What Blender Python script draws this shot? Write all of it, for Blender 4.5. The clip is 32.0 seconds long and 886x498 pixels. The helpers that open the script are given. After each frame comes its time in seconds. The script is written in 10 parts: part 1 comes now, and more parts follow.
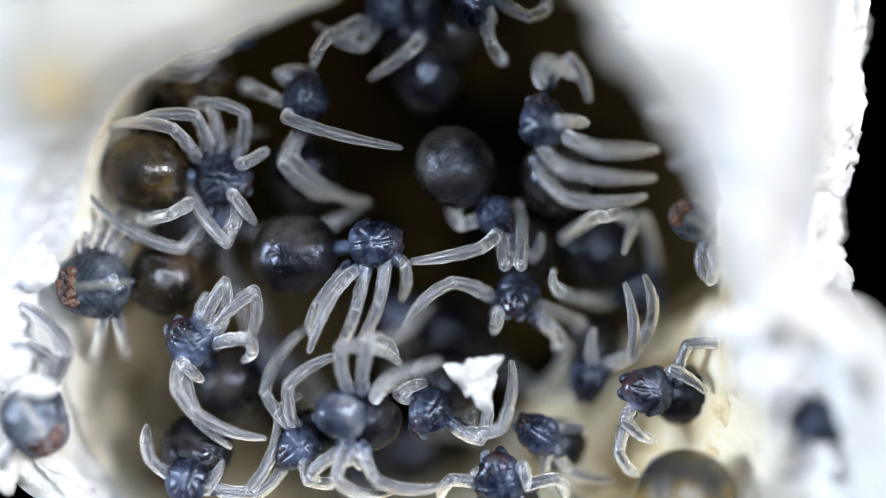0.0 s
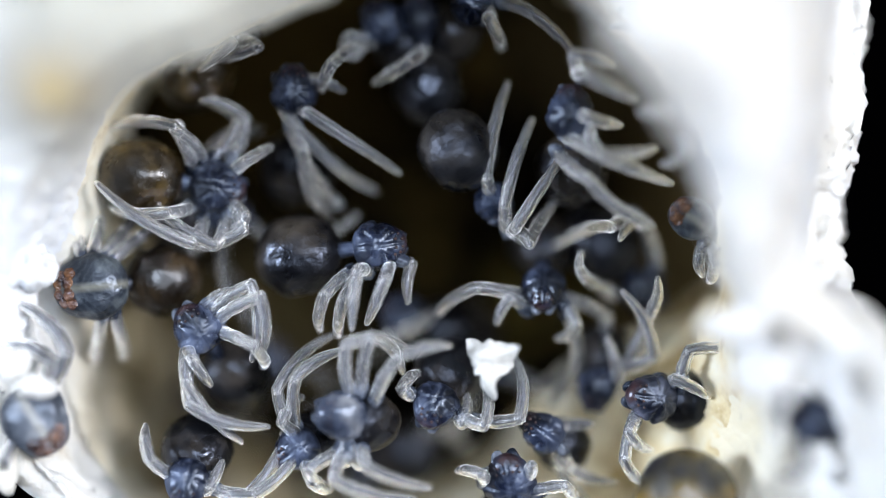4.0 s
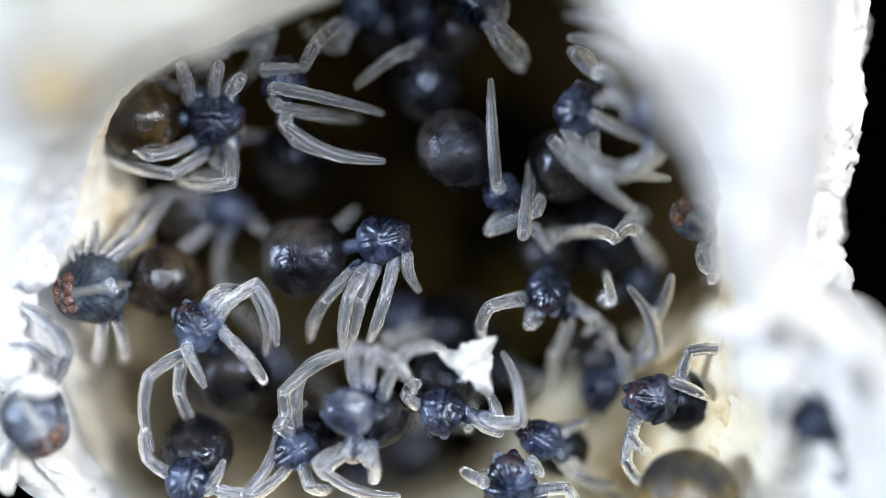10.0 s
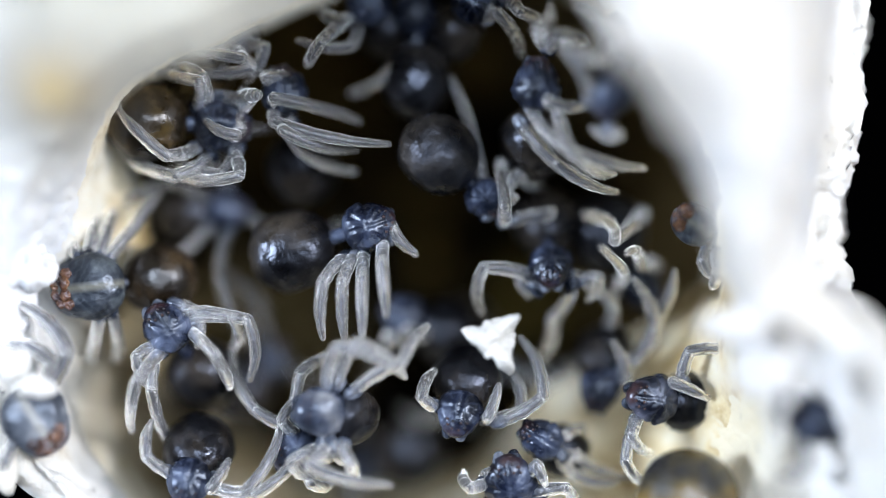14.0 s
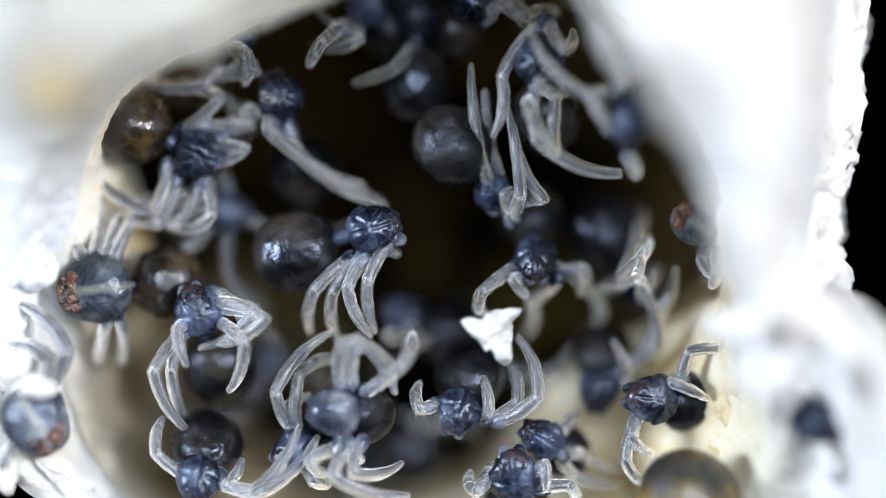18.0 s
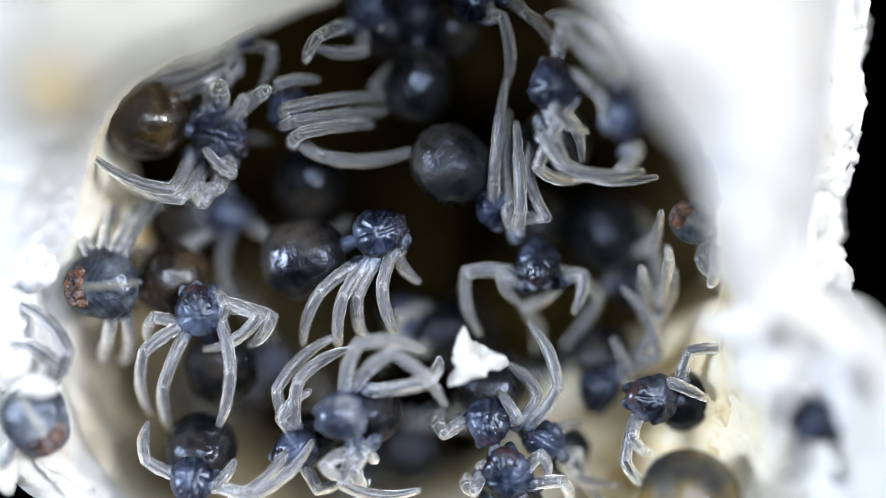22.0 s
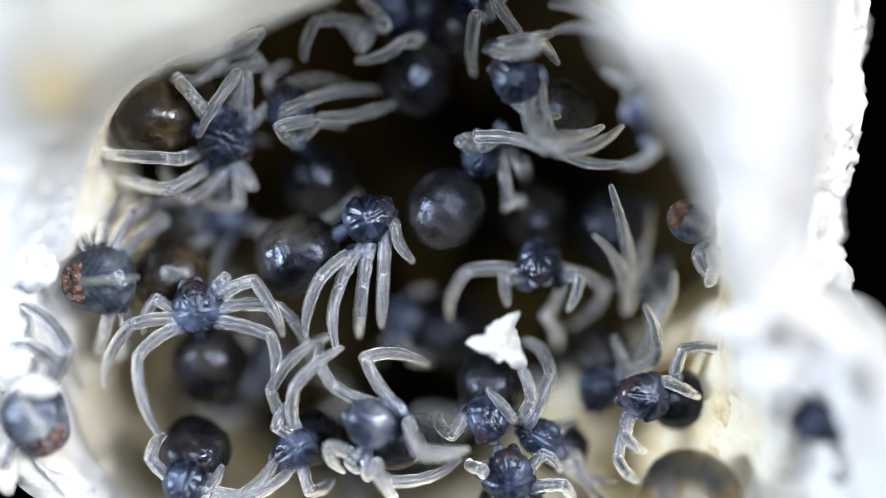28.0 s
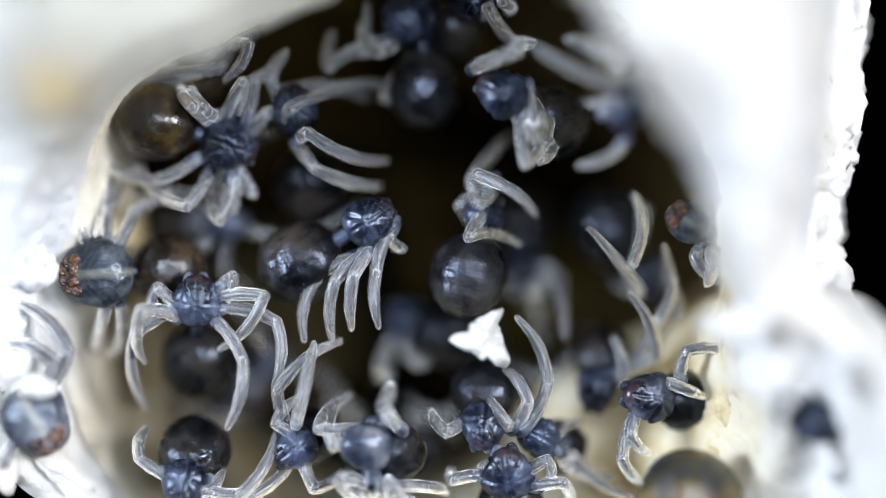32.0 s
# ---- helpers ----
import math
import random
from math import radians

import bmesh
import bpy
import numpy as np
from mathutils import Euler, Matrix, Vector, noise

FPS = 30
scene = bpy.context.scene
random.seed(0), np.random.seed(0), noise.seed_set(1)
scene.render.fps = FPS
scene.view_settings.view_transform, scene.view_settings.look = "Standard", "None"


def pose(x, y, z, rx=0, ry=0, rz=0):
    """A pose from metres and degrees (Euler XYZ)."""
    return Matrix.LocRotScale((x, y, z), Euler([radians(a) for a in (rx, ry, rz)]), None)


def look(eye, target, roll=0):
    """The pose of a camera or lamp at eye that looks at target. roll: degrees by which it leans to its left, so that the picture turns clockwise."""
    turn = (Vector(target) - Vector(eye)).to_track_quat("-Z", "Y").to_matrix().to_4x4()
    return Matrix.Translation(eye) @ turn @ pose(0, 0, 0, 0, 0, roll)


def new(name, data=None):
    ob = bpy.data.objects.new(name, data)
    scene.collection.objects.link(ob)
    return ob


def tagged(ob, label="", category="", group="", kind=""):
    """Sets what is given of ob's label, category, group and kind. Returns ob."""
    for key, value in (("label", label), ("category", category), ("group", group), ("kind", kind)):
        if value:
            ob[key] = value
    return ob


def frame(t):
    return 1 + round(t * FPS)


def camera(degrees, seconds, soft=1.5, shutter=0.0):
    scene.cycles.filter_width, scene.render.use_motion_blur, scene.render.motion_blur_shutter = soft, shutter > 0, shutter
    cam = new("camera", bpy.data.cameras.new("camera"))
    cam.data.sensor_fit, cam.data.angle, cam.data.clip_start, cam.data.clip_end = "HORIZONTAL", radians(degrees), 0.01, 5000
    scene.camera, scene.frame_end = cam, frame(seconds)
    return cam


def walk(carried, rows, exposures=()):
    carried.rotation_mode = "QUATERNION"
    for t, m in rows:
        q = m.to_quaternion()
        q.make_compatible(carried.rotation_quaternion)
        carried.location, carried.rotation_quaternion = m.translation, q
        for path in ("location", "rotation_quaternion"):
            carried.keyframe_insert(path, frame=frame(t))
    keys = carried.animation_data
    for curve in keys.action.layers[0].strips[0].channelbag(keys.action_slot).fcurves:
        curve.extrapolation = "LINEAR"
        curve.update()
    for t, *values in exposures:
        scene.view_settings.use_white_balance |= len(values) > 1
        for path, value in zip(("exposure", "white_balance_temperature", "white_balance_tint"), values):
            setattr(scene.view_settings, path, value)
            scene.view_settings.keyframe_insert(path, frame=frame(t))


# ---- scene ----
# A still camera a hand's width above a torn silk egg sac, looking straight down.
MM = 0.001
LENS_HEIGHT = 80.0
cam = camera(5.725, 32.0, soft=1.0)
cam.data.dof.use_dof = True
cam.data.dof.focus_distance = 79.8 * MM
cam.data.dof.aperture_fstop = 29.0
STAND = pose(0, 0, LENS_HEIGHT * MM)
walk(cam, [(0.0, STAND), (32.0, STAND)])

# ---- light: a dark room, three white LED heads round the lens ----
world = bpy.data.worlds.new("dark_room")
scene.world = world
world.use_nodes = True
world.node_tree.nodes["Background"].inputs[0].default_value = (0.55, 0.65, 0.85, 1)
world.node_tree.nodes["Background"].inputs[1].default_value = 0.002


def led_head(name, eye, target, size, watts, colour):
    lamp = bpy.data.lights.new(name, "AREA")
    lamp.shape, lamp.size, lamp.size_y = "RECTANGLE", size[0] * MM, size[1] * MM
    lamp.energy, lamp.color = watts, colour
    ob = new(name, lamp)
    ob.matrix_world = look(Vector(eye) * MM, Vector(target) * MM)
    return ob


led_head("led_lamp", (-74, 6, 46), (0, 0, 0), (14, 30), 0.134, (0.775, 0.865, 1.0))
led_head("led_lamp", (7, 14, 86), (0, 0, 0), (40, 34), 0.072, (0.80, 0.885, 1.0))
led_head("led_lamp", (55, 12, 63), (0.5, 0, 0), (14, 28), 0.118, (0.93, 0.945, 1.0))


# ---- materials ----
def material(name):
    m = bpy.data.materials.new(name)
    m.use_nodes = True
    return m, m.node_tree.nodes, m.node_tree.links, m.node_tree.nodes["Principled BSDF"]


def noise_node(nodes, links, scale, detail=4.0, rough=0.55, coords=None):
    n = nodes.new("ShaderNodeTexNoise")
    n.inputs["Scale"].default_value, n.inputs["Detail"].default_value = scale, detail
    n.inputs["Roughness"].default_value = rough
    if coords is not None:
        links.new(coords, n.inputs["Vector"])
    return n


def ramp(nodes, links, fac, stops):
    r = nodes.new("ShaderNodeValToRGB")
    while len(r.color_ramp.elements) < len(stops):
        r.color_ramp.elements.new(0.5)
    for e, (p, c) in zip(r.color_ramp.elements, stops):
        e.position, e.color = p, (*c, 1)
    links.new(fac, r.inputs["Fac"])
    return r


def bump(nodes, links, bsdf, height, strength, dist):
    b = nodes.new("ShaderNodeBump")
    b.inputs["Strength"].default_value, b.inputs["Distance"].default_value = strength, dist
    links.new(height, b.inputs["Height"])
    links.new(b.outputs[0], bsdf.inputs["Normal"])
    return b


def silk_material(name, stops, stain, thin=0.3, bleach=False, stain_and_light=(), grain=700, gloss=0.5):
    m, nodes, links, bsdf = material(name)
    tc = nodes.new("ShaderNodeTexCoord").outputs["Object"]
    big = noise_node(nodes, links, grain, 5, 0.6, tc)
    fine = noise_node(nodes, links, 9000, 6, 0.7, tc)
    col = ramp(nodes, links, big.outputs["Fac"], stops)
    if bleach:
        split = nodes.new("ShaderNodeSeparateXYZ")
        links.new(tc, split.inputs[0])
        reach = nodes.new("ShaderNodeMapRange")
        reach.inputs["From Min"].default_value, reach.inputs["From Max"].default_value = -2.85 * MM, -3.5 * MM
        links.new(split.outputs["X"], reach.inputs["Value"])
        white = nodes.new("ShaderNodeMix")
        white.data_type = "RGBA"
        white.inputs["B"].default_value = (0.72, 0.71, 0.68, 1)
        links.new(reach.outputs[0], white.inputs["Factor"])
        links.new(col.outputs[0], white.inputs["A"])
        col = white
    shaded = col.outputs["Result" if bleach else 0]
    # Round patches in the colour: real stains, and painted shade and glow.
    for shade, centre, wide in stain_and_light:
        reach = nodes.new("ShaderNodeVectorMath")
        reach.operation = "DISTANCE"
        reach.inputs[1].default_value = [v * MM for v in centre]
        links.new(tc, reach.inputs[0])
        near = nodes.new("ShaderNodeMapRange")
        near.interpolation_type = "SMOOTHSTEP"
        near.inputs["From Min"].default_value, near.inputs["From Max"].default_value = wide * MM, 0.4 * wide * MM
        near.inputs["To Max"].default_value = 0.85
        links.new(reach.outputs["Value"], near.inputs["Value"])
        toned = nodes.new("ShaderNodeMix")
        toned.data_type = "RGBA"
        toned.inputs["B"].default_value = (*shade, 1)
        links.new(near.outputs[0], toned.inputs["Factor"])
        links.new(shaded, toned.inputs["A"])
        shaded = toned.outputs["Result"]
    mix = nodes.new("ShaderNodeMix")
    mix.data_type = "RGBA"
    tint = nodes.new("ShaderNodeMix")
    tint.data_type = "RGBA"
    tint.inputs["A"].default_value = (*stain, 1)
    tint.inputs["B"].default_value = (0.50, 0.38, 0.18, 1)
    links.new(tint.outputs["Result"], mix.inputs["B"])
    spots = ramp(nodes, links, noise_node(nodes, links, 4200, 5, 0.65, tc).outputs["Fac"], [(0.63, (0, 0, 0)), (0.74, (0.8, 0.8, 0.8))])
    away = nodes.new("ShaderNodeVectorMath")
    away.operation = "DISTANCE"
    away.inputs[1].default_value = (-3.42 * MM, 1.42 * MM, 1.9 * MM)
    links.new(tc, away.inputs[0])
    blot = ramp(nodes, links, away.outputs["Value"], [(0.0, (1, 1, 1)), (1.0, (0, 0, 0))])
    shrink = nodes.new("ShaderNodeMath")
    shrink.operation = "MULTIPLY"
    shrink.inputs[1].default_value = 1 / (0.75 * MM)
    links.new(away.outputs["Value"], shrink.inputs[0])
    links.new(shrink.outputs[0], blot.inputs["Fac"])
    links.new(blot.outputs[0], tint.inputs["Factor"])
    both = nodes.new("ShaderNodeMath")
    both.operation = "MAXIMUM"
    links.new(spots.outputs[0], both.inputs[0])
    links.new(blot.outputs[0], both.inputs[1])
    links.new(both.outputs[0], mix.inputs["Factor"])
    links.new(shaded, mix.inputs["A"])
    links.new(mix.outputs["Result"], bsdf.inputs["Base Color"])
    bsdf.inputs["Roughness"].default_value = 0.75
    bsdf.inputs["Specular IOR Level"].default_value = gloss
    bsdf.inputs["Subsurface Weight"].default_value = 0.25
    bsdf.inputs["Subsurface Radius"].default_value = (0.25 * MM, 0.22 * MM, 0.18 * MM)
    bsdf.inputs["Subsurface Scale"].default_value = 1.0
    relief = bump(nodes, links, bsdf, fine.outputs["Fac"], 0.6, 0.06 * MM)
    through_light = nodes.new("ShaderNodeBsdfTranslucent")
    links.new(mix.outputs["Result"], through_light.inputs["Color"])
    links.new(relief.outputs[0], through_light.inputs["Normal"])
    both_ways = nodes.new("ShaderNodeMixShader")
    both_ways.inputs["Fac"].default_value = thin
    links.new(bsdf.outputs[0], both_ways.inputs[1])
    links.new(through_light.outputs[0], both_ways.inputs[2])
    links.new(both_ways.outputs[0], nodes["Material Output"].inputs["Surface"])
    return m


# Upper left: cream tone with dimmer light painted in; lower right: cream stain.
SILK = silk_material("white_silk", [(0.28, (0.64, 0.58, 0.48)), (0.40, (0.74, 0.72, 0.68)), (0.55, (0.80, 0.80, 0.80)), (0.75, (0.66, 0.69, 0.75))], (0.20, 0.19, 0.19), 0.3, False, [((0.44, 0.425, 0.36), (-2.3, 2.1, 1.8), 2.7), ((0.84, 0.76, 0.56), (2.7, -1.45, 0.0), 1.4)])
# Cream silk, whiter to the left, with a darker tan patch low left.
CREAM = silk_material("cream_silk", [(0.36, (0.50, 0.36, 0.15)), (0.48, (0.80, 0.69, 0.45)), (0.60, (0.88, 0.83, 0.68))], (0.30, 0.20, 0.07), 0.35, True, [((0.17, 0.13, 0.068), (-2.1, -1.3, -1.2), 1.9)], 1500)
# Brown silk with the hollow's deep shade and lit patches painted into it.
SHADED_LINING = silk_material("shaded_brown_lining", [(0.48, (0.0008, 0.0006, 0.0004)), (0.56, (0.014, 0.0095, 0.003)), (0.68, (0.16, 0.11, 0.034))], (0.016, 0.011, 0.006), 0.4, False, [((0.05, 0.032, 0.009), (-1.6, 1.6, -3.0), 1.7), ((0.13, 0.10, 0.03), (1.0, -0.55, -3.6), 0.9), ((0.15, 0.115, 0.055), (-1.75, -0.9, -3.6), 1.3), ((0.13, 0.095, 0.042), (2.1, 0.1, -2.3), 1.7), ((0.09, 0.066, 0.03), (1.3, 1.7, -2.6), 1.3)], 1100, 0.04)


def leg_material():
    """Milky, grainy glass-like skin that lets the core show through."""
    m, nodes, links, bsdf = material("clear_leg_skin")
    tc = nodes.new("ShaderNodeTexCoord").outputs["Object"]
    n = noise_node(nodes, links, 16000, 5, 0.7, tc)
    veil = ramp(nodes, links, n.outputs["Fac"], [(0.3, (0.965, 0.965, 0.965)), (0.7, (0.915, 0.915, 0.915))])
    links.new(veil.outputs[0], bsdf.inputs["Transmission Weight"])
    bsdf.inputs["Base Color"].default_value = (0.87, 0.88, 0.905, 1)
    bsdf.inputs["Roughness"].default_value = 0.23
    bsdf.inputs["IOR"].default_value = 1.38
    bsdf.inputs["Sheen Weight"].default_value = 1.0
    bsdf.inputs["Sheen Roughness"].default_value = 0.2
    relief = bump(nodes, links, bsdf, n.outputs["Fac"], 0.4, 0.02 * MM)
    down = nodes.new("ShaderNodeBsdfSheen")
    down.inputs["Color"].default_value, down.inputs["Roughness"].default_value = (1.0, 1.0, 1.0, 1), 0.26
    links.new(relief.outputs[0], down.inputs["Normal"])
    both = nodes.new("ShaderNodeAddShader")
    links.new(bsdf.outputs[0], both.inputs[0])
    links.new(down.outputs[0], both.inputs[1])
    links.new(both.outputs[0], nodes["Material Output"].inputs["Surface"])
    return m


def core_material():
    m, nodes, links, bsdf = material("grey_leg_core")
    tc = nodes.new("ShaderNodeTexCoord").outputs["Object"]
    n = noise_node(nodes, links, 9000, 5, 0.7, tc)
    links.new(ramp(nodes, links, n.outputs["Fac"], [(0.35, (0.006, 0.0075, 0.013)), (0.68, (0.055, 0.06, 0.08))]).outputs[0], bsdf.inputs["Base Color"])
    bsdf.inputs["Roughness"].default_value = 0.6
    return m


def body_material(name, low, high, pale, rough=0.3, grain=5200, ridges=0.0, relief=0.5, patches=3600, gleam=(0.72, 0.82, 1.0)):
    """Wet, mottled skin; ridges: the share of fine rings round the body in its relief."""
    m, nodes, links, bsdf = material(name)
    tc = nodes.new("ShaderNodeTexCoord").outputs["Object"]
    info = nodes.new("ShaderNodeObjectInfo")
    add = nodes.new("ShaderNodeVectorMath")
    scale = nodes.new("ShaderNodeVectorMath")
    scale.operation = "SCALE"
    links.new(info.outputs["Random"], scale.inputs["Scale"])
    scale.inputs[0].default_value = (0.01, 0.013, 0.007)
    links.new(tc, add.inputs[0])
    links.new(scale.outputs[0], add.inputs[1])
    here = add.outputs[0]
    n = noise_node(nodes, links, grain, 3, 0.5, here)
    patch = noise_node(nodes, links, patches, 3, 0.5, here)
    blend = nodes.new("ShaderNodeMix")
    blend.inputs["Factor"].default_value = 0.84
    links.new(n.outputs["Fac"], blend.inputs["A"])
    links.new(patch.outputs["Fac"], blend.inputs["B"])
    col = ramp(nodes, links, blend.outputs["Result"], [(0.40, low), (0.50, high), (0.66, pale)])
    links.new(col.outputs[0], bsdf.inputs["Base Color"])
    wear = ramp(nodes, links, noise_node(nodes, links, 2600, 4, 0.6, here).outputs["Fac"], [(0.35, (rough * 0.6,) * 3), (0.7, (rough * 1.7,) * 3)])
    links.new(wear.outputs[0], bsdf.inputs["Roughness"])
    bsdf.inputs["Specular IOR Level"].default_value = 0.55
    bsdf.inputs["Specular Tint"].default_value = (*gleam, 1)
    fine = noise_node(nodes, links, 15000, 2, 0.5, here)
    wave = nodes.new("ShaderNodeTexWave")
    wave.wave_type, wave.bands_direction = "BANDS", "X"
    wave.inputs["Scale"].default_value, wave.inputs["Distortion"].default_value = 6800, 1.3
    wave.inputs["Detail Scale"].default_value = 1.5
    links.new(tc, wave.inputs["Vector"])
    mix = nodes.new("ShaderNodeMix")
    mix.inputs["Factor"].default_value = ridges
    links.new(fine.outputs["Fac"], mix.inputs["A"])
    links.new(wave.outputs["Fac"], mix.inputs["B"])
    first = nodes.new("ShaderNodeBump")
    first.inputs["Strength"].default_value, first.inputs["Distance"].default_value = relief, 0.06 * MM
    links.new(n.outputs["Fac"], first.inputs["Height"])
    second = bump(nodes, links, bsdf, mix.outputs["Result"], relief, 0.014 * MM)
    links.new(first.outputs[0], second.inputs["Normal"])
    return m


def striped_material(name, low, high, pale, band):
    """Blue-grey skin with a pale band down the middle and dark spokes to both sides."""
    m = body_material(name, low, high, pale, 0.42, 8000, 0.0, 0.3)
    nodes, links = m.node_tree.nodes, m.node_tree.links
    bsdf = nodes["Principled BSDF"]
    base = bsdf.inputs["Base Color"].links[0].from_socket
    split = nodes.new("ShaderNodeSeparateXYZ")
    links.new(nodes.new("ShaderNodeTexCoord").outputs["Object"], split.inputs[0])
    far = nodes.new("ShaderNodeMath")
    far.operation = "ABSOLUTE"
    links.new(split.outputs["Y"], far.inputs[0])
    near = nodes.new("ShaderNodeMath")
    near.operation = "MULTIPLY_ADD"
    near.inputs[1].default_value, near.inputs[2].default_value = -20000.0, 1.1
    links.new(far.outputs[0], near.inputs[0])
    near.use_clamp = True
    spoke = nodes.new("ShaderNodeMath")
    spoke.operation = "MULTIPLY_ADD"
    links.new(far.outputs[0], spoke.inputs[0])
    spoke.inputs[1].default_value = 0.7
    links.new(split.outputs["X"], spoke.inputs[2])
    wave = nodes.new("ShaderNodeMath")
    wave.operation = "SINE"
    speed = nodes.new("ShaderNodeMath")
    speed.operation = "MULTIPLY"
    speed.inputs[1].default_value = 78000.0
    links.new(spoke.outputs[0], speed.inputs[0])
    stray = nodes.new("ShaderNodeMath")
    stray.operation = "MULTIPLY_ADD"
    stray.inputs[1].default_value = 14.0
    links.new(noise_node(nodes, links, 6000, 3, 0.6, nodes.new("ShaderNodeTexCoord").outputs["Object"]).outputs["Fac"], stray.inputs[0])
    links.new(speed.outputs[0], stray.inputs[2])
    links.new(stray.outputs[0], wave.inputs[0])
    lines = ramp(nodes, links, wave.outputs[0], [(0.1, low), (0.75, pale)])
    one = nodes.new("ShaderNodeMix")
    one.data_type = "RGBA"
    one.inputs["Factor"].default_value = 0.12
    links.new(base, one.inputs["A"])
    links.new(lines.outputs[0], one.inputs["B"])
    two = nodes.new("ShaderNodeMix")
    two.data_type = "RGBA"
    two.inputs["B"].default_value = (*band, 1)
    links.new(near.outputs[0], two.inputs["Factor"])
    links.new(one.outputs["Result"], two.inputs["A"])
    links.new(two.outputs["Result"], bsdf.inputs["Base Color"])
    return m


def folded_material(name, low, high, pale, head, gleam=(0.72, 0.82, 1.0)):
    """Wet blue-grey skin with pale folds that run out from the middle of the back, and a red-brown head."""
    m = body_material(name, low, high, pale, 0.30, 9500, 0.0, 0.08, 3000, gleam)
    nodes, links = m.node_tree.nodes, m.node_tree.links
    bsdf = nodes["Principled BSDF"]
    base = bsdf.inputs["Base Color"].links[0].from_socket
    tc = nodes.new("ShaderNodeTexCoord").outputs["Object"]
    split = nodes.new("ShaderNodeSeparateXYZ")
    links.new(tc, split.inputs[0])

    def calc(kind, a, b=None, c=None, clamp=False):
        n = nodes.new("ShaderNodeMath")
        n.operation, n.use_clamp = kind, clamp
        for i, v in enumerate((a, b, c)):
            if isinstance(v, (int, float)):
                n.inputs[i].default_value = v
            elif v is not None:
                links.new(v, n.inputs[i])
        return n.outputs[0]
    turn = calc("ARCTAN2", split.outputs["Y"], calc("ADD", split.outputs["X"], 0.04 * MM))
    stray = noise_node(nodes, links, 7000, 3, 0.6, tc).outputs["Fac"]
    fold = calc("SINE", calc("MULTIPLY_ADD", stray, 12.0, calc("MULTIPLY", turn, 8.0)))
    flat = nodes.new("ShaderNodeVectorMath")
    flat.operation = "LENGTH"
    links.new(tc, flat.inputs[0])
    out = calc("MULTIPLY_ADD", flat.outputs["Value"], 1 / (0.16 * MM), -0.35, True)
    lines = calc("MULTIPLY", calc("MULTIPLY_ADD", fold, 2.2, -1.1, True), out)
    one = nodes.new("ShaderNodeMix")
    one.data_type = "RGBA"
    links.new(calc("MULTIPLY", lines, 0.2), one.inputs["Factor"])
    links.new(base, one.inputs["A"])
    one.inputs["B"].default_value = (*pale, 1)
    two = nodes.new("ShaderNodeMix")
    two.data_type = "RGBA"
    front = calc("MULTIPLY_ADD", split.outputs["X"], 1 / (0.16 * MM), -0.75, True)
    links.new(calc("MULTIPLY", front, calc("MULTIPLY_ADD", stray, 2.0, -0.8, True)), two.inputs["Factor"])
    links.new(one.outputs["Result"], two.inputs["A"])
    two.inputs["B"].default_value = (*head, 1)
    links.new(two.outputs["Result"], bsdf.inputs["Base Color"])
    third = nodes.new("ShaderNodeBump")
    third.inputs["Strength"].default_value, third.inputs["Distance"].default_value = 0.08, 0.03 * MM
    links.new(calc("MULTIPLY", fold, out), third.inputs["Height"])
    links.new(bsdf.inputs["Normal"].links[0].from_socket, third.inputs["Normal"])
    links.new(third.outputs[0], bsdf.inputs["Normal"])
    return m


LEG = leg_material()
CORE = core_material()
CARAPACE = folded_material("blue_grey_carapace", (0.001, 0.0016, 0.005), (0.005, 0.0075, 0.018), (0.055, 0.07, 0.115), (0.05, 0.02, 0.012))
# CARAPACE darkened and dulled for one spiderling that lies in shade.
SHADED_SHELL = folded_material("shaded_blue_grey_carapace", (0.0006, 0.0009, 0.0026), (0.003, 0.0045, 0.010), (0.025, 0.032, 0.055), (0.02, 0.009, 0.006), (0.3, 0.36, 0.5))
LAVENDER = folded_material("grey_lavender_carapace", (0.003, 0.0038, 0.008), (0.013, 0.016, 0.028), (0.10, 0.108, 0.15), (0.07, 0.026, 0.018))
ABDOMEN = body_material("dark_grey_abdomen", (0.001, 0.001, 0.0014), (0.0042, 0.0039, 0.0042), (0.03, 0.025, 0.02), 0.3, 8200, 0.05, 0.24, 1500, (0.46, 0.52, 0.68))
RIDGED = body_material("ridged_grey_abdomen", (0.0015, 0.0015, 0.002), (0.006, 0.0058, 0.0064), (0.045, 0.04, 0.036), 0.32, 8200, 0.12, 0.24, 1300, (0.6, 0.68, 0.9))
UMBER = body_material("umber_abdomen", (0.002, 0.0014, 0.001), (0.009, 0.0062, 0.0036), (0.04, 0.027, 0.015), 0.24, 8200, 0.06, 0.2, 1800, (0.9, 0.93, 1.0))
BROWN = body_material("brown_abdomen", (0.004, 0.0027, 0.001), (0.017, 0.011, 0.0038), (0.075, 0.052, 0.02), 0.28, 8200, 0.04, 0.22, 2200, (0.95, 0.96, 1.0))
OLIVE = body_material("grey_olive_abdomen", (0.016, 0.016, 0.018), (0.05, 0.042, 0.024), (0.20, 0.13, 0.03), 0.25, 7000, 0.05, 0.4, 1500)
PALE = body_material("milky_blue_carapace", (0.008, 0.011, 0.02), (0.03, 0.037, 0.058), (0.13, 0.135, 0.15), 0.24, 8000, 0.0, 0.3, 3600)
MILKY = striped_material("pale_grey_carapace", (0.015, 0.019, 0.028), (0.055, 0.063, 0.08), (0.19, 0.20, 0.22), (0.22, 0.215, 0.20))
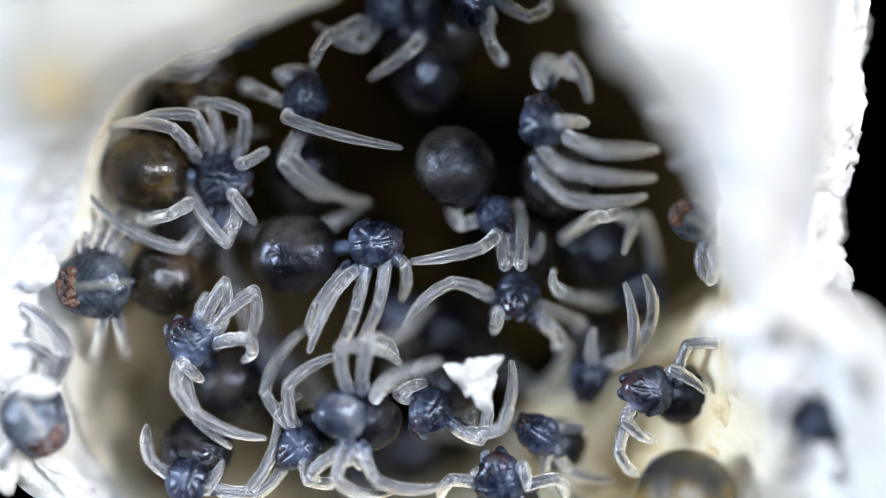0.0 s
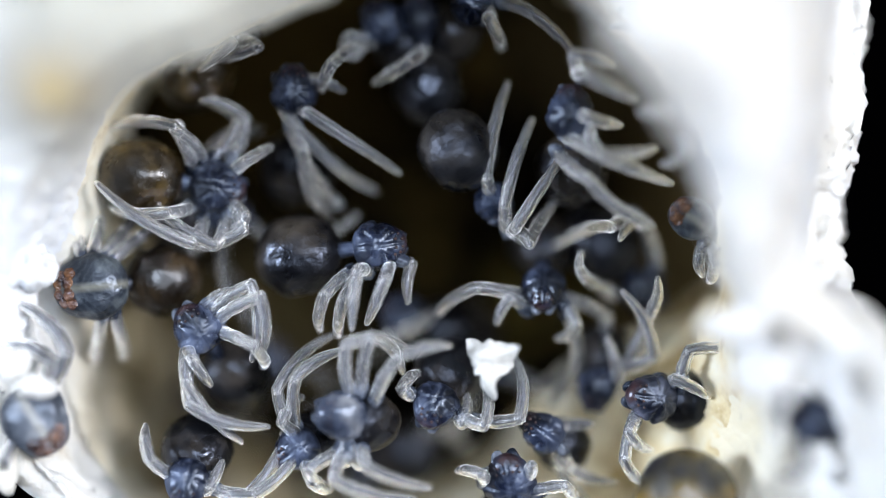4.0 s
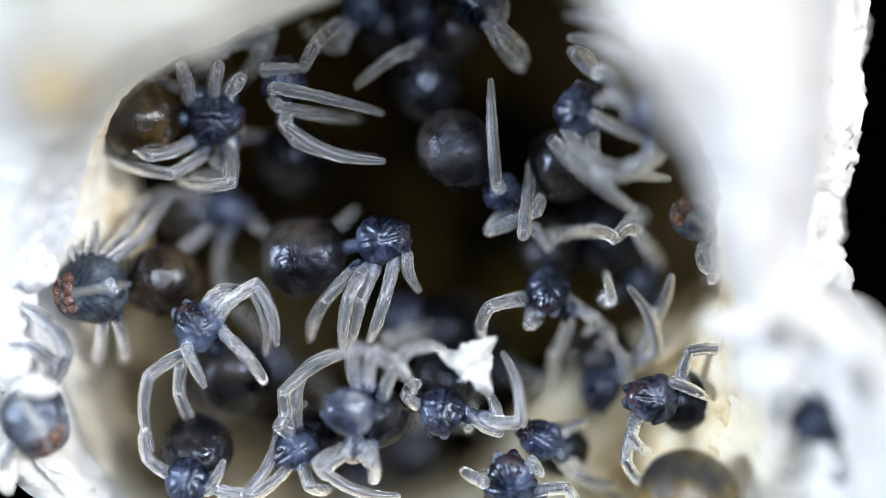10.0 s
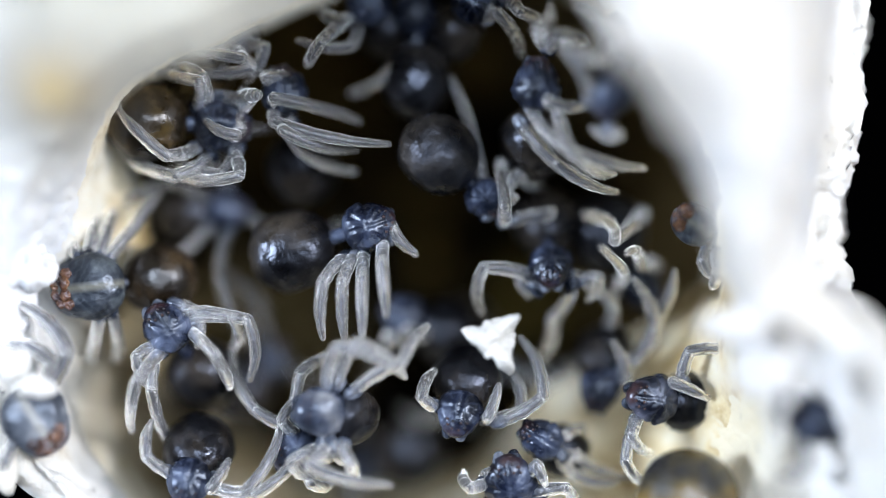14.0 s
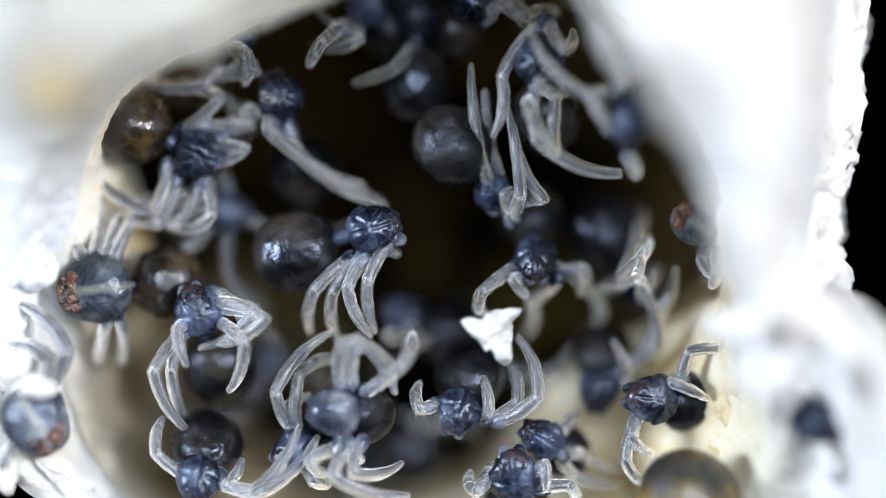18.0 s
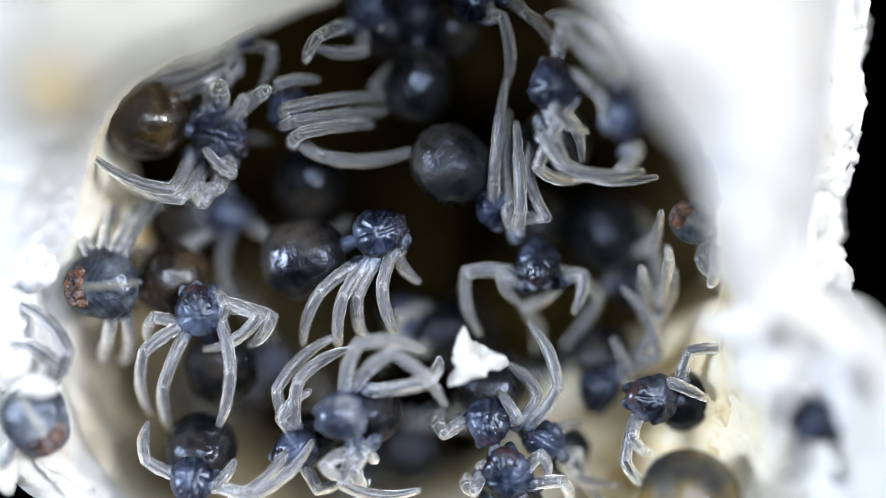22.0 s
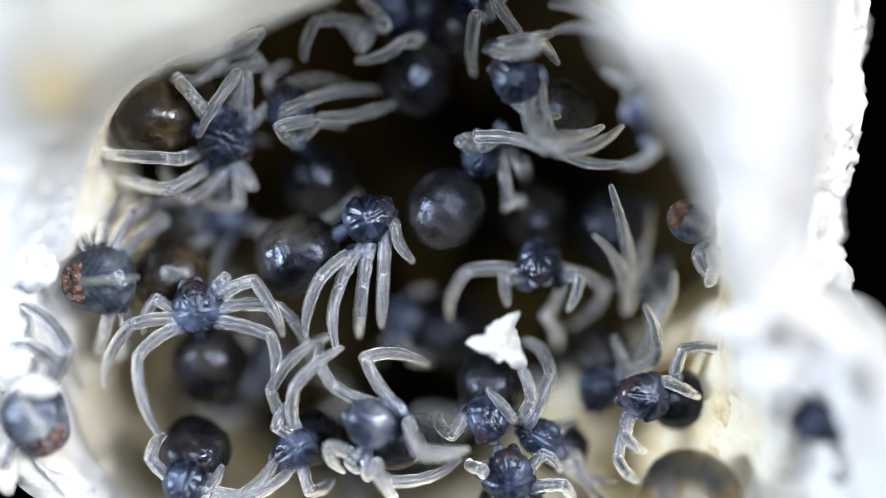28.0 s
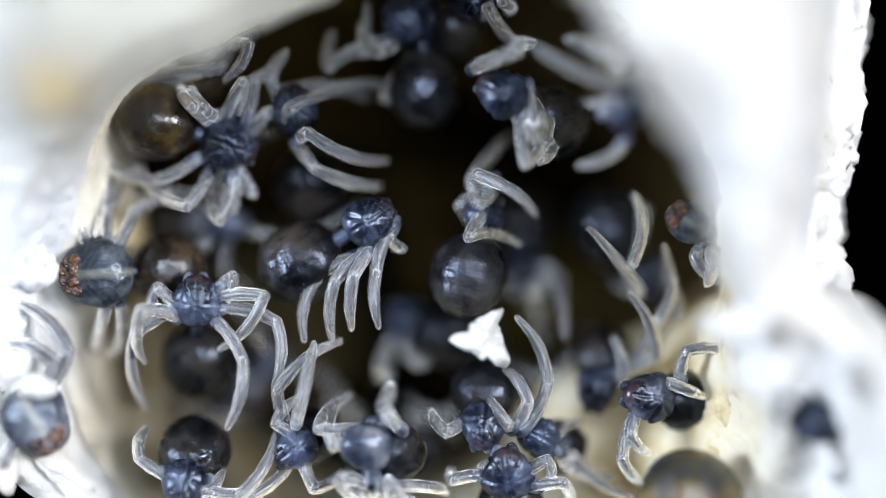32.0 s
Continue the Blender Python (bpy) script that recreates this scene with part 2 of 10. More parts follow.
STRIPED = striped_material("striped_carapace", (0.004, 0.006, 0.010), (0.018, 0.022, 0.030), (0.085, 0.10, 0.11), (0.11, 0.11, 0.095))
FANG = body_material("pale_grey_jaw", (0.006, 0.008, 0.014), (0.035, 0.042, 0.06), (0.14, 0.155, 0.19), 0.18, 8000, 0.0, 0.5, 5000)
EYE = body_material("dark_brown_eye", (0.004, 0.002, 0.001), (0.02, 0.008, 0.005), (0.05, 0.02, 0.012), 0.5, 9000)
RED_EYE = body_material("red_brown_eye", (0.012, 0.005, 0.003), (0.06, 0.025, 0.011), (0.20, 0.10, 0.05), 0.2, 14000)
STAGE, _n, _l, _b = material("black_stage")
_b.inputs["Base Color"].default_value = (0.0002, 0.0002, 0.00025, 1)
_b.inputs["Roughness"].default_value = 0.95
_b.inputs["Specular IOR Level"].default_value = 0.0

# ---- mesh helpers (built in millimetres) ----


def mesh_of(name, verts, faces, mat, smooth=True):
    me = bpy.data.meshes.new(name)
    me.from_pydata([(x * MM, y * MM, z * MM) for x, y, z in verts], [], faces)
    if smooth:
        me.polygons.foreach_set("use_smooth", [True] * len(me.polygons))
    me.materials.append(mat)
    me.update()
    return me


def part(name, me, parent, m=None, label=""):
    ob = new(name, me)
    ob.parent = parent
    if m is not None:
        ob.matrix_basis = m
    if label:
        ob["label"] = label
    return ob


def mm(x, y, z):
    return Matrix.Translation((x * MM, y * MM, z * MM))


def lathe(profile, sides, shape):
    """A closed skin round the x axis; shape(i, u, x, r, a) gives each point's offset."""
    verts, faces = [], []
    for i, (x, r) in enumerate(profile):
        for k in range(sides):
            a = 2 * math.pi * k / sides
            verts.append(shape(x, r, a))
    n = len(profile)
    for i in range(n - 1):
        for k in range(sides):
            k2 = (k + 1) % sides
            faces.append((i * sides + k, i * sides + k2, (i + 1) * sides + k2, (i + 1) * sides + k))
    faces.append(tuple(range(sides))[::-1])
    faces.append(tuple((n - 1) * sides + k for k in range(sides)))
    return verts, [f[::-1] for f in faces]


# ---- the sac ----
TURNS = (0, 15, 31, 45, 56, 80, 102, 128, 142, 154, 164, 180, 198, 212, 225, 250, 270, 290, 315, 330, 345)
RIM = (580, 578, 568, 572, 606, 640, 506, 498, 556, 594, 607, 628, 645, 660, 660, 620, 600, 620, 720, 700, 650)
RIM_UP = (2.4, 3.2, 3.9, 4.2, 3.5, 2.8, 2.3, 2.2, 2.2, 1.9, 1.3, 0.6, 0.3, 0.3, 0.2, 0.0, 0.0, 0.1, 0.3, 0.7, 1.5)
DEEP = (640, 655, 630, 600, 590, 600, 522, 515, 554, 548, 495, 448, 440, 445, 430, 420, 430, 400, 370, 385, 480)
DOWN = (1.3, 1.3, 1.3, 1.3, 1.3, 1.3, 1.3, 1.3, 1.2, 1.0, 0.9, 1.1, 1.9, 2.8, 3.0, 2.8, 2.4, 1.8, 1.4, 1.3, 1.3)
OUTER = (790, 850, 975, 1080, 1050, 1000, 980, 1000, 1050, 1050, 1000, 950, 860, 765, 740, 740, 760, 900, 1150, 1100, 960)
OUTER_UP = (0.0, 0.0, 0.0, 0.2, 0.3, 0.2, 0.2, 0.3, 0.3, 0.2, 0.1, 0.1, 0.1, 0.0, -0.2, -0.5, -0.6, -0.3, 0.8, 2.2, 2.4)
PER_MM = 196.0
CENTRE = (-84 / PER_MM, -19 / PER_MM)


def round_value(values, a):
    """Smooth value at the turn a (degrees) from the ring of values."""
    a %= 360
    n = len(TURNS)
    for i in range(n):
        a0, a1 = TURNS[i], TURNS[i + 1] if i + 1 < n else 360
        if a0 <= a <= a1:
            u = (a - a0) / (a1 - a0)
            p0, p1, p2, p3 = (values[(i + d) % n] for d in (-1, 0, 1, 2))
            return 0.5 * (2 * p1 + (p2 - p0) * u + (2 * p0 - 5 * p1 + 4 * p2 - p3) * u * u + (3 * p1 - p0 - 3 * p2 + p3) * u ** 3)


def sac_sheet(name, profile, mat, parent, label, rough, turns=300):
    verts, faces = [], []
    rows = None
    for k in range(turns):
        a = 360.0 * k / turns
        ring = profile(a)
        rows = len(ring)
        c, s = math.cos(radians(a)), math.sin(radians(a))
        for r, z in ring:
            p = Vector((CENTRE[0] + r * c, CENTRE[1] + r * s, z))
            d = noise.noise_vector(p * 1.1) * 0.13 + noise.noise_vector(p * 3.3) * 0.08 + noise.noise_vector(p * 9.0) * 0.075 + noise.noise_vector(p * 24.0) * 0.035
            p = p + d * rough * (0.45 if 95 < a < 262 or 285 < a < 350 else 1.0)
            k_in = (LENS_HEIGHT - p.z) / LENS_HEIGHT
            verts.append((p.x * k_in, p.y * k_in, p.z))
    for k in range(turns):
        k2 = (k + 1) % turns
        for j in range(rows - 1):
            faces.append((k * rows + j, k2 * rows + j, k2 * rows + j + 1, k * rows + j + 1))
    return part(name, mesh_of(name, verts, faces, mat), parent, None, label)


def bend(points, n):
    """n points along a smooth line through the given (r, z)."""
    out = []
    m = len(points)
    for i in range(n):
        u = i / (n - 1) * (m - 1)
        j = min(int(u), m - 2)
        f = u - j
        p0, p1, p2, p3 = (points[max(0, min(m - 1, j + d))] for d in (-1, 0, 1, 2))
        out.append(tuple(0.5 * (2 * b + (c - a) * f + (2 * a - 5 * b + 4 * c - d) * f * f + (3 * b - a - 3 * c + d) * f ** 3) for a, b, c, d in zip(p0, p1, p2, p3)))
    return out


def shell_profile(a):
    rim, up, deep = round_value(RIM, a) / PER_MM, round_value(RIM_UP, a), round_value(DEEP, a) / PER_MM
    out, low = round_value(OUTER, a) / PER_MM, round_value(OUTER_UP, a)
    mid, down = 0.5 * (rim + out), round_value(DOWN, a)
    return bend([(out - 1.6, -6.0), (out - 0.7, -2.5), (out, low), (out - 0.3, low + 0.3), (out - 0.1 - 0.25 * (out - rim), low + 0.55 * (up - low) + 0.15), (mid - 0.1 * (out - rim), up - 0.05),
                 (rim + 0.3, up + 0.03), (rim + 0.08, up - 0.25), (rim - 0.04, up - 0.7 + 0.25 * min(1.0, up)), (0.6 * rim + 0.4 * deep, 0.3 * up - 0.4 * down), (deep, -down)], 64)


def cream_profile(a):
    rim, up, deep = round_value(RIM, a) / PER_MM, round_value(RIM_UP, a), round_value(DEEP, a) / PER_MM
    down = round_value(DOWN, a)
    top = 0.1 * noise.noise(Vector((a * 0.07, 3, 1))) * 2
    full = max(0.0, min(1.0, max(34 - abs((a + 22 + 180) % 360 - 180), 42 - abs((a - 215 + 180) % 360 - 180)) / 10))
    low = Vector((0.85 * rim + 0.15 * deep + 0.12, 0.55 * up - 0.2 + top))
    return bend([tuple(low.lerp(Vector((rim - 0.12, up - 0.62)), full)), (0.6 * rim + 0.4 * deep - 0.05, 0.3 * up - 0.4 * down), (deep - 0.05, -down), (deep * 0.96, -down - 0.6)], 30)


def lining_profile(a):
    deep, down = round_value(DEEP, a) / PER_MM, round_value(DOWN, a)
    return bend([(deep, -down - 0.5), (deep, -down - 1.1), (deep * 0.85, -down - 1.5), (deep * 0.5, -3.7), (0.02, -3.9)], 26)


stage = tagged(new("stage_plate", mesh_of("stage_plate", [(-300, -300, -6.3), (300, -300, -6.3), (300, 300, -6.3), (-300, 300, -6.3)], [(0, 1, 2, 3)], STAGE)),
               "matt black stage plate under the egg sac", "stage", kind="structure")
sac = tagged(new("egg_sac"), "torn open white silk egg sac full of spiderlings, on black", "egg sac")
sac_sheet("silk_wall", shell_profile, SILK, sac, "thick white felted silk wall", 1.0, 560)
sac_sheet("inner_skin", cream_profile, CREAM, sac, "stain-spotted cream inner silk, darker tan low on the left", 0.9)
sac_sheet("lining", lining_profile, SHADED_LINING, sac, "brown inner lining with the deep hollow's shade in its colour", 1.0, 140)

# ---- spiderlings ----
MOVES = []


def leg_piece(length, r0, r1, curve, tip, knee=False):
    """A tapered, slightly swollen clear tube along x that sags by curve, and the core in it; knee leaves its far end open."""
    def tube(f, grain):
        prof = []
        n = 29
        for i in range(n):
            u = i / (n - 1)
            r = r0 + (r1 - r0) * (u if knee else u ** 2.6)
            r *= 1 - 0.10 * math.exp(-((u - 0.36) / 0.05) ** 2) - 0.09 * math.exp(-((u - 0.7) / 0.05) ** 2) + 0.07 * math.sin(u * math.pi)
            prof.append((u * length, r * f))
        for c in (0.35, 0.75, 0.95):
            prof.insert(0, (-r0 * c * f, r0 * f * math.sqrt(1 - c * c)))
            if not knee:
                prof.append((length + r1 * (c * tip * f + (f - 1) * 0.6), r1 * f * math.sqrt(1 - c * c)))

        def shape(x, r, a):
            u = max(0.0, min(1.0, x / length))
            y, z = r * math.cos(a), r * math.sin(a)
            d = 1 + grain * (noise.noise(Vector((x * 16 + length * 90, y * 16, z * 16))) + 0.5 * noise.noise(Vector((x * 40, y * 40, z * 40 + length * 70))))
            return (x, y * d, z * d + curve * length * 4 * u * (1 - u))
        return lathe(prof, 14, shape)
    skin, core = tube(1.0, 0.07), tube(0.56, 0.25)
    return skin, core


def leg_mesh(name, skin, core):
    o = len(skin[0])
    me = mesh_of(name, skin[0] + core[0], skin[1] + [tuple(i + o for i in f) for f in core[1]], LEG)
    me.materials.append(CORE)
    me.polygons.foreach_set("material_index", [0] * len(skin[1]) + [1] * len(core[1]))
    return me


def egg(length, wide, high, blunt, lumps, seed, front=0.0, crease=0.05, lobes=0.0):
    """An egg-shaped body along x, centred, with low lumps; front narrows the head."""
    prof = []
    n, sides = (52, 72) if front else (34, 44)
    for i in range(n):
        t = math.pi * (i + 0.35) / (n - 0.3)
        prof.append((-math.cos(t) * length / 2, math.sin(t) ** blunt))

    def shape(x, r, a):
        u = x / length
        w = 1 - front * max(0.0, u + 0.08) * 1.6
        d = 1 + lumps * noise.noise(Vector((x * 4 + seed, r * math.cos(a) * 2.2, r * math.sin(a) * 2.2)))
        if front:
            way = math.atan2(r * math.cos(a), u * 2)
            d *= 1 + 0.2 * lobes - lobes * math.exp(-(math.sin(way * 4) / 0.32) ** 2) * min(1.0, r * 1.2) + 0.025 * noise.noise(Vector((x * 14 + seed, r * math.cos(a) * 6, r * math.sin(a) * 6)))
        if lumps:
            q = Vector((x * 9 + seed * 2, r * math.cos(a) * 4.5, r * math.sin(a) * 4.5))
            d *= 1 + crease * (0.5 - abs(noise.noise(q)) * 1.8 - abs(noise.noise(q * 2.3)) * 0.7)
        return (x, r * math.cos(a) * wide / 2 * w * d, r * math.sin(a) * high / 2 * w * d)
    return lathe(prof, sides, shape)


HIP_MESH = mesh_of("hip", *egg(0.22, 0.135, 0.13, 0.8, 0.3, 5), FANG)
EYE_MESH = mesh_of("eye", *egg(0.026, 0.026, 0.02, 1.0, 0, 0), EYE)
RED_EYE_MESH = mesh_of("eye", *egg(0.105, 0.09, 0.034, 1.0, 0.9, 3), RED_EYE)


def spiderling(label, rows, size, abdomen, radius, tone, pitch=0, shell=CARAPACE, group="spiderlings in the sac"):
    """rows: (t, x, y, z, heading); size: the carapace's length; abdomen: its centre in the body's space; mm and degrees."""
    def stand(r):
        return pose(r[1] * MM, r[2] * MM, r[3] * MM, 0, -pitch, r[4])
    s = tagged(new("spiderling"), label, "spider", group)
    s.matrix_world = stand(rows[0])
    MOVES.append((s, [(r[0], stand(r)) for r in rows]))
    k = len(MOVES)
    smooth = shell in (STRIPED, MILKY)
    wide = size if smooth or shell is PALE else size * 0.86
    body = part("carapace", mesh_of("carapace", *egg(wide, wide * 0.92, wide * 0.7, 0.75, *((0.08, k * 1.7, 0.14, 0.03) if smooth or shell is PALE else (0.12, k * 1.7, 0.35, 0.025, 0.10))), shell), s, None, "pale grey glossy carapace" if smooth or shell in (PALE, LAVENDER) else "dark blue-grey glossy carapace")
    for side in (-1, 1):
        part("jaw", mesh_of("jaw", *egg(wide * 0.5, wide * 0.25, wide * 0.28, 0.7, 0.25, k + side, 0, 0.08), FANG), s, mm(wide * (0.2 if smooth else 0.27), side * wide * 0.135, -wide * 0.08) @ pose(0, 0, 0, 0, 22, side * -4), "pale grey translucent jaw")
        for x, y, z in ((0.42, 0.07, 0.18), (0.36, 0.17, 0.2), (0.3, 0.08, 0.27), (0.26, 0.2, 0.24)):
            part("eye", RED_EYE_MESH if smooth else EYE_MESH, body, mm(wide * x, side * wide * y, wide * (z + 0.025 if smooth else z)))
    part("sternum", mesh_of("sternum", *egg(size * 0.6, size * 0.55, size * 0.3, 0.8, 0.1, k), FANG), s, mm(0, 0, -size * 0.22), "pale grey sternum")
    ax, ay, az = abdomen
    d = Vector(abdomen)
    turn = d.to_track_quat("-X", "Z").to_matrix().to_4x4()
    part("abdomen", mesh_of("abdomen", *egg(radius * 2.15, radius * 1.95, radius * 1.85, 0.95, 0.08, k * 3.1, 0, 0.05), tone), s, mm(ax, ay, az) @ turn)
    part("waist", mesh_of("waist", *egg(max(0.1, d.length - radius * 0.6), 0.14, 0.14, 0.8, 0.05, k), CARAPACE), s, mm(*(d * 0.5)) @ turn)
    return s


def limb(s, kind, base, lengths, rows, thick=1.0):
    """A leg of two stiff pieces. base: in the body's space; rows: t, then the knee and the tip in the place's space; mm."""
    long, tip = lengths
    r = (0.056 if kind == "leg" else 0.054) * thick
    name = "leg" if kind == "leg" else "feeler"
    upper = part(name, leg_mesh(name, *leg_piece(long, r * 1.05, r, 0.07, 1, True)), s, None, "translucent whitish " + name)
    lower = part("shin", leg_mesh("shin", *leg_piece(tip, r, r * (0.52 if kind == "leg" else 0.62), 0.10, 1.3)), upper)
    part("hip", HIP_MESH, upper, mm(0.01, 0, 0), "dark translucent hip joint")
    stands = dict((ob, m) for ob, m in MOVES if ob is s)[s]

    def body_at(t):
        if t <= stands[0][0]:
            return stands[0][1]
        for (t0, m0), (t1, m1) in zip(stands, stands[1:]):
            if t0 <= t <= t1:
                return m0.lerp(m1, (t - t0) / (t1 - t0))
        return stands[-1][1]

    def aim(origin, target, over):
        x = (target - origin).normalized()
        y = over.cross(x)
        y = y.normalized() if y.length > 1e-7 else Vector((0, 1, 0))
        z = x.cross(y)
        m = Matrix((x, y, z)).transposed().to_4x4()
        m.translation = origin
        return m
    def least_twist(rows, m):
        """m, rolled about its own length so that it follows the row before without spinning."""
        if not rows:
            return m
        before = rows[-1][1].to_quaternion()
        if before.rotation_difference(m.to_quaternion()).angle < radians(60):
            return m
        old, way = before @ Vector((1, 0, 0)), m.to_quaternion() @ Vector((1, 0, 0))
        out = (old.rotation_difference(way) @ before).to_matrix().to_4x4()
        out.translation = m.translation
        return out

    def gentle(rows):
        """Rows between two that lie far apart in turn."""
        out = rows[:1]
        for (t0, a), (t1, b) in zip(rows, rows[1:]):
            qa, qb = a.to_quaternion(), b.to_quaternion()
            qb.make_compatible(qa)
            steps = int(qa.rotation_difference(qb).angle / radians(70)) + 1
            for i in range(1, steps):
                f = i / steps
                m = qa.slerp(qb, f).to_matrix().to_4x4()
                m.translation = a.translation.lerp(b.translation, f)
                out.append((t0 + (t1 - t0) * f, m))
            out.append((t1, b))
        return out
    up_rows, low_rows = [], []
    for row in rows:
        m = body_at(row[0])
        b = m @ (Vector(base) * MM)
        k, e = Vector(row[1:4]) * MM, Vector(row[4:7]) * MM
        k = b + (k - b).normalized() * long * MM
        over = k - (b + e) * 0.5 + Vector((0, 0, 0.02 * MM))
        up = least_twist(up_rows, m.inverted() @ aim(b, k, over))
        low = least_twist(low_rows, (m @ up).inverted() @ aim(k, e, over))
        up_rows.append((row[0], up))
        low_rows.append((row[0], low))
    upper.matrix_basis, lower.matrix_basis = up_rows[0][1], low_rows[0][1]
    MOVES.append((upper, gentle(up_rows)))
    MOVES.append((lower, gentle(low_rows)))
    return upper



s = spiderling("brown-bellied spiderling with pale translucent legs by the sac's rim", [(0, -1.987, 0.618, -0.1, -6.6), (1, -1.987, 0.608, -0.1, -6.9), (2, -1.962, 0.593, -0.1, -6.2), (3, -2.063, 0.542, -0.1, -10.2), (6, -1.962, 0.669, -0.1, 0), (7, -2.012, 0.73, -0.1, 0), (8, -2.115, 0.884, -0.1, 6.4), (9, -1.962, 1.206, -0.1, 11), (10, -2.053, 1.17, -0.1, 0), (11, -2.09, 0.95, -0.1, -7.6), (12, -2.053, 1.088, -0.1, -0.8), (13, -1.987, 1.118, -0.1, -6.7), (14, -1.992, 1.108, -0.1, -4.1), (17, -2.166, 0.796, -0.1, -27), (18, -2.197, 0.843, -0.1, -23.7), (19, -2.156, 0.823, -0.1, -26.6), (20, -2.074, 0.904, -0.1, -14.4), (21, -2.063, 0.976, -0.1, -10.1), (22, -2.012, 0.996, -0.1, -14.2), (23, -1.987, 0.899, -0.1, -23.2), (24, -1.972, 0.904, -0.1, -15.9), (25, -1.987, 0.925, -0.1, -21), (28, -1.962, 0.976, -0.1, -19.8), (29, -1.962, 0.925, -0.1, -18.9), (30, -1.962, 0.874, -0.1, -22.6), (31, -1.962, 0.925, -0.1, -19.2), (32, -1.936, 0.935, -0.1, -19.1)], 0.602, (-0.703, 0, -0.05), 0.367, BROWN, 0, CARAPACE)
limb(s, "leg", (-0.249, 0.151, -0.03), (0.472, 0.733), [(0, -2.439, 1.084, 0.164, -3.041, 1.105, -0.279), (1, -2.341, 1.214, 0.027, -3.157, 1.101, 0.027), (2, -2.318, 1.227, -0.13, -3.04, 1.157, -0.272), (3, -2.439, 1.048, 0.179, -3.04, 1.12, -0.259), (6, -2.417, 1.247, -0.13, -2.989, 0.991, -0.531), (7, -2.468, 1.254, 0.067, -3.042, 0.978, -0.315), (8, -2.491, 1.38, 0.128, -2.813, 0.917, -0.347), (9, -2.515, 1.507, 0.184, -2.392, 1.289, -0.498), (10, -2.35, 1.633, 0.214, -2.162, 1.194, -0.33), (11, -2.622, 1.459, 0.015, -2.927, 1.394, -0.658), (12, -2.618, 1.473, 0.123, -2.847, 1.527, -0.58), (13, -2.334, 1.531, 0.257, -2.301, 1.133, -0.352), (14, -2.207, 1.51, 0.276, -2.513, 1.605, -0.394), (17, -2.362, 1.405, 0.166, -2.839, 1.645, -0.36), (18, -2.01, 1.372, -0.01, -2.537, 1.392, -0.537), (19, -1.952, 1.378, -0.13, -2.597, 1.288, -0.489), (20, -1.907, 1.405, -0.13, -2.553, 1.154, -0.39), (21, -2.195, 1.634, -0.13, -2.827, 1.285, -0.286), (22, -1.924, 1.576, -0.13, -2.667, 1.518, -0.13), (23, -1.858, 1.485, -0.017, -2.577, 1.411, -0.172), (25, -2.234, 1.481, 0.199, -2.485, 1.442, -0.496), (28, -2.283, 1.403, 0.268, -2.432, 1.544, -0.443), (30, -2.257, 1.276, 0.289, -2.431, 1.492, -0.399), (32, -2.257, 1.276, 0.302, -2.379, 1.44, -0.408)])
limb(s, "leg", (-0.166, 0.227, -0.03), (0.411, 0.624), [(0, -2.238, 1.203, 0.067, -2.853, 1.117, -0.035), (1, -2.405, 0.998, 0.126, -2.838, 1.106, -0.328), (2, -2.418, 1.051, 0.017, -3.081, 1.128, 0.017), (3, -2.363, 1.049, 0.134, -2.134, 1.092, -0.44), (6, -2.416, 1.075, 0.095, -2.91, 0.797, -0.186), (7, -2.492, 1.075, 0.1, -2.985, 0.771, -0.153), (8, -2.68, 1.261, -0.13, -3.176, 1.031, -0.452), (9, -2.413, 1.482, 0.182, -2.265, 1.235, -0.365), (10, -2.611, 1.527, -0.13, -2.481, 1.364, -0.712), (11, -2.235, 1.482, 0.162, -2.872, 1.405, 0.162), (12, -2.455, 1.472, 0.159, -2.799, 1.482, -0.374), (13, -2.312, 1.61, 0.133, -2.737, 1.645, -0.34), (14, -2.168, 1.552, 0.221, -2.429, 1.645, -0.348), (17, -1.911, 1.358, -0.13, -2.232, 1.574, -0.634), (18, -1.846, 1.143, -0.13, -2.149, 1.465, -0.586), (19, -1.959, 1.408, -0.003, -2.355, 1.263, -0.473), (20, -1.848, 1.393, -0.036, -2.269, 1.237, -0.48), (21, -2.108, 1.482, 0.183, -2.628, 1.478, -0.181), (22, -2.096, 1.669, -0.13, -2.913, 1.6, -0.13), (23, -1.707, 1.402, -0.13, -2.248, 1.121, -0.286), (25, -2.106, 1.327, 0.254, -2.325, 1.491, -0.317), (28, -2.208, 1.328, 0.231, -2.327, 1.492, -0.366), (30, -2.208, 1.226, 0.225, -2.378, 1.389, -0.361), (32, -2.157, 1.277, 0.245, -2.275, 1.439, -0.352)])
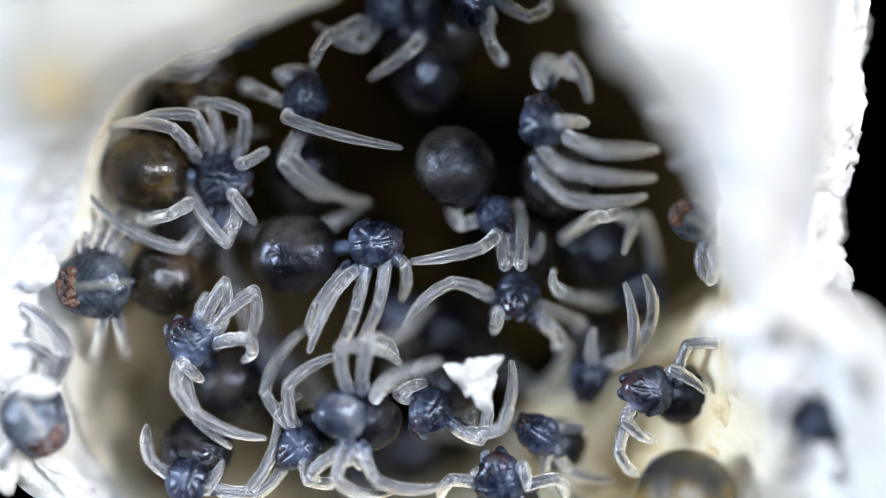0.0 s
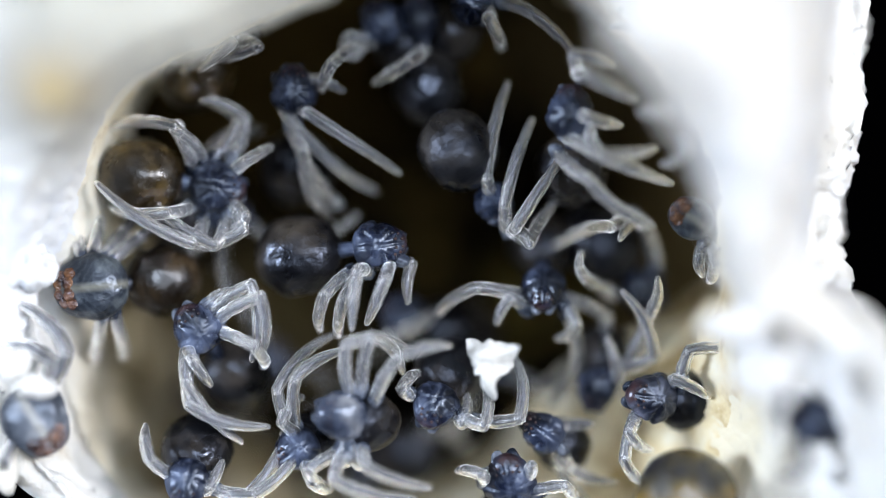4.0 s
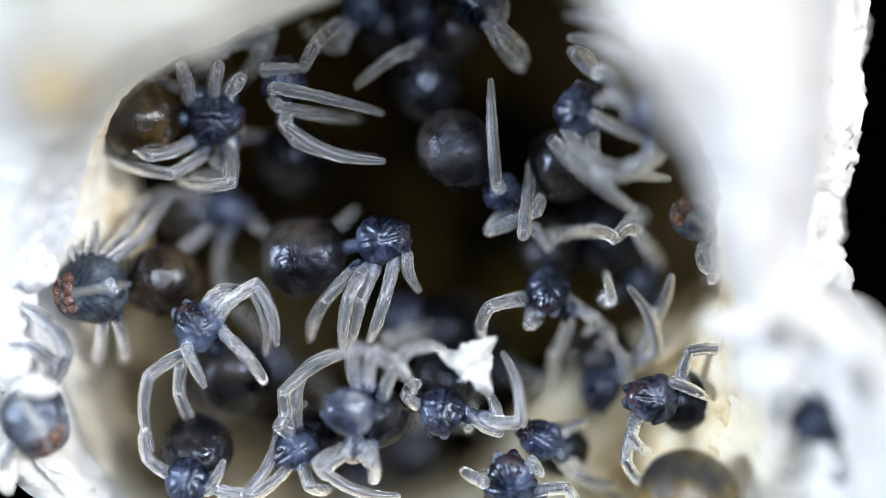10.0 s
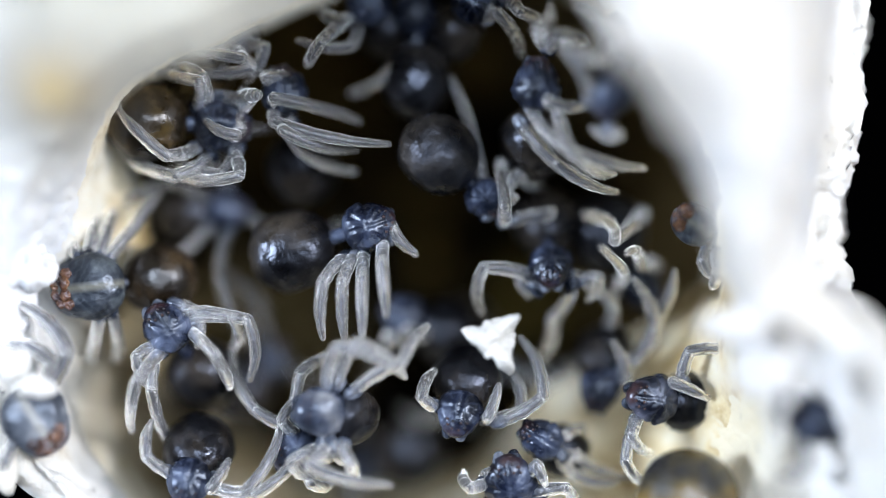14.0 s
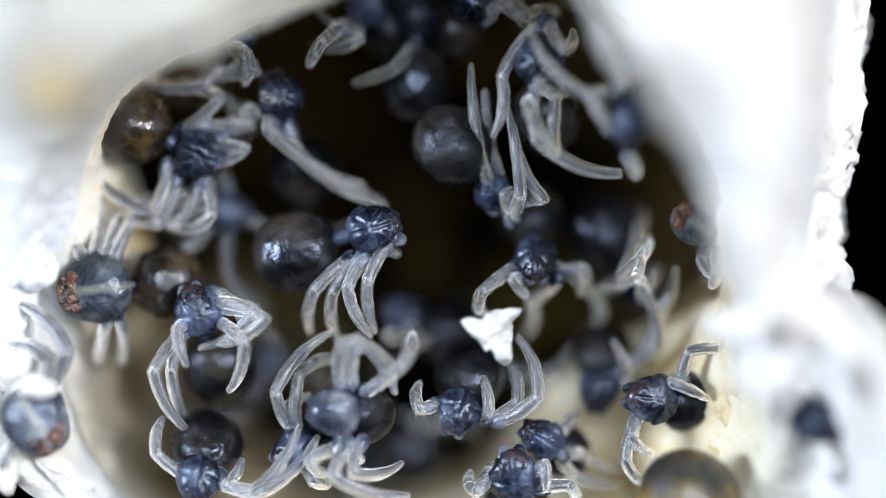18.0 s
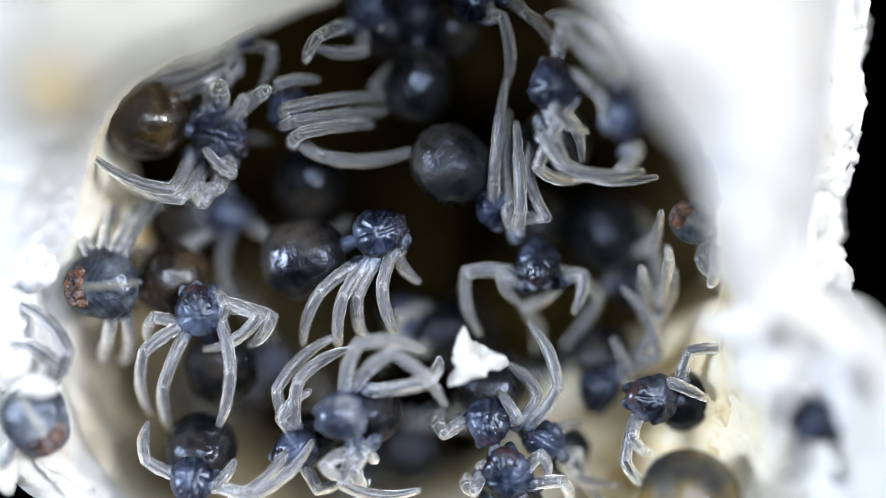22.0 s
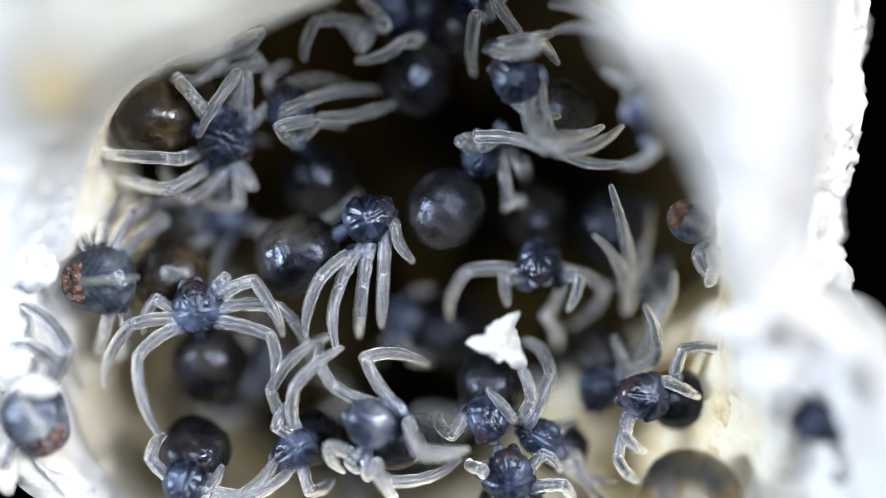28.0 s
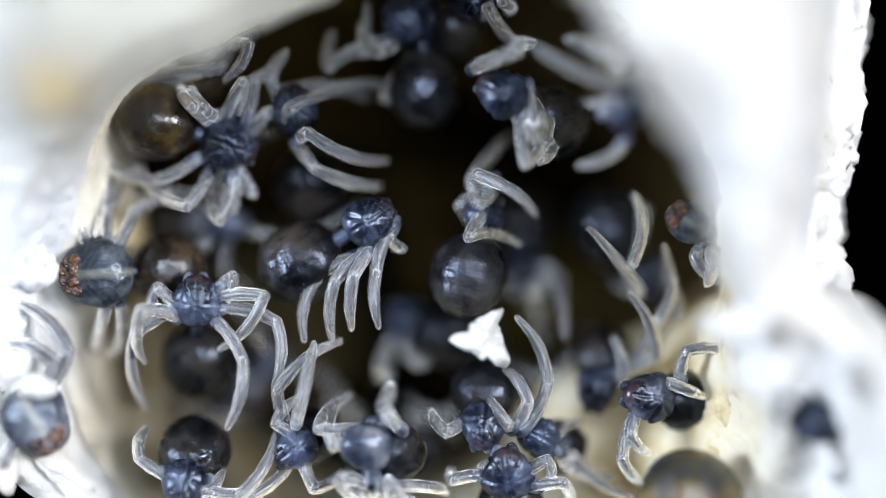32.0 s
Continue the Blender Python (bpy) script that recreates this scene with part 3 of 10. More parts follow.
limb(s, "leg", (-0.067, 0.259, -0.03), (0.41, 0.64), [(0, -2.089, 1.281, -0.05, -2.36, 1.214, -0.633), (1, -1.814, 1.229, -0.13, -2.387, 1.439, -0.348), (2, -1.721, 1.162, -0.13, -2.294, 1.528, -0.13), (3, -1.762, 1.067, -0.13, -2.173, 1.517, -0.356), (6, -2.212, 1.298, -0.13, -2.525, 0.705, -0.13), (7, -2.264, 1.305, 0.051, -2.458, 0.607, 0.051), (8, -2.034, 1.459, 0.052, -2.278, 0.884, -0.099), (9, -2.095, 1.531, 0.269, -2.079, 1.311, -0.328), (10, -2.025, 1.654, 0.198, -2.091, 1.296, -0.325), (11, -1.879, 1.339, 0.181, -2.046, 1.262, -0.435), (12, -1.863, 1.43, 0.187, -2, 1.277, -0.421), (13, -1.751, 1.533, 0.143, -1.92, 1.52, -0.478), (14, -1.721, 1.35, 0.135, -1.858, 1.278, -0.489), (17, -1.73, 1.205, -0.048, -2.066, 1.177, -0.601), (18, -1.742, 1.127, -0.13, -1.905, 1.323, -0.724), (19, -1.855, 1.33, 0.094, -1.55, 1.262, -0.459), (20, -1.824, 1.391, 0.113, -1.899, 1.196, -0.491), (21, -1.716, 1.43, -0.13, -1.976, 1.292, -0.703), (22, -2.004, 1.471, 0.222, -2.144, 1.523, -0.406), (23, -1.701, 1.38, 0.121, -1.818, 1.237, -0.493), (24, -1.725, 1.496, -0.046, -2.085, 1.341, -0.559), (25, -1.752, 1.458, 0.108, -1.888, 0.916, -0.205), (28, -1.855, 1.575, 0.095, -2.222, 0.999, 0.095), (29, -1.844, 1.472, 0.153, -2.223, 0.964, 0.047), (30, -1.829, 1.458, 0.11, -2.245, 1.069, -0.193), (31, -1.682, 1.432, 0.083, -2.013, 0.925, -0.131), (32, -1.804, 1.508, 0.119, -2.006, 1.039, -0.268)])
limb(s, "leg", (0.099, 0.243, -0.03), (0.415, 0.424), [(0, -1.796, 1.229, 0.022, -2.326, 1.346, 0.022), (1, -1.844, 1.254, -0.13, -1.478, 1.463, -0.183), (2, -1.788, 1.238, -0.13, -2.142, 1.742, -0.13), (3, -1.797, 1.161, -0.13, -2.116, 1.6, -0.13), (6, -1.807, 1.306, -0.01, -2.051, 0.658, -0.01), (7, -1.986, 1.373, -0.043, -1.935, 0.73, -0.043), (8, -2.108, 1.405, 0.175, -2.295, 1.232, -0.166), (9, -1.791, 1.556, 0.257, -1.987, 1.462, -0.109), (10, -1.821, 1.531, 0.246, -1.952, 1.415, -0.141), (11, -1.801, 1.251, 0.249, -1.963, 1.283, -0.145), (12, -1.821, 1.388, 0.262, -1.932, 1.273, -0.131), (13, -1.724, 1.481, 0.241, -1.861, 1.411, -0.157), (14, -1.678, 1.388, 0.236, -1.81, 1.436, -0.168), (17, -1.705, 1.281, -0.045, -1.968, 1.21, -0.375), (18, -1.652, 1.243, -0.13, -1.778, 1.299, -0.535), (19, -1.73, 1.332, -0.038, -1.969, 1.312, -0.393), (20, -2.007, 1.431, 0.118, -2.056, 1.192, -0.227), (21, -1.75, 1.379, 0.203, -1.963, 1.411, -0.168), (22, -1.6, 1.431, 0.111, -1.73, 1.398, -0.293), (23, -1.927, 1.48, -0.13, -2.2, 1.671, -0.404), (24, -1.785, 1.474, 0.068, -1.771, 1.193, -0.246), (25, -1.777, 1.379, 0.187, -1.938, 1.232, -0.178), (28, -1.781, 1.561, 0.011, -1.813, 1.26, -0.282), (29, -1.783, 1.452, 0.12, -1.535, 1.54, -0.21), (30, -1.757, 1.477, -0.13, -1.571, 1.596, -0.49), (31, -1.66, 1.39, 0.159, -1.586, 1.601, -0.204), (32, -1.705, 1.537, -0.051, -1.428, 1.782, -0.261)])
limb(s, "palp", (0.133, 0.17, -0.03), (0.272, 0.295), [(0, -1.768, 0.779, 0.135, -1.604, 0.884, -0.085), (1, -1.752, 0.769, 0.131, -1.573, 0.914, -0.052), (2, -1.752, 0.728, 0.137, -1.562, 0.863, -0.043), (3, -1.844, 0.698, 0.137, -1.58, 0.816, 0.076), (6, -1.657, 1.052, -0.13, -1.863, 0.875, -0.25), (7, -1.782, 1.139, -0.037, -1.935, 0.848, -0.037), (8, -1.907, 1.239, 0.061, -2.124, 1.077, -0.062), (9, -1.811, 1.131, -0.13, -2.157, 1.171, -0.13), (10, -1.863, 1.072, -0.13, -2.167, 0.945, -0.13), (11, -1.808, 1.332, -0.06, -2.041, 1.274, -0.236), (12, -1.888, 0.985, -0.13, -2.121, 0.927, -0.308), (13, -1.807, 1, -0.13, -1.915, 1.234, -0.282), (14, -1.826, 1.065, 0.054, -1.931, 1.293, -0.11), (17, -1.755, 1.026, -0.028, -1.94, 0.952, -0.251), (18, -1.785, 0.903, 0.03, -2.041, 0.77, -0.041), (19, -1.756, 1.077, -0.046, -1.953, 0.885, -0.157), (20, -1.684, 1.169, -0.032, -1.89, 0.965, -0.097), (21, -1.753, 1.254, 0.057, -1.95, 1.067, -0.063), (22, -1.806, 1.351, 0.021, -2.011, 1.149, -0.045), (23, -1.652, 1.137, 0.059, -1.859, 0.965, -0.067), (24, -1.563, 1.17, -0.101, -1.781, 1.028, -0.246), (25, -1.577, 1.154, -0.025, -1.834, 1.027, -0.104), (28, -1.586, 1.285, -0.13, -1.752, 1.158, -0.34), (29, -1.662, 1.188, 0.069, -1.909, 1.046, -0.017), (30, -1.602, 1.154, -0.006, -1.82, 1.012, -0.151), (31, -1.561, 1.106, 0.022, -1.688, 1.028, -0.234), (32, -1.573, 1.241, -0.051, -1.745, 1.09, -0.239)])
limb(s, "palp", (0.09, -0.117, -0.03), (0.338, 0.315), [(0, -1.863, 0.453, 0.204, -1.714, 0.25, 0.017), (1, -1.863, 0.402, 0.197, -1.755, 0.199, -0.016), (2, -1.805, 0.199, 0.065, -1.987, 0.388, -0.115), (3, -1.829, 0.25, 0.122, -1.987, 0.066, -0.085), (6, -1.651, 0.438, 0.105, -1.982, 0.387, 0.105), (7, -1.677, 0.49, 0.074, -1.998, 0.474, 0.074), (8, -2.211, 0.728, 0.136, -1.905, 0.616, 0.136), (9, -1.853, 1.073, 0.207, -1.961, 1.001, -0.081), (10, -1.89, 0.72, -0.13, -2.139, 0.886, -0.242), (12, -1.884, 0.84, 0.175, -1.992, 0.986, -0.087), (13, -1.828, 0.896, 0.186, -2.046, 1.015, -0.014), (14, -1.863, 1.023, 0.203, -2.131, 1.147, 0.082), (17, -2.033, 0.413, 0.091, -2.224, 0.658, 0.024), (18, -2.1, 0.365, -0.13, -2.366, 0.374, -0.306), (19, -1.93, 0.401, -0.13, -2.182, 0.507, -0.296), (20, -1.789, 0.517, -0.13, -1.996, 0.721, -0.256), (21, -1.832, 0.577, 0.003, -2.073, 0.771, -0.065), (22, -1.905, 0.677, 0.153, -2.131, 0.882, 0.063), (23, -1.816, 0.49, 0.036, -2.054, 0.618, -0.132), (24, -1.767, 0.474, -0.04, -1.955, 0.619, -0.253), (25, -1.832, 0.49, 0.002, -2.074, 0.654, -0.123), (28, -1.715, 0.567, -0.073, -1.844, 0.722, -0.32), (29, -1.908, 0.474, 0.01, -2.076, 0.66, -0.188), (30, -1.846, 0.453, 0.053, -1.952, 0.68, -0.144), (31, -1.816, 0.459, -0.13, -1.886, 0.681, -0.347), (32, -1.721, 0.5, -0.13, -1.865, 0.686, -0.344)])
limb(s, "leg", (0.104, -0.244, -0.03), (0.438, 0.844), [(0, -1.955, 0.056, 0.179, -2.323, 0.696, -0.249), (1, -2.033, 0.005, 0.107, -2.215, 0.682, -0.378), (2, -2.112, 0.005, 0.039, -2.285, 0.748, -0.339), (3, -2.185, 0.005, 0.153, -2.632, 0.579, -0.297), (6, -1.802, 0.157, 0.215, -2.921, 0.692, 0.215), (7, -1.826, 0.26, 0.239, -2.92, 0.666, 0.239), (8, -1.98, 0.361, 0.199, -2.355, 0.764, -0.456), (9, -1.879, 0.667, 0.165, -3.101, 0.912, 0.165), (10, -1.904, 0.596, 0.159, -2.474, 0.703, -0.474), (11, -2.022, 0.261, -0.058, -2.402, 0.325, -0.821), (12, -2.267, 0.536, -0.13, -3.158, 1.211, -0.13), (13, -2.101, 0.515, 0.056, -2.815, 0.338, -0.386), (14, -1.841, 0.656, 0.257, -2.489, 0.722, -0.303), (17, -2.292, 0.117, -0.032, -2.635, 0.52, -0.704), (18, -2.43, 0.203, -0.13, -2.423, 0.645, -0.853), (19, -2.288, 0.209, 0.108, -2.486, 0.724, -0.542), (20, -2.089, 0.29, 0.128, -2.569, 0.886, -0.256), (21, -2.172, 0.362, 0.063, -2.506, 1.04, -0.337), (22, -2.171, 0.413, 0.09, -2.251, 0.951, -0.566), (23, -2.171, 0.301, 0.087, -2.558, 0.902, -0.384), (24, -2.131, 0.311, 0.085, -2.513, 0.908, -0.396), (25, -2.203, 0.321, 0.032, -2.636, 0.918, -0.405), (28, -2.301, 0.452, -0.13, -2.555, 0.958, -0.771), (29, -2.248, 0.344, -0.13, -2.741, 0.95, -0.482), (30, -2.271, 0.298, -0.13, -2.835, 0.801, -0.535), (31, -2.188, 0.294, -0.13, -2.933, 0.781, -0.13), (32, -2.02, 0.26, -0.01, -2.055, 0.664, -0.755)])
limb(s, "leg", (-0.095, -0.293, -0.03), (0.428, 0.992), [(0, -2.368, 0.005, -0.033, -3.236, 0.516, -0.033), (1, -2.236, 0.005, 0.124, -2.959, 0.159, -0.567), (2, -2.287, 0.03, 0.122, -2.851, 0.211, -0.696), (3, -2.415, 0.005, 0.133, -3.237, 0.542, -0.067), (6, -2.054, 0.209, 0.265, -2.948, 0.642, 0.157), (7, -2.106, 0.209, 0.233, -2.983, 0.567, -0.106), (8, -2.421, 0.235, -0.061, -3.237, 0.848, -0.061), (9, -2.005, 0.641, 0.214, -3.048, 0.87, 0.214), (10, -2.457, 0.678, 0.088, -3.176, 0.951, -0.573), (11, -2.618, 0.505, -0.13, -3.215, 0.994, -0.786), (12, -2.355, 0.474, 0.066, -3.083, 1.07, -0.295), (13, -2.522, 0.72, -0.061, -3.186, 1.138, -0.704), (14, -2.415, 0.657, 0.114, -2.934, 0.932, -0.709), (17, -2.622, 0.25, 0.006, -3.213, 0.623, -0.727), (18, -2.58, 0.221, -0.13, -3.186, 0.624, -0.833), (19, -2.514, 0.361, 0.192, -3.246, 0.866, -0.29), (20, -2.331, 0.351, 0.169, -2.683, 0.91, -0.591), (21, -2.468, 0.413, 0.046, -2.915, 0.83, -0.758), (22, -2.373, 0.453, 0.123, -3.051, 0.786, -0.552), (23, -2.416, 0.372, 0.082, -3.24, 0.9, -0.141), (24, -2.417, 0.372, 0.05, -2.851, 0.901, -0.692), (25, -2.468, 0.423, 0.048, -2.894, 0.891, -0.738), (28, -2.467, 0.541, 0.082, -3.017, 0.751, -0.739), (29, -2.415, 0.341, -0.13, -2.776, 0.872, -0.905), (30, -2.447, 0.316, -0.13, -2.869, 0.804, -0.904), (31, -2.523, 0.466, -0.13, -2.984, 0.811, -0.959), (32, -2.313, 0.387, 0.105, -2.774, 0.787, -0.698)])
limb(s, "leg", (-0.233, -0.206, -0.03), (0.442, 0.751), [(0, -2.463, 0.31, 0.226, -2.767, 0.287, -0.47), (1, -2.622, 0.25, 0.006, -3.241, 0.659, -0.153), (2, -2.647, 0.306, -0.13, -3.18, 0.663, -0.548), (3, -2.512, 0.285, 0.257, -3.091, 0.363, -0.24), (6, -2.463, 0.412, 0.212, -2.891, 0.671, -0.366), (7, -2.259, 0.26, 0.225, -2.631, 0.696, -0.276), (8, -2.698, 0.464, 0.005, -3.178, 0.8, -0.489), (9, -2.576, 0.828, -0.13, -2.999, 1.315, -0.54), (10, -2.661, 0.842, 0.065, -3.044, 1.338, -0.372), (11, -2.777, 0.719, -0.038, -3.101, 1.237, -0.498), (12, -2.618, 0.738, 0.121, -3.122, 1.193, -0.234), (13, -2.515, 0.81, 0.188, -3.045, 1.282, -0.09), (14, -2.493, 0.84, 0.218, -2.989, 1.372, -0.001), (17, -2.672, 0.362, 0.032, -3.248, 0.722, -0.32), (18, -2.624, 0.332, -0.048, -3.207, 0.742, -0.317), (19, -2.514, 0.463, 0.208, -3.186, 0.72, -0.045), (20, -2.495, 0.453, 0.151, -3.228, 0.881, 0.151), (21, -2.617, 0.475, -0.13, -3.246, 0.876, -0.27), (22, -2.456, 0.535, 0.127, -3.229, 0.861, 0.127), (23, -2.55, 0.446, -0.13, -3.151, 0.775, -0.469), (24, -2.456, 0.453, 0.102, -3.23, 0.902, 0.102), (25, -2.565, 0.476, -0.13, -3.24, 0.935, -0.13), (28, -2.514, 0.82, 0.218, -3.141, 0.875, -0.219), (29, -2.576, 0.82, 0.16, -3.126, 0.989, -0.348), (30, -2.568, 0.566, 0.101, -3.186, 0.975, -0.062), (31, -2.419, 0.413, -0.015, -3.007, 0.621, -0.459), (32, -2.622, 0.62, -0.13, -3.204, 0.93, -0.52)])
limb(s, "leg", (0.149, -0.187, -0.03), (0.351, 0.505), [(0, -1.879, 0.209, 0.154, -2.069, 0.107, -0.308), (3, -1.854, 0.107, 0.126, -2.245, -0.02, -0.181), (6, -1.7, 0.311, 0.158, -2.312, 0.209, 0.158), (7, -1.959, 0.235, 0.009, -2.826, 0.566, 0.009), (8, -1.886, 0.367, -0.13, -2.229, 0.39, -0.511), (9, -1.832, 0.719, -0.02, -2.521, 0.607, -0.02), (10, -1.962, 0.635, -0.13, -2.349, 0.784, -0.433), (11, -1.896, 0.463, 0.073, -2.174, 0.883, -0.008), (12, -1.827, 0.577, -0.009, -2.26, 0.803, -0.161), (13, -1.81, 0.567, -0.13, -2.015, 0.596, -0.596), (14, -2.008, 0.658, 0.06, -2.425, 0.804, -0.205), (17, -2.064, 0.214, -0.13, -2.282, 0.159, -0.589), (18, -2.092, 0.291, 0.012, -2.43, 0.17, -0.355), (19, -1.957, 0.362, 0.098, -2.248, 0.236, -0.304), (20, -2.007, 0.453, 0.133, -2.142, 0.333, -0.342), (21, -1.854, 0.566, 0.146, -2.018, 0.415, -0.311), (22, -2.028, 0.535, 0.096, -2.365, 0.66, -0.271), (24, -2.009, 0.413, 0.054, -2.225, 0.333, -0.402), (28, -1.836, 0.4, -0.13, -2.227, 0.493, -0.449), (29, -1.968, 0.413, 0.055, -2.104, 0.333, -0.429), (30, -1.957, 0.362, 0.072, -2.097, 0.211, -0.393), (31, -2.008, 0.453, 0.087, -2.182, 0.21, -0.325), (32, -1.901, 0.359, -0.13, -1.983, 0.632, -0.552)])

s = spiderling("dark blue-grey spiderling with translucent white legs, in the sac", [(0, -1.247, 1.385, -0.1, 87.8), (1, -1.298, 1.461, -0.1, 89.1), (2, -1.374, 1.487, -0.1, 91.3), (3, -1.349, 1.461, -0.1, 90), (6, -1.374, 1.436, -0.1, 94.4), (7, -1.4, 1.461, -0.1, 94.3), (8, -1.4, 1.487, -0.1, 90), (9, -1.4, 1.512, -0.1, 86.4), (10, -1.441, 1.517, -0.1, 95.4), (11, -1.451, 1.308, -0.1, 100.1), (12, -1.441, 1.395, -0.1, 100.7), (13, -1.425, 1.385, -0.1, 101.7), (14, -1.441, 1.436, -0.1, 102.5), (17, -1.425, 1.359, -0.1, 114.1), (18, -1.482, 1.395, -0.1, 107.5), (19, -1.425, 1.308, -0.1, 104), (20, -1.4, 1.313, -0.1, 104.4), (21, -1.4, 1.334, -0.1, 104.5), (22, -1.4, 1.293, -0.1, 104), (23, -1.4, 1.232, -0.1, 105.4), (24, -1.4, 1.293, -0.1, 106.4), (25, -1.425, 1.308, -0.1, 105.9), (28, -1.4, 1.283, -0.1, 110.6), (29, -1.42, 1.272, -0.1, 109.5), (30, -1.4, 1.18, -0.1, 110), (31, -1.4, 1.272, -0.1, 105.7), (32, -1.349, 1.283, -0.1, 101.3)], 0.536, (-0.723, 0, -0.6), 0.337, ABDOMEN, 0, CARAPACE)
limb(s, "palp", (0.098, 0.106, -0.03), (0.187, 0.366), [(0, -1.491, 1.588, -0.064, -1.171, 1.576, -0.238), (1, -1.387, 1.545, 0.056, -1.134, 1.334, -0.097), (2, -1.347, 1.536, -0.007, -0.991, 1.496, -0.078), (3, -1.272, 1.548, -0.093, -0.909, 1.446, -0.093), (6, -1.318, 1.496, -0.056, -0.976, 1.463, -0.182), (7, -1.329, 1.518, -0.13, -0.95, 1.375, -0.13), (8, -1.328, 1.529, -0.13, -1.001, 1.324, -0.13), (9, -1.423, 1.678, 0.029, -1.114, 1.579, -0.135), (10, -1.622, 1.616, 0.043, -1.266, 1.628, -0.039), (11, -1.616, 1.372, 0.051, -1.283, 1.374, -0.094), (12, -1.581, 1.494, 0.054, -1.247, 1.548, -0.081), (13, -1.551, 1.587, 0.005, -1.222, 1.523, -0.136), (14, -1.601, 1.555, 0.046, -1.309, 1.549, -0.17), (17, -1.616, 1.443, 0.043, -1.319, 1.375, -0.153), (18, -1.601, 1.372, 0.038, -1.299, 1.314, -0.154), (19, -1.616, 1.392, 0.043, -1.325, 1.417, -0.172), (20, -1.602, 1.454, 0.023, -1.289, 1.498, -0.157), (21, -1.54, 1.51, 0.021, -1.178, 1.576, 0.021), (22, -1.48, 1.495, -0.008, -1.155, 1.529, -0.171), (23, -1.528, 1.485, -0.13, -1.187, 1.5, -0.261), (24, -1.399, 1.476, -0.068, -1.053, 1.478, -0.185), (25, -1.491, 1.526, -0.045, -1.197, 1.546, -0.26), (28, -1.593, 1.515, -0.13, -1.416, 1.662, -0.414), (30, -1.622, 1.402, -0.13, -1.549, 1.595, -0.434), (32, -1.552, 1.528, -0.13, -1.457, 1.749, -0.409)])
limb(s, "leg", (-0.105, 0.073, -0.03), (0.25, 0.995), [(0, -1.553, 1.374, -0.089, -1.794, 1.479, -1.056), (1, -1.284, 1.123, -0.13, -0.422, 0.837, -0.531), (2, -1.447, 1.406, 0.118, -0.714, 1.264, -0.532), (3, -1.296, 1.204, 0.027, -0.403, 0.699, 0.027), (6, -1.245, 1.306, 0.029, -0.473, 1.006, -0.515), (7, -1.295, 1.306, 0.051, -0.586, 1.033, -0.584), (8, -1.321, 1.331, 0.064, -0.678, 0.92, -0.566), (9, -1.397, 1.483, 0.095, -0.469, 1.116, 0.095), (10, -1.518, 1.452, 0.114, -0.562, 1.231, -0.042), (11, -1.498, 1.228, 0.117, -0.698, 1.159, -0.464), (12, -1.478, 1.351, 0.108, -0.646, 1.226, -0.417), (13, -1.473, 1.33, 0.111, -0.698, 1.196, -0.492), (14, -1.518, 1.361, 0.113, -0.77, 1.165, -0.504), (17, -1.271, 1.102, -0.009, -0.598, 1.06, -0.736), (18, -1.582, 1.066, -0.001, -0.747, 0.599, -0.269), (19, -1.575, 1.085, 0.072, -0.658, 0.693, 0.072), (20, -1.478, 1.331, 0.074, -0.512, 1.283, -0.153), (21, -1.423, 1.382, 0.052, -0.429, 1.306, 0.052), (22, -1.417, 1.269, 0.098, -0.544, 1.369, -0.365), (23, -1.499, 1.28, 0.042, -0.714, 1.032, -0.507), (24, -1.357, 1.331, 0.042, -0.544, 1.01, -0.426), (25, -1.425, 1.425, -0.066, -0.612, 1.213, -0.591), (28, -1.529, 1.389, -0.13, -0.872, 1.475, -0.867), (29, -1.521, 1.352, -0.005, -0.896, 1.386, -0.773), (30, -1.608, 1.235, -0.13, -0.714, 1.29, -0.558), (31, -1.561, 1.311, 0.017, -0.792, 1.291, -0.607), (32, -1.489, 1.4, -0.13, -0.716, 1.37, -0.75)])
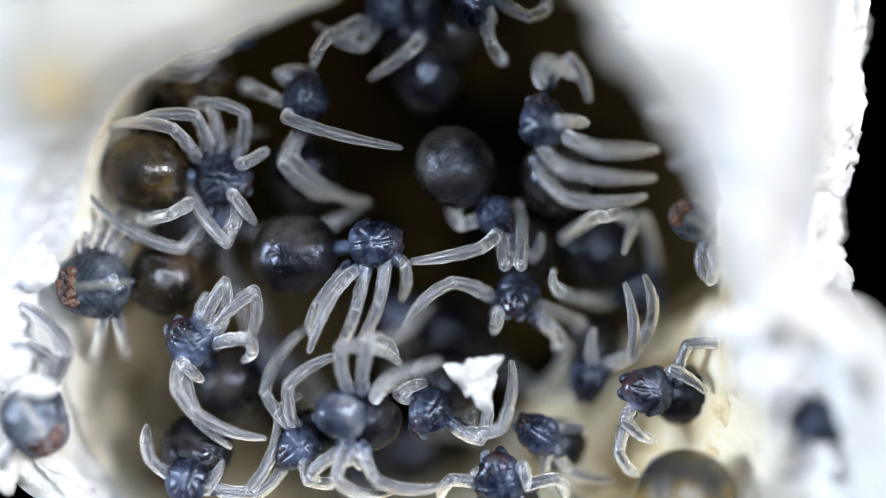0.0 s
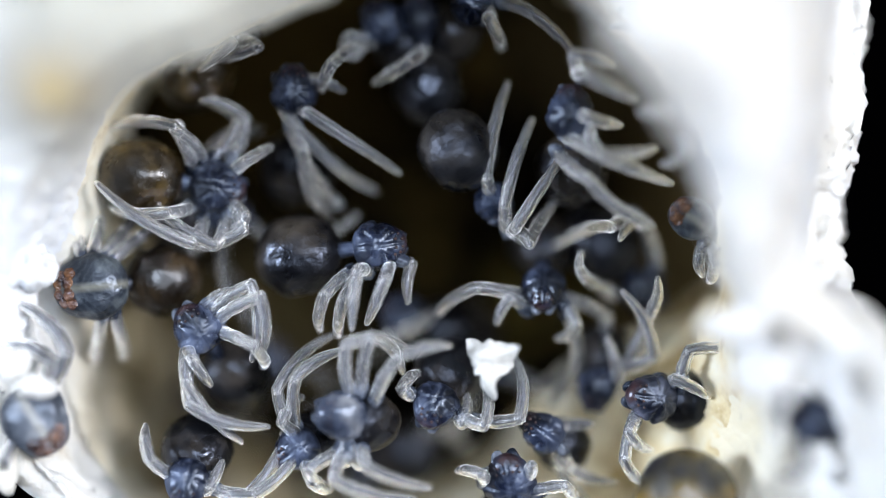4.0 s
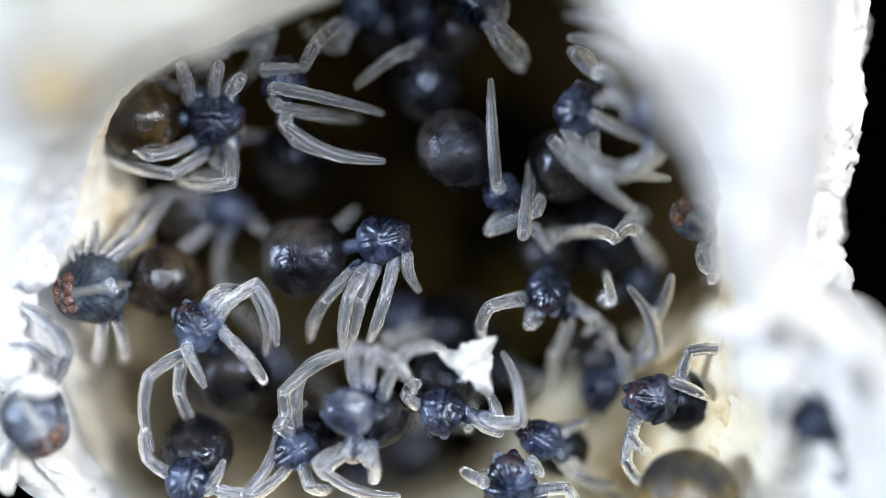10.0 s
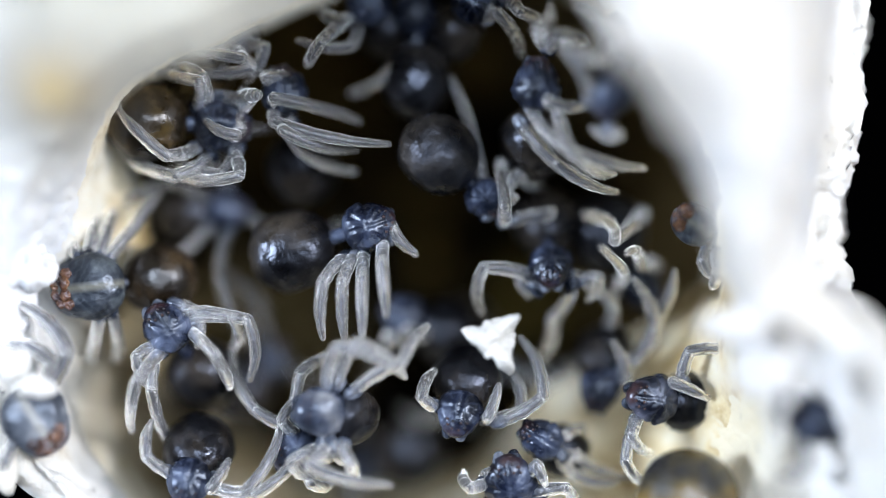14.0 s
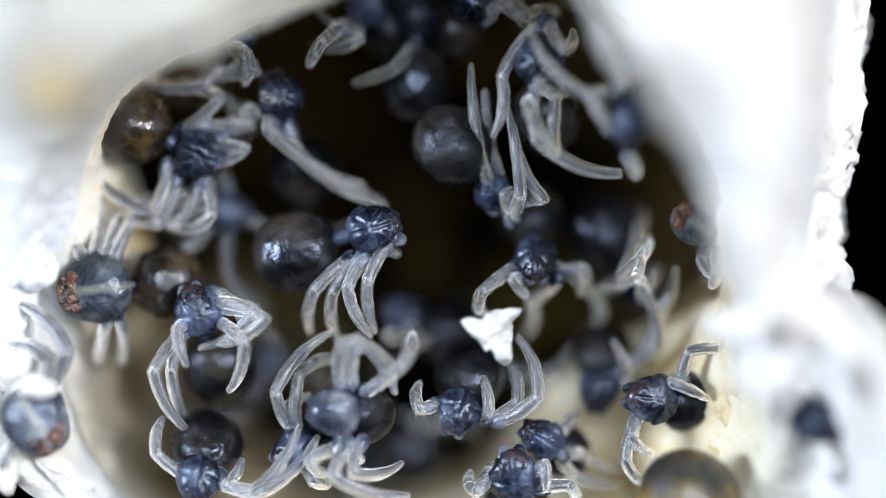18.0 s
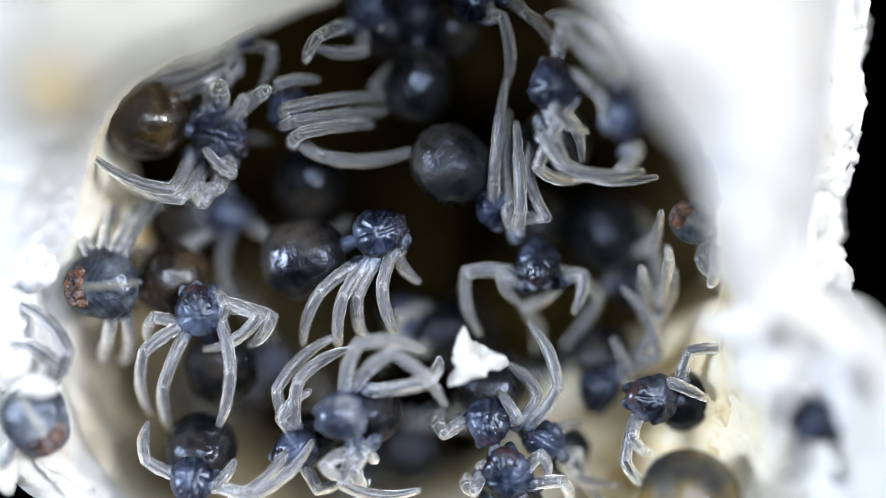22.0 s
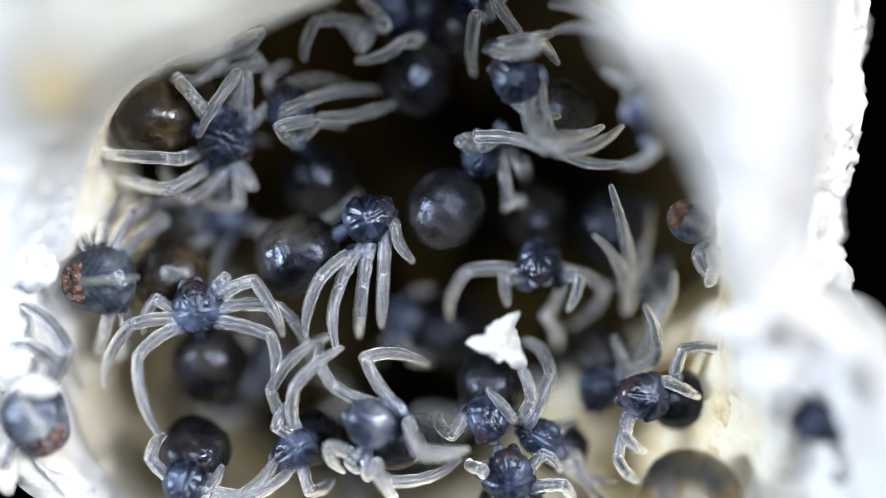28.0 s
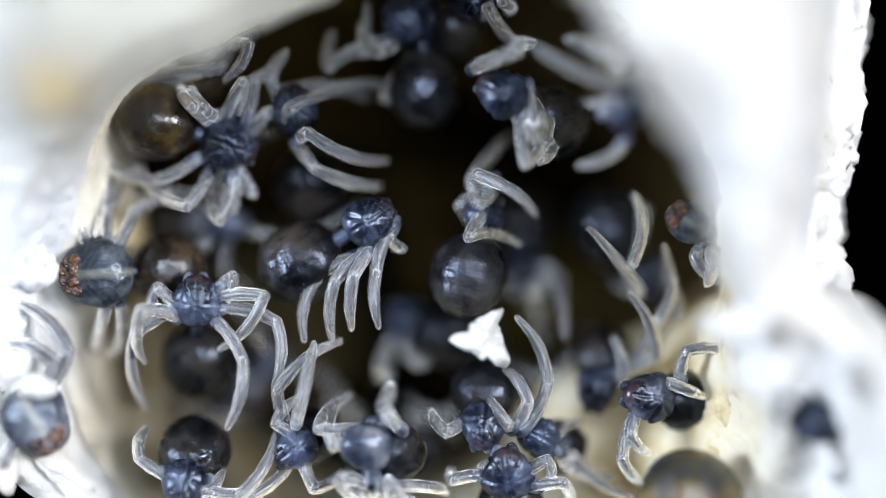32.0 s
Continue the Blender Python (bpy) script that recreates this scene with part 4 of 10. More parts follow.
limb(s, "leg", (-0.157, 0.096, -0.03), (0.25, 1.04), [(0, -1.407, 1.177, 0.107, -0.224, 0.871, 0.107), (1, -1.276, 1.086, -0.13, -0.348, 0.739, -0.44), (2, -1.243, 1.217, -0.13, -0.303, 1.135, -0.562), (3, -1.261, 1.135, -0.13, -0.432, 0.694, -0.567), (6, -1.448, 1.116, 0.068, -0.948, 0.995, -0.827), (7, -1.289, 1.141, -0.13, -0.328, 0.841, -0.384), (8, -1.307, 1.166, -0.13, -0.457, 0.693, -0.487), (9, -1.447, 1.356, 0.114, -0.663, 1.145, -0.525), (10, -1.478, 1.279, 0.107, -0.772, 1.208, -0.644), (11, -1.372, 1.035, 0.049, -0.55, 1.069, -0.581), (12, -1.376, 1.167, 0.079, -0.514, 1.155, -0.494), (13, -1.397, 1.101, 0.078, -0.596, 0.981, -0.566), (14, -1.519, 1.146, 0.092, -0.326, 0.912, 0.092), (17, -1.601, 1.101, 0.052, -0.444, 0.963, 0.052), (18, -1.52, 1.025, 0.034, -0.708, 0.539, -0.384), (19, -1.498, 1.049, 0.106, -0.74, 0.776, -0.54), (20, -1.437, 1.146, 0.119, -0.419, 1.179, -0.084), (21, -1.422, 1.176, 0.117, -0.351, 1.176, 0.117), (22, -1.356, 1.146, 0.098, -0.503, 1.258, -0.482), (23, -1.346, 1.065, 0.098, -0.405, 0.865, -0.29), (24, -1.275, 1.106, 0.052, -0.379, 0.99, -0.457), (25, -1.346, 1.151, 0.085, -0.337, 1.042, -0.138), (28, -1.423, 1.254, 0.066, -0.596, 1.443, -0.532), (29, -1.519, 1.166, 0.099, -0.709, 1.402, -0.505), (30, -1.524, 1.116, 0.071, -0.594, 1.378, -0.31), (31, -1.457, 1.146, 0.114, -0.491, 1.376, -0.191), (32, -1.387, 1.27, 0.059, -0.586, 1.495, -0.561)])
limb(s, "leg", (-0.306, -0.011, -0.03), (0.294, 0.906), [(0, -1.358, 0.832, -0.012, -0.698, 0.426, -0.476), (1, -1.095, 0.934, -0.13, -0.354, 0.776, -0.623), (2, -1.104, 1.026, -0.13, -0.174, 0.945, -0.13), (3, -1.191, 0.899, -0.13, -0.741, 0.313, -0.649), (6, -1.345, 0.973, 0.12, -0.918, 0.442, -0.47), (7, -1.34, 0.863, -0.13, -0.887, 0.728, -0.897), (8, -1.575, 1.116, 0.086, -1.201, 0.581, -0.533), (9, -1.508, 1.151, 0.14, -1, 0.414, 0.008), (10, -1.396, 1.105, 0.145, -0.51, 0.779, 0.145), (11, -1.37, 0.881, 0.136, -0.646, 0.646, -0.347), (12, -1.355, 0.983, 0.143, -0.677, 0.713, -0.387), (13, -1.386, 0.922, 0.112, -0.545, 0.489, 0.112), (14, -1.396, 1.023, 0.14, -0.811, 0.703, -0.466), (17, -1.295, 0.897, 0.099, -0.947, 0.88, -0.733), (18, -1.294, 0.824, -0.13, -0.533, 0.394, -0.365), (19, -1.27, 0.78, 0.039, -0.533, 0.426, -0.346), (20, -1.033, 0.925, -0.13, -0.287, 1.156, -0.592), (21, -1.169, 0.796, -0.044, -0.432, 0.817, -0.567), (22, -1.112, 0.842, 0.019, -0.256, 0.896, -0.273), (23, -1.297, 0.659, -0.04, -0.897, 0.871, -0.823), (24, -1.133, 0.761, -0.13, -0.598, 0.573, -0.831), (25, -1.141, 0.912, 0.075, -0.234, 0.861, 0.075), (28, -1.092, 1.188, -0.007, -0.338, 1.391, -0.469), (29, -1.191, 0.962, 0.142, -0.399, 1.151, -0.255), (30, -1.294, 0.911, 0.163, -0.414, 0.934, -0.051), (31, -1.314, 0.962, 0.164, -0.336, 0.83, 0.164), (32, -1.218, 1.049, 0.151, -0.523, 0.805, -0.371)])
limb(s, "leg", (-0.333, 0.039, -0.03), (0.346, 0.786), [(0, -1.449, 0.77, 0.003, -0.945, 0.468, -0.512), (2, -1.093, 1.001, -0.117, -0.225, 1.027, -0.117), (3, -1.171, 0.856, -0.13, -0.844, 0.495, -0.742), (6, -1.267, 0.775, -0.13, -0.74, 0.468, -0.621), (7, -1.447, 0.911, 0.142, -1.254, 0.663, -0.573), (8, -1.484, 0.81, -0.13, -1.075, 0.458, -0.696), (9, -1.446, 1.023, 0.18, -0.995, 0.851, -0.435), (10, -1.315, 0.963, 0.108, -0.625, 0.824, -0.237), (11, -1.193, 0.72, -0.13, -0.43, 0.404, -0.13), (12, -1.224, 0.772, -0.13, -0.46, 0.465, -0.13), (13, -1.344, 0.871, 0.164, -0.685, 0.568, -0.133), (14, -1.435, 1.063, 0.213, -0.788, 0.905, -0.198), (17, -1.344, 0.921, 0.196, -0.684, 0.567, -0.039), (18, -1.222, 0.779, -0.13, -0.585, 0.457, -0.455), (19, -1.294, 0.769, 0.138, -0.686, 0.518, -0.288), (20, -1.313, 1.063, 0.203, -0.583, 1.067, -0.085), (21, -1.218, 0.82, 0.135, -0.688, 0.775, -0.439), (22, -1.273, 1.043, 0.195, -0.666, 1.131, -0.294), (23, -1.446, 0.718, 0.148, -0.996, 0.775, -0.489), (24, -1.191, 1.023, 0.176, -0.418, 0.881, 0.148), (25, -1.141, 0.912, 0.125, -0.43, 0.885, -0.207), (28, -1.472, 1.1, 0.141, -0.892, 1.107, -0.384), (29, -1.374, 1.043, 0.199, -0.601, 1.207, 0.199), (30, -1.217, 0.921, 0.193, -0.61, 0.886, -0.301), (31, -1.313, 0.982, 0.212, -0.603, 0.802, -0.069), (32, -1.142, 0.719, 0.062, -0.585, 0.57, -0.468)])

s = spiderling("dark spiderling with a fan of hanging translucent white legs", [(0, -0.606, 0.056, 0.1, 7.9), (3, -0.581, 0.031, 0.1, 7.2), (6, -0.555, 0.107, 0.1, 11), (7, -0.555, 0.183, 0.1, 14.9), (8, -0.53, 0.199, 0.1, 14.2), (9, -0.479, 0.082, 0.1, 9.8), (11, -0.606, 0.107, 0.1, 14.5), (12, -0.622, 0.189, 0.1, 15.3), (13, -0.708, 0.209, 0.1, 21.4), (14, -0.662, 0.209, 0.1, 17.9), (17, -0.657, 0.234, 0.1, 20.6), (18, -0.622, 0.189, 0.1, 16.4), (19, -0.683, 0.183, 0.1, 19.8), (20, -0.662, 0.168, 0.1, 14), (21, -0.657, 0.132, 0.1, 17.7), (22, -0.561, 0.148, 0.1, 18.4), (23, -0.53, 0.158, 0.1, 26.7), (24, -0.622, 0.168, 0.1, 18.4), (25, -0.683, 0.26, 0.1, 26.6), (28, -0.657, 0.285, 0.1, 27.4), (29, -0.581, 0.219, 0.1, 23.3), (30, -0.606, 0.285, 0.1, 30.7), (31, -0.581, 0.239, 0.1, 24.3), (32, -0.657, 0.26, 0.1, 31.6)], 0.571, (-0.737, 0, -0.25), 0.378, ABDOMEN, 0, CARAPACE)
limb(s, "leg", (-0.302, -0.205, -0.03), (0.421, 0.524), [(0, -1.13, -0.504, 0.183, -1.188, -0.763, -0.272), (1, -1.165, -0.427, 0.257, -1.197, -0.685, -0.2), (2, -1.061, -0.401, 0.38, -1.153, -0.735, -0.017), (3, -1.077, -0.427, 0.351, -1.119, -0.71, -0.09), (6, -1.036, -0.376, 0.344, -1.082, -0.76, -0.013), (7, -1.037, -0.376, 0.26, -1.068, -0.71, -0.145), (8, -1.072, -0.369, 0.07, -1.122, -0.712, -0.327), (9, -1.064, -0.428, 0.153, -1.172, -0.762, -0.24), (10, -1.083, -0.476, 0.07, -1.204, -0.799, -0.329), (11, -1.13, -0.453, 0.19, -1.186, -0.838, -0.165), (12, -1.105, -0.43, 0.07, -1.137, -0.799, -0.305), (13, -1.061, -0.35, 0.365, -1.089, -0.86, 0.24), (14, -1.082, -0.3, 0.368, -1.084, -0.794, 0.189), (17, -1.138, -0.387, 0.07, -1.209, -0.738, -0.317), (18, -1.163, -0.379, 0.07, -1.203, -0.753, -0.299), (19, -1.165, -0.376, 0.256, -1.221, -0.761, -0.099), (20, -1.197, -0.392, 0.164, -1.314, -0.772, -0.182), (21, -1.164, -0.351, 0.31, -1.31, -0.81, 0.098), (22, -1.11, -0.392, 0.153, -1.266, -0.843, -0.071), (23, -1.038, -0.351, 0.245, -1.216, -0.885, 0.245), (24, -1.129, -0.346, 0.28, -1.241, -0.88, 0.28), (25, -1.139, -0.3, 0.27, -1.268, -0.799, 0.171), (28, -1.114, -0.275, 0.267, -1.243, -0.759, 0.109), (29, -1.109, -0.3, 0.215, -1.243, -0.795, 0.1), (30, -1.037, -0.224, 0.33, -1.164, -0.757, 0.33), (31, -1.11, -0.3, 0.17, -1.199, -0.796, 0.019), (32, -1.163, -0.298, 0.07, -1.269, -0.887, 0.07)])
limb(s, "leg", (-0.227, -0.226, -0.03), (0.382, 0.549), [(0, -0.986, -0.401, 0.333, -1.24, -1.011, 0.333), (1, -0.986, -0.427, 0.312, -1.043, -0.711, -0.158), (2, -0.961, -0.452, 0.309, -0.992, -0.751, -0.153), (3, -0.909, -0.452, 0.343, -0.94, -0.787, -0.095), (6, -0.885, -0.453, 0.259, -0.941, -0.762, -0.194), (7, -0.86, -0.428, 0.186, -0.88, -0.763, -0.252), (8, -0.87, -0.415, 0.07, -0.892, -0.713, -0.394), (9, -0.86, -0.478, 0.203, -0.94, -0.94, -0.091), (10, -0.859, -0.437, 0.306, -0.908, -0.883, -0.017), (11, -0.91, -0.452, 0.281, -0.939, -0.888, -0.057), (12, -0.905, -0.392, 0.266, -0.888, -0.842, -0.052), (13, -0.885, -0.402, 0.276, -0.863, -0.837, -0.062), (14, -0.904, -0.3, 0.363, -0.886, -0.815, 0.168), (17, -0.973, -0.393, 0.07, -0.917, -0.789, -0.31), (18, -0.996, -0.405, 0.07, -0.958, -0.799, -0.314), (19, -1.007, -0.44, 0.07, -0.958, -0.799, -0.346), (20, -1.037, -0.426, 0.07, -1.004, -0.799, -0.335), (21, -0.997, -0.427, 0.25, -1.001, -0.888, -0.053), (22, -0.906, -0.438, 0.194, -0.935, -0.909, -0.092), (23, -0.86, -0.402, 0.236, -0.885, -0.987, 0.236), (24, -0.93, -0.391, 0.278, -0.905, -0.971, 0.278), (25, -0.963, -0.377, 0.128, -0.991, -0.889, -0.076), (28, -0.937, -0.351, 0.124, -0.963, -0.937, 0.124), (29, -0.952, -0.346, 0.173, -0.999, -0.882, 0.056), (30, -0.844, -0.3, 0.282, -0.911, -0.835, 0.171), (31, -0.932, -0.346, 0.159, -0.974, -0.882, 0.041), (32, -0.977, -0.3, 0.223, -1, -0.811, 0.018)])
limb(s, "leg", (-0.137, -0.238, -0.03), (0.361, 0.51), [(0, -0.788, -0.551, 0.07, -0.917, -0.876, -0.306), (1, -0.833, -0.427, 0.321, -0.879, -0.71, -0.104), (2, -0.793, -0.427, 0.343, -0.863, -0.75, -0.049), (3, -0.792, -0.173, 0.41, -0.782, -0.681, 0.363), (6, -0.68, -0.3, 0.397, -0.934, -1.061, 0.397), (7, -0.681, -0.376, 0.27, -0.711, -0.659, -0.156), (8, -0.698, -0.414, 0.07, -0.738, -0.738, -0.325), (9, -0.707, -0.453, 0.256, -0.812, -0.863, -0.034), (10, -0.748, -0.478, 0.203, -0.843, -0.884, -0.097), (11, -0.773, -0.453, 0.253, -0.827, -0.863, -0.05), (12, -0.748, -0.392, 0.235, -0.751, -0.797, -0.079), (13, -0.723, -0.402, 0.188, -0.695, -0.838, -0.08), (14, -0.726, -0.254, 0.373, -0.726, -0.792, 0.373), (17, -0.808, -0.249, 0.34, -0.682, -0.733, 0.235), (18, -0.86, -0.346, 0.235, -0.663, -0.77, 0.029), (19, -0.86, -0.402, 0.187, -0.736, -0.812, -0.092), (20, -0.882, -0.427, 0.07, -0.753, -0.687, -0.35), (21, -0.835, -0.477, 0.07, -0.686, -0.814, -0.284), (22, -0.774, -0.438, 0.135, -0.711, -0.798, -0.224), (23, -0.702, -0.441, 0.07, -0.686, -0.814, -0.281), (24, -0.774, -0.438, 0.153, -0.665, -0.798, -0.194), (25, -0.8, -0.351, 0.147, -0.695, -0.787, -0.101), (28, -0.725, -0.346, 0.07, -0.762, -0.772, -0.211), (29, -0.681, -0.3, 0.323, -0.748, -0.794, 0.211), (30, -0.64, -0.224, 0.341, -0.671, -0.808, 0.341), (31, -0.707, -0.3, 0.291, -0.708, -0.794, 0.161), (32, -0.808, -0.249, 0.29, -0.826, -0.709, 0.066)])
limb(s, "leg", (0.061, -0.188, -0.03), (0.391, 0.468), [(0, -0.584, -0.508, 0.07, -0.762, -0.839, -0.214), (1, -0.655, -0.376, 0.337, -0.745, -0.709, 0.017), (2, -0.604, -0.376, 0.364, -0.724, -0.709, 0.053), (3, -0.538, -0.35, 0.401, -0.682, -0.733, 0.169), (6, -0.538, -0.071, 0.452, -0.657, -0.428, 0.171), (7, -0.477, -0.198, 0.395, -0.621, -0.606, 0.211), (8, -0.489, -0.352, 0.117, -0.634, -0.66, -0.208), (9, -0.478, -0.453, 0.191, -0.658, -0.837, -0.013), (10, -0.529, -0.438, 0.192, -0.664, -0.817, -0.052), (11, -0.605, -0.402, 0.226, -0.673, -0.811, 0.005), (12, -0.57, -0.346, 0.184, -0.617, -0.795, 0.056), (13, -0.532, -0.332, 0.07, -0.558, -0.686, -0.239), (14, -0.548, -0.122, 0.422, -0.502, -0.7, 0.422), (17, -0.603, -0.306, 0.07, -0.573, -0.711, -0.166), (18, -0.682, -0.3, 0.2, -0.617, -0.729, 0.021), (19, -0.681, -0.346, 0.07, -0.592, -0.801, 0.002), (20, -0.682, -0.346, 0.201, -0.644, -0.685, -0.122), (21, -0.591, -0.402, 0.175, -0.48, -0.736, -0.137), (22, -0.549, -0.346, 0.241, -0.439, -0.75, 0.029), (23, -0.468, -0.3, 0.284, -0.402, -0.783, 0.284), (24, -0.569, -0.3, 0.3, -0.484, -0.748, 0.193), (25, -0.615, -0.266, 0.07, -0.546, -0.71, -0.064), (28, -0.538, -0.245, 0.07, -0.557, -0.684, -0.093), (29, -0.503, -0.254, 0.281, -0.55, -0.683, 0.095), (30, -0.443, -0.224, 0.168, -0.469, -0.683, 0.077), (31, -0.529, -0.254, 0.23, -0.529, -0.727, 0.23), (32, -0.606, -0.224, 0.198, -0.58, -0.723, 0.198)])
limb(s, "palp", (0.159, -0.151, -0.03), (0.12, 0.327), [(0, -0.343, -0.156, 0.07, -0.368, -0.439, -0.093), (1, -0.412, -0.097, 0.189, -0.443, -0.403, 0.076), (2, -0.469, 0.005, 0.118, -0.419, -0.189, -0.141), (3, -0.285, -0.107, 0.078, -0.214, -0.454, 0.078), (6, -0.285, -0.071, 0.129, -0.326, -0.377, 0.02), (7, -0.3, 0.005, 0.142, -0.25, -0.291, 0.011), (8, -0.326, 0.005, 0.152, -0.26, -0.25, -0.042), (9, -0.224, -0.071, 0.16, -0.173, -0.362, 0.018), (10, -0.326, -0.076, 0.171, -0.235, -0.347, 0.011), (11, -0.402, -0.071, 0.165, -0.286, -0.276, -0.062), (12, -0.438, 0.01, 0.163, -0.281, -0.214, -0.015), (13, -0.479, 0.234, 0.116, -0.301, -0.036, 0.069), (14, -0.458, 0.209, 0.144, -0.255, -0.036, 0.069), (17, -0.571, 0.181, 0.07, -0.367, -0.071, 0.03), (18, -0.547, 0.103, 0.07, -0.419, -0.036, -0.197), (19, -0.597, 0.059, 0.07, -0.367, -0.189, 0.07), (20, -0.56, 0.087, 0.146, -0.378, -0.036, -0.095), (21, -0.428, -0.02, 0.171, -0.317, -0.225, -0.059), (22, -0.409, -0.056, 0.07, -0.235, -0.281, -0.091), (23, -0.275, 0.005, 0.136, -0.184, -0.25, -0.048), (24, -0.326, 0.01, 0.095, -0.194, -0.301, 0.095), (25, -0.478, 0.158, 0.184, -0.301, -0.097, 0.082), (28, -0.428, 0.183, 0.181, -0.285, -0.097, 0.091), (29, -0.377, 0.209, 0.171, -0.337, -0.036, -0.043), (30, -0.351, 0.234, 0.183, -0.25, 0.015, -0.038), (31, -0.458, 0.168, 0.156, -0.358, 0.005, -0.109), (32, -0.479, 0.107, 0.108, -0.368, 0.005, -0.181)])

s = spiderling("dark blue-grey spiderling with translucent white legs, in the sac", [(0, -2.288, -0.836, 0.1, 130.9), (1, -2.313, -0.749, 0.1, 130.4), (2, -2.262, -0.708, 0.1, 127.4), (3, -2.212, -0.708, 0.1, 127.4), (6, -2.252, -0.718, 0.1, 127.2), (9, -2.227, -0.718, 0.1, 125.6), (10, -2.227, -0.703, 0.1, 126.9), (11, -2.212, -0.718, 0.1, 122.8), (12, -2.227, -0.739, 0.1, 124), (13, -2.247, -0.759, 0.1, 123), (14, -2.497, -0.703, 0.1, 125.8), (17, -2.212, -0.53, 0.1, 105.9), (18, -2.217, -0.55, 0.1, 108.1), (19, -2.212, -0.581, 0.1, 105.7), (20, -2.206, -0.591, 0.1, 107.2), (21, -2.227, -0.566, 0.1, 104.5), (22, -2.206, -0.55, 0.1, 108.9), (23, -2.212, -0.53, 0.1, 108.4), (24, -2.217, -0.525, 0.1, 109.2), (25, -2.227, -0.555, 0.1, 105.7), (28, -2.232, -0.515, 0.1, 101), (29, -2.206, -0.55, 0.1, 94.5), (30, -2.201, -0.464, 0.1, 91.9), (31, -2.206, -0.525, 0.1, 90), (32, -2.222, -0.464, 0.1, 90)], 0.561, (-0.689, 0, -0.436), 0.347, ABDOMEN, 15, CARAPACE)
limb(s, "palp", (0.093, -0.191, -0.056), (0.209, 0.292), [(0, -2.136, -0.438, 0.07, -2.038, -0.669, -0.078), (1, -2.159, -0.377, 0.167, -2.035, -0.607, 0.039), (2, -2.011, -0.379, 0.07, -1.899, -0.618, -0.055), (3, -1.937, -0.416, 0.07, -1.692, -0.581, 0.07), (6, -2.057, -0.362, 0.158, -1.783, -0.453, 0.125), (7, -2.107, -0.351, 0.185, -1.845, -0.326, 0.065), (8, -2.033, -0.352, 0.123, -1.754, -0.352, 0.041), (9, -2.099, -0.326, 0.134, -1.986, -0.506, -0.065), (10, -2.001, -0.367, 0.15, -1.739, -0.413, 0.036), (11, -1.982, -0.362, 0.09, -1.692, -0.454, 0.09), (12, -2.025, -0.438, 0.219, -1.757, -0.525, 0.149), (13, -2.106, -0.362, 0.07, -1.901, -0.419, -0.125), (14, -2.207, -0.571, 0.095, -2.217, -0.861, 0.069), (17, -1.864, -0.377, 0.151, -1.918, -0.633, 0.018), (18, -1.89, -0.479, 0.135, -1.793, -0.769, 0.135), (19, -1.963, -0.437, 0.258, -1.912, -0.732, 0.258), (20, -1.933, -0.412, 0.24, -2.029, -0.637, 0.077), (21, -1.994, -0.478, 0.256, -2.12, -0.683, 0.086), (22, -1.959, -0.524, 0.195, -2.072, -0.704, -0.01), (23, -1.943, -0.402, 0.239, -2.07, -0.607, 0.07), (24, -1.999, -0.437, 0.252, -2.151, -0.617, 0.074), (25, -2.064, -0.437, 0.276, -2.19, -0.667, 0.142), (28, -1.964, -0.26, 0.213, -1.934, -0.454, -0.002), (29, -1.934, -0.28, 0.185, -1.964, -0.505, -0), (30, -1.853, -0.285, 0.187, -1.933, -0.53, 0.047), (31, -1.907, -0.242, 0.07, -1.717, -0.312, -0.136), (32, -1.894, -0.249, 0.184, -1.898, -0.48, 0.004)])
limb(s, "leg", (0.005, -0.179, -0.032), (0.485, 0.673), [(0, -1.963, -0.3, 0.246, -2.104, -0.888, -0.059), (1, -2.002, -0.249, 0.324, -1.771, -0.771, -0.032), (2, -1.742, -0.301, 0.133, -1.904, -0.839, -0.245), (3, -1.71, -0.3, 0.206, -1.791, -1.013, 0.206), (6, -1.749, -0.376, 0.3, -1.448, -0.923, 0.048), (7, -1.718, -0.312, 0.07, -1.307, -0.822, -0.083), (8, -1.715, -0.305, 0.07, -1.504, -0.865, -0.24), (9, -1.875, -0.249, 0.329, -1.623, -0.86, 0.202), (10, -1.708, -0.366, 0.279, -1.604, -0.929, -0.078), (11, -1.667, -0.337, 0.07, -1.476, -0.965, -0.08), (12, -1.692, -0.345, 0.07, -1.267, -0.843, -0.081), (13, -1.8, -0.325, 0.27, -1.332, -0.809, 0.257), (14, -1.888, -0.616, 0.189, -1.928, -0.913, -0.417), (17, -1.671, -0.35, 0.365, -1.825, -0.762, -0.152), (18, -1.686, -0.548, 0.388, -2.182, -0.892, 0.074), (19, -1.695, -0.502, 0.414, -2.127, -1.051, 0.414), (20, -1.705, -0.457, 0.422, -2.202, -0.89, 0.267), (21, -1.622, -0.605, 0.268, -2.164, -0.888, -0.03), (22, -1.661, -0.615, 0.346, -2.144, -0.909, -0.036), (23, -1.656, -0.528, 0.356, -2.164, -0.761, -0.034), (24, -1.705, -0.477, 0.415, -2.206, -0.815, 0.102), (25, -1.745, -0.477, 0.446, -2.069, -0.973, 0.113), (28, -1.697, -0.284, 0.343, -1.45, -0.761, -0.063), (29, -1.642, -0.325, 0.294, -1.49, -0.908, -0.009), (30, -1.549, -0.352, 0.119, -1.581, -0.941, -0.21), (31, -1.563, -0.37, 0.07, -1.382, -0.932, -0.256), (32, -1.606, -0.427, 0.288, -2.01, -0.903, 0.02)])
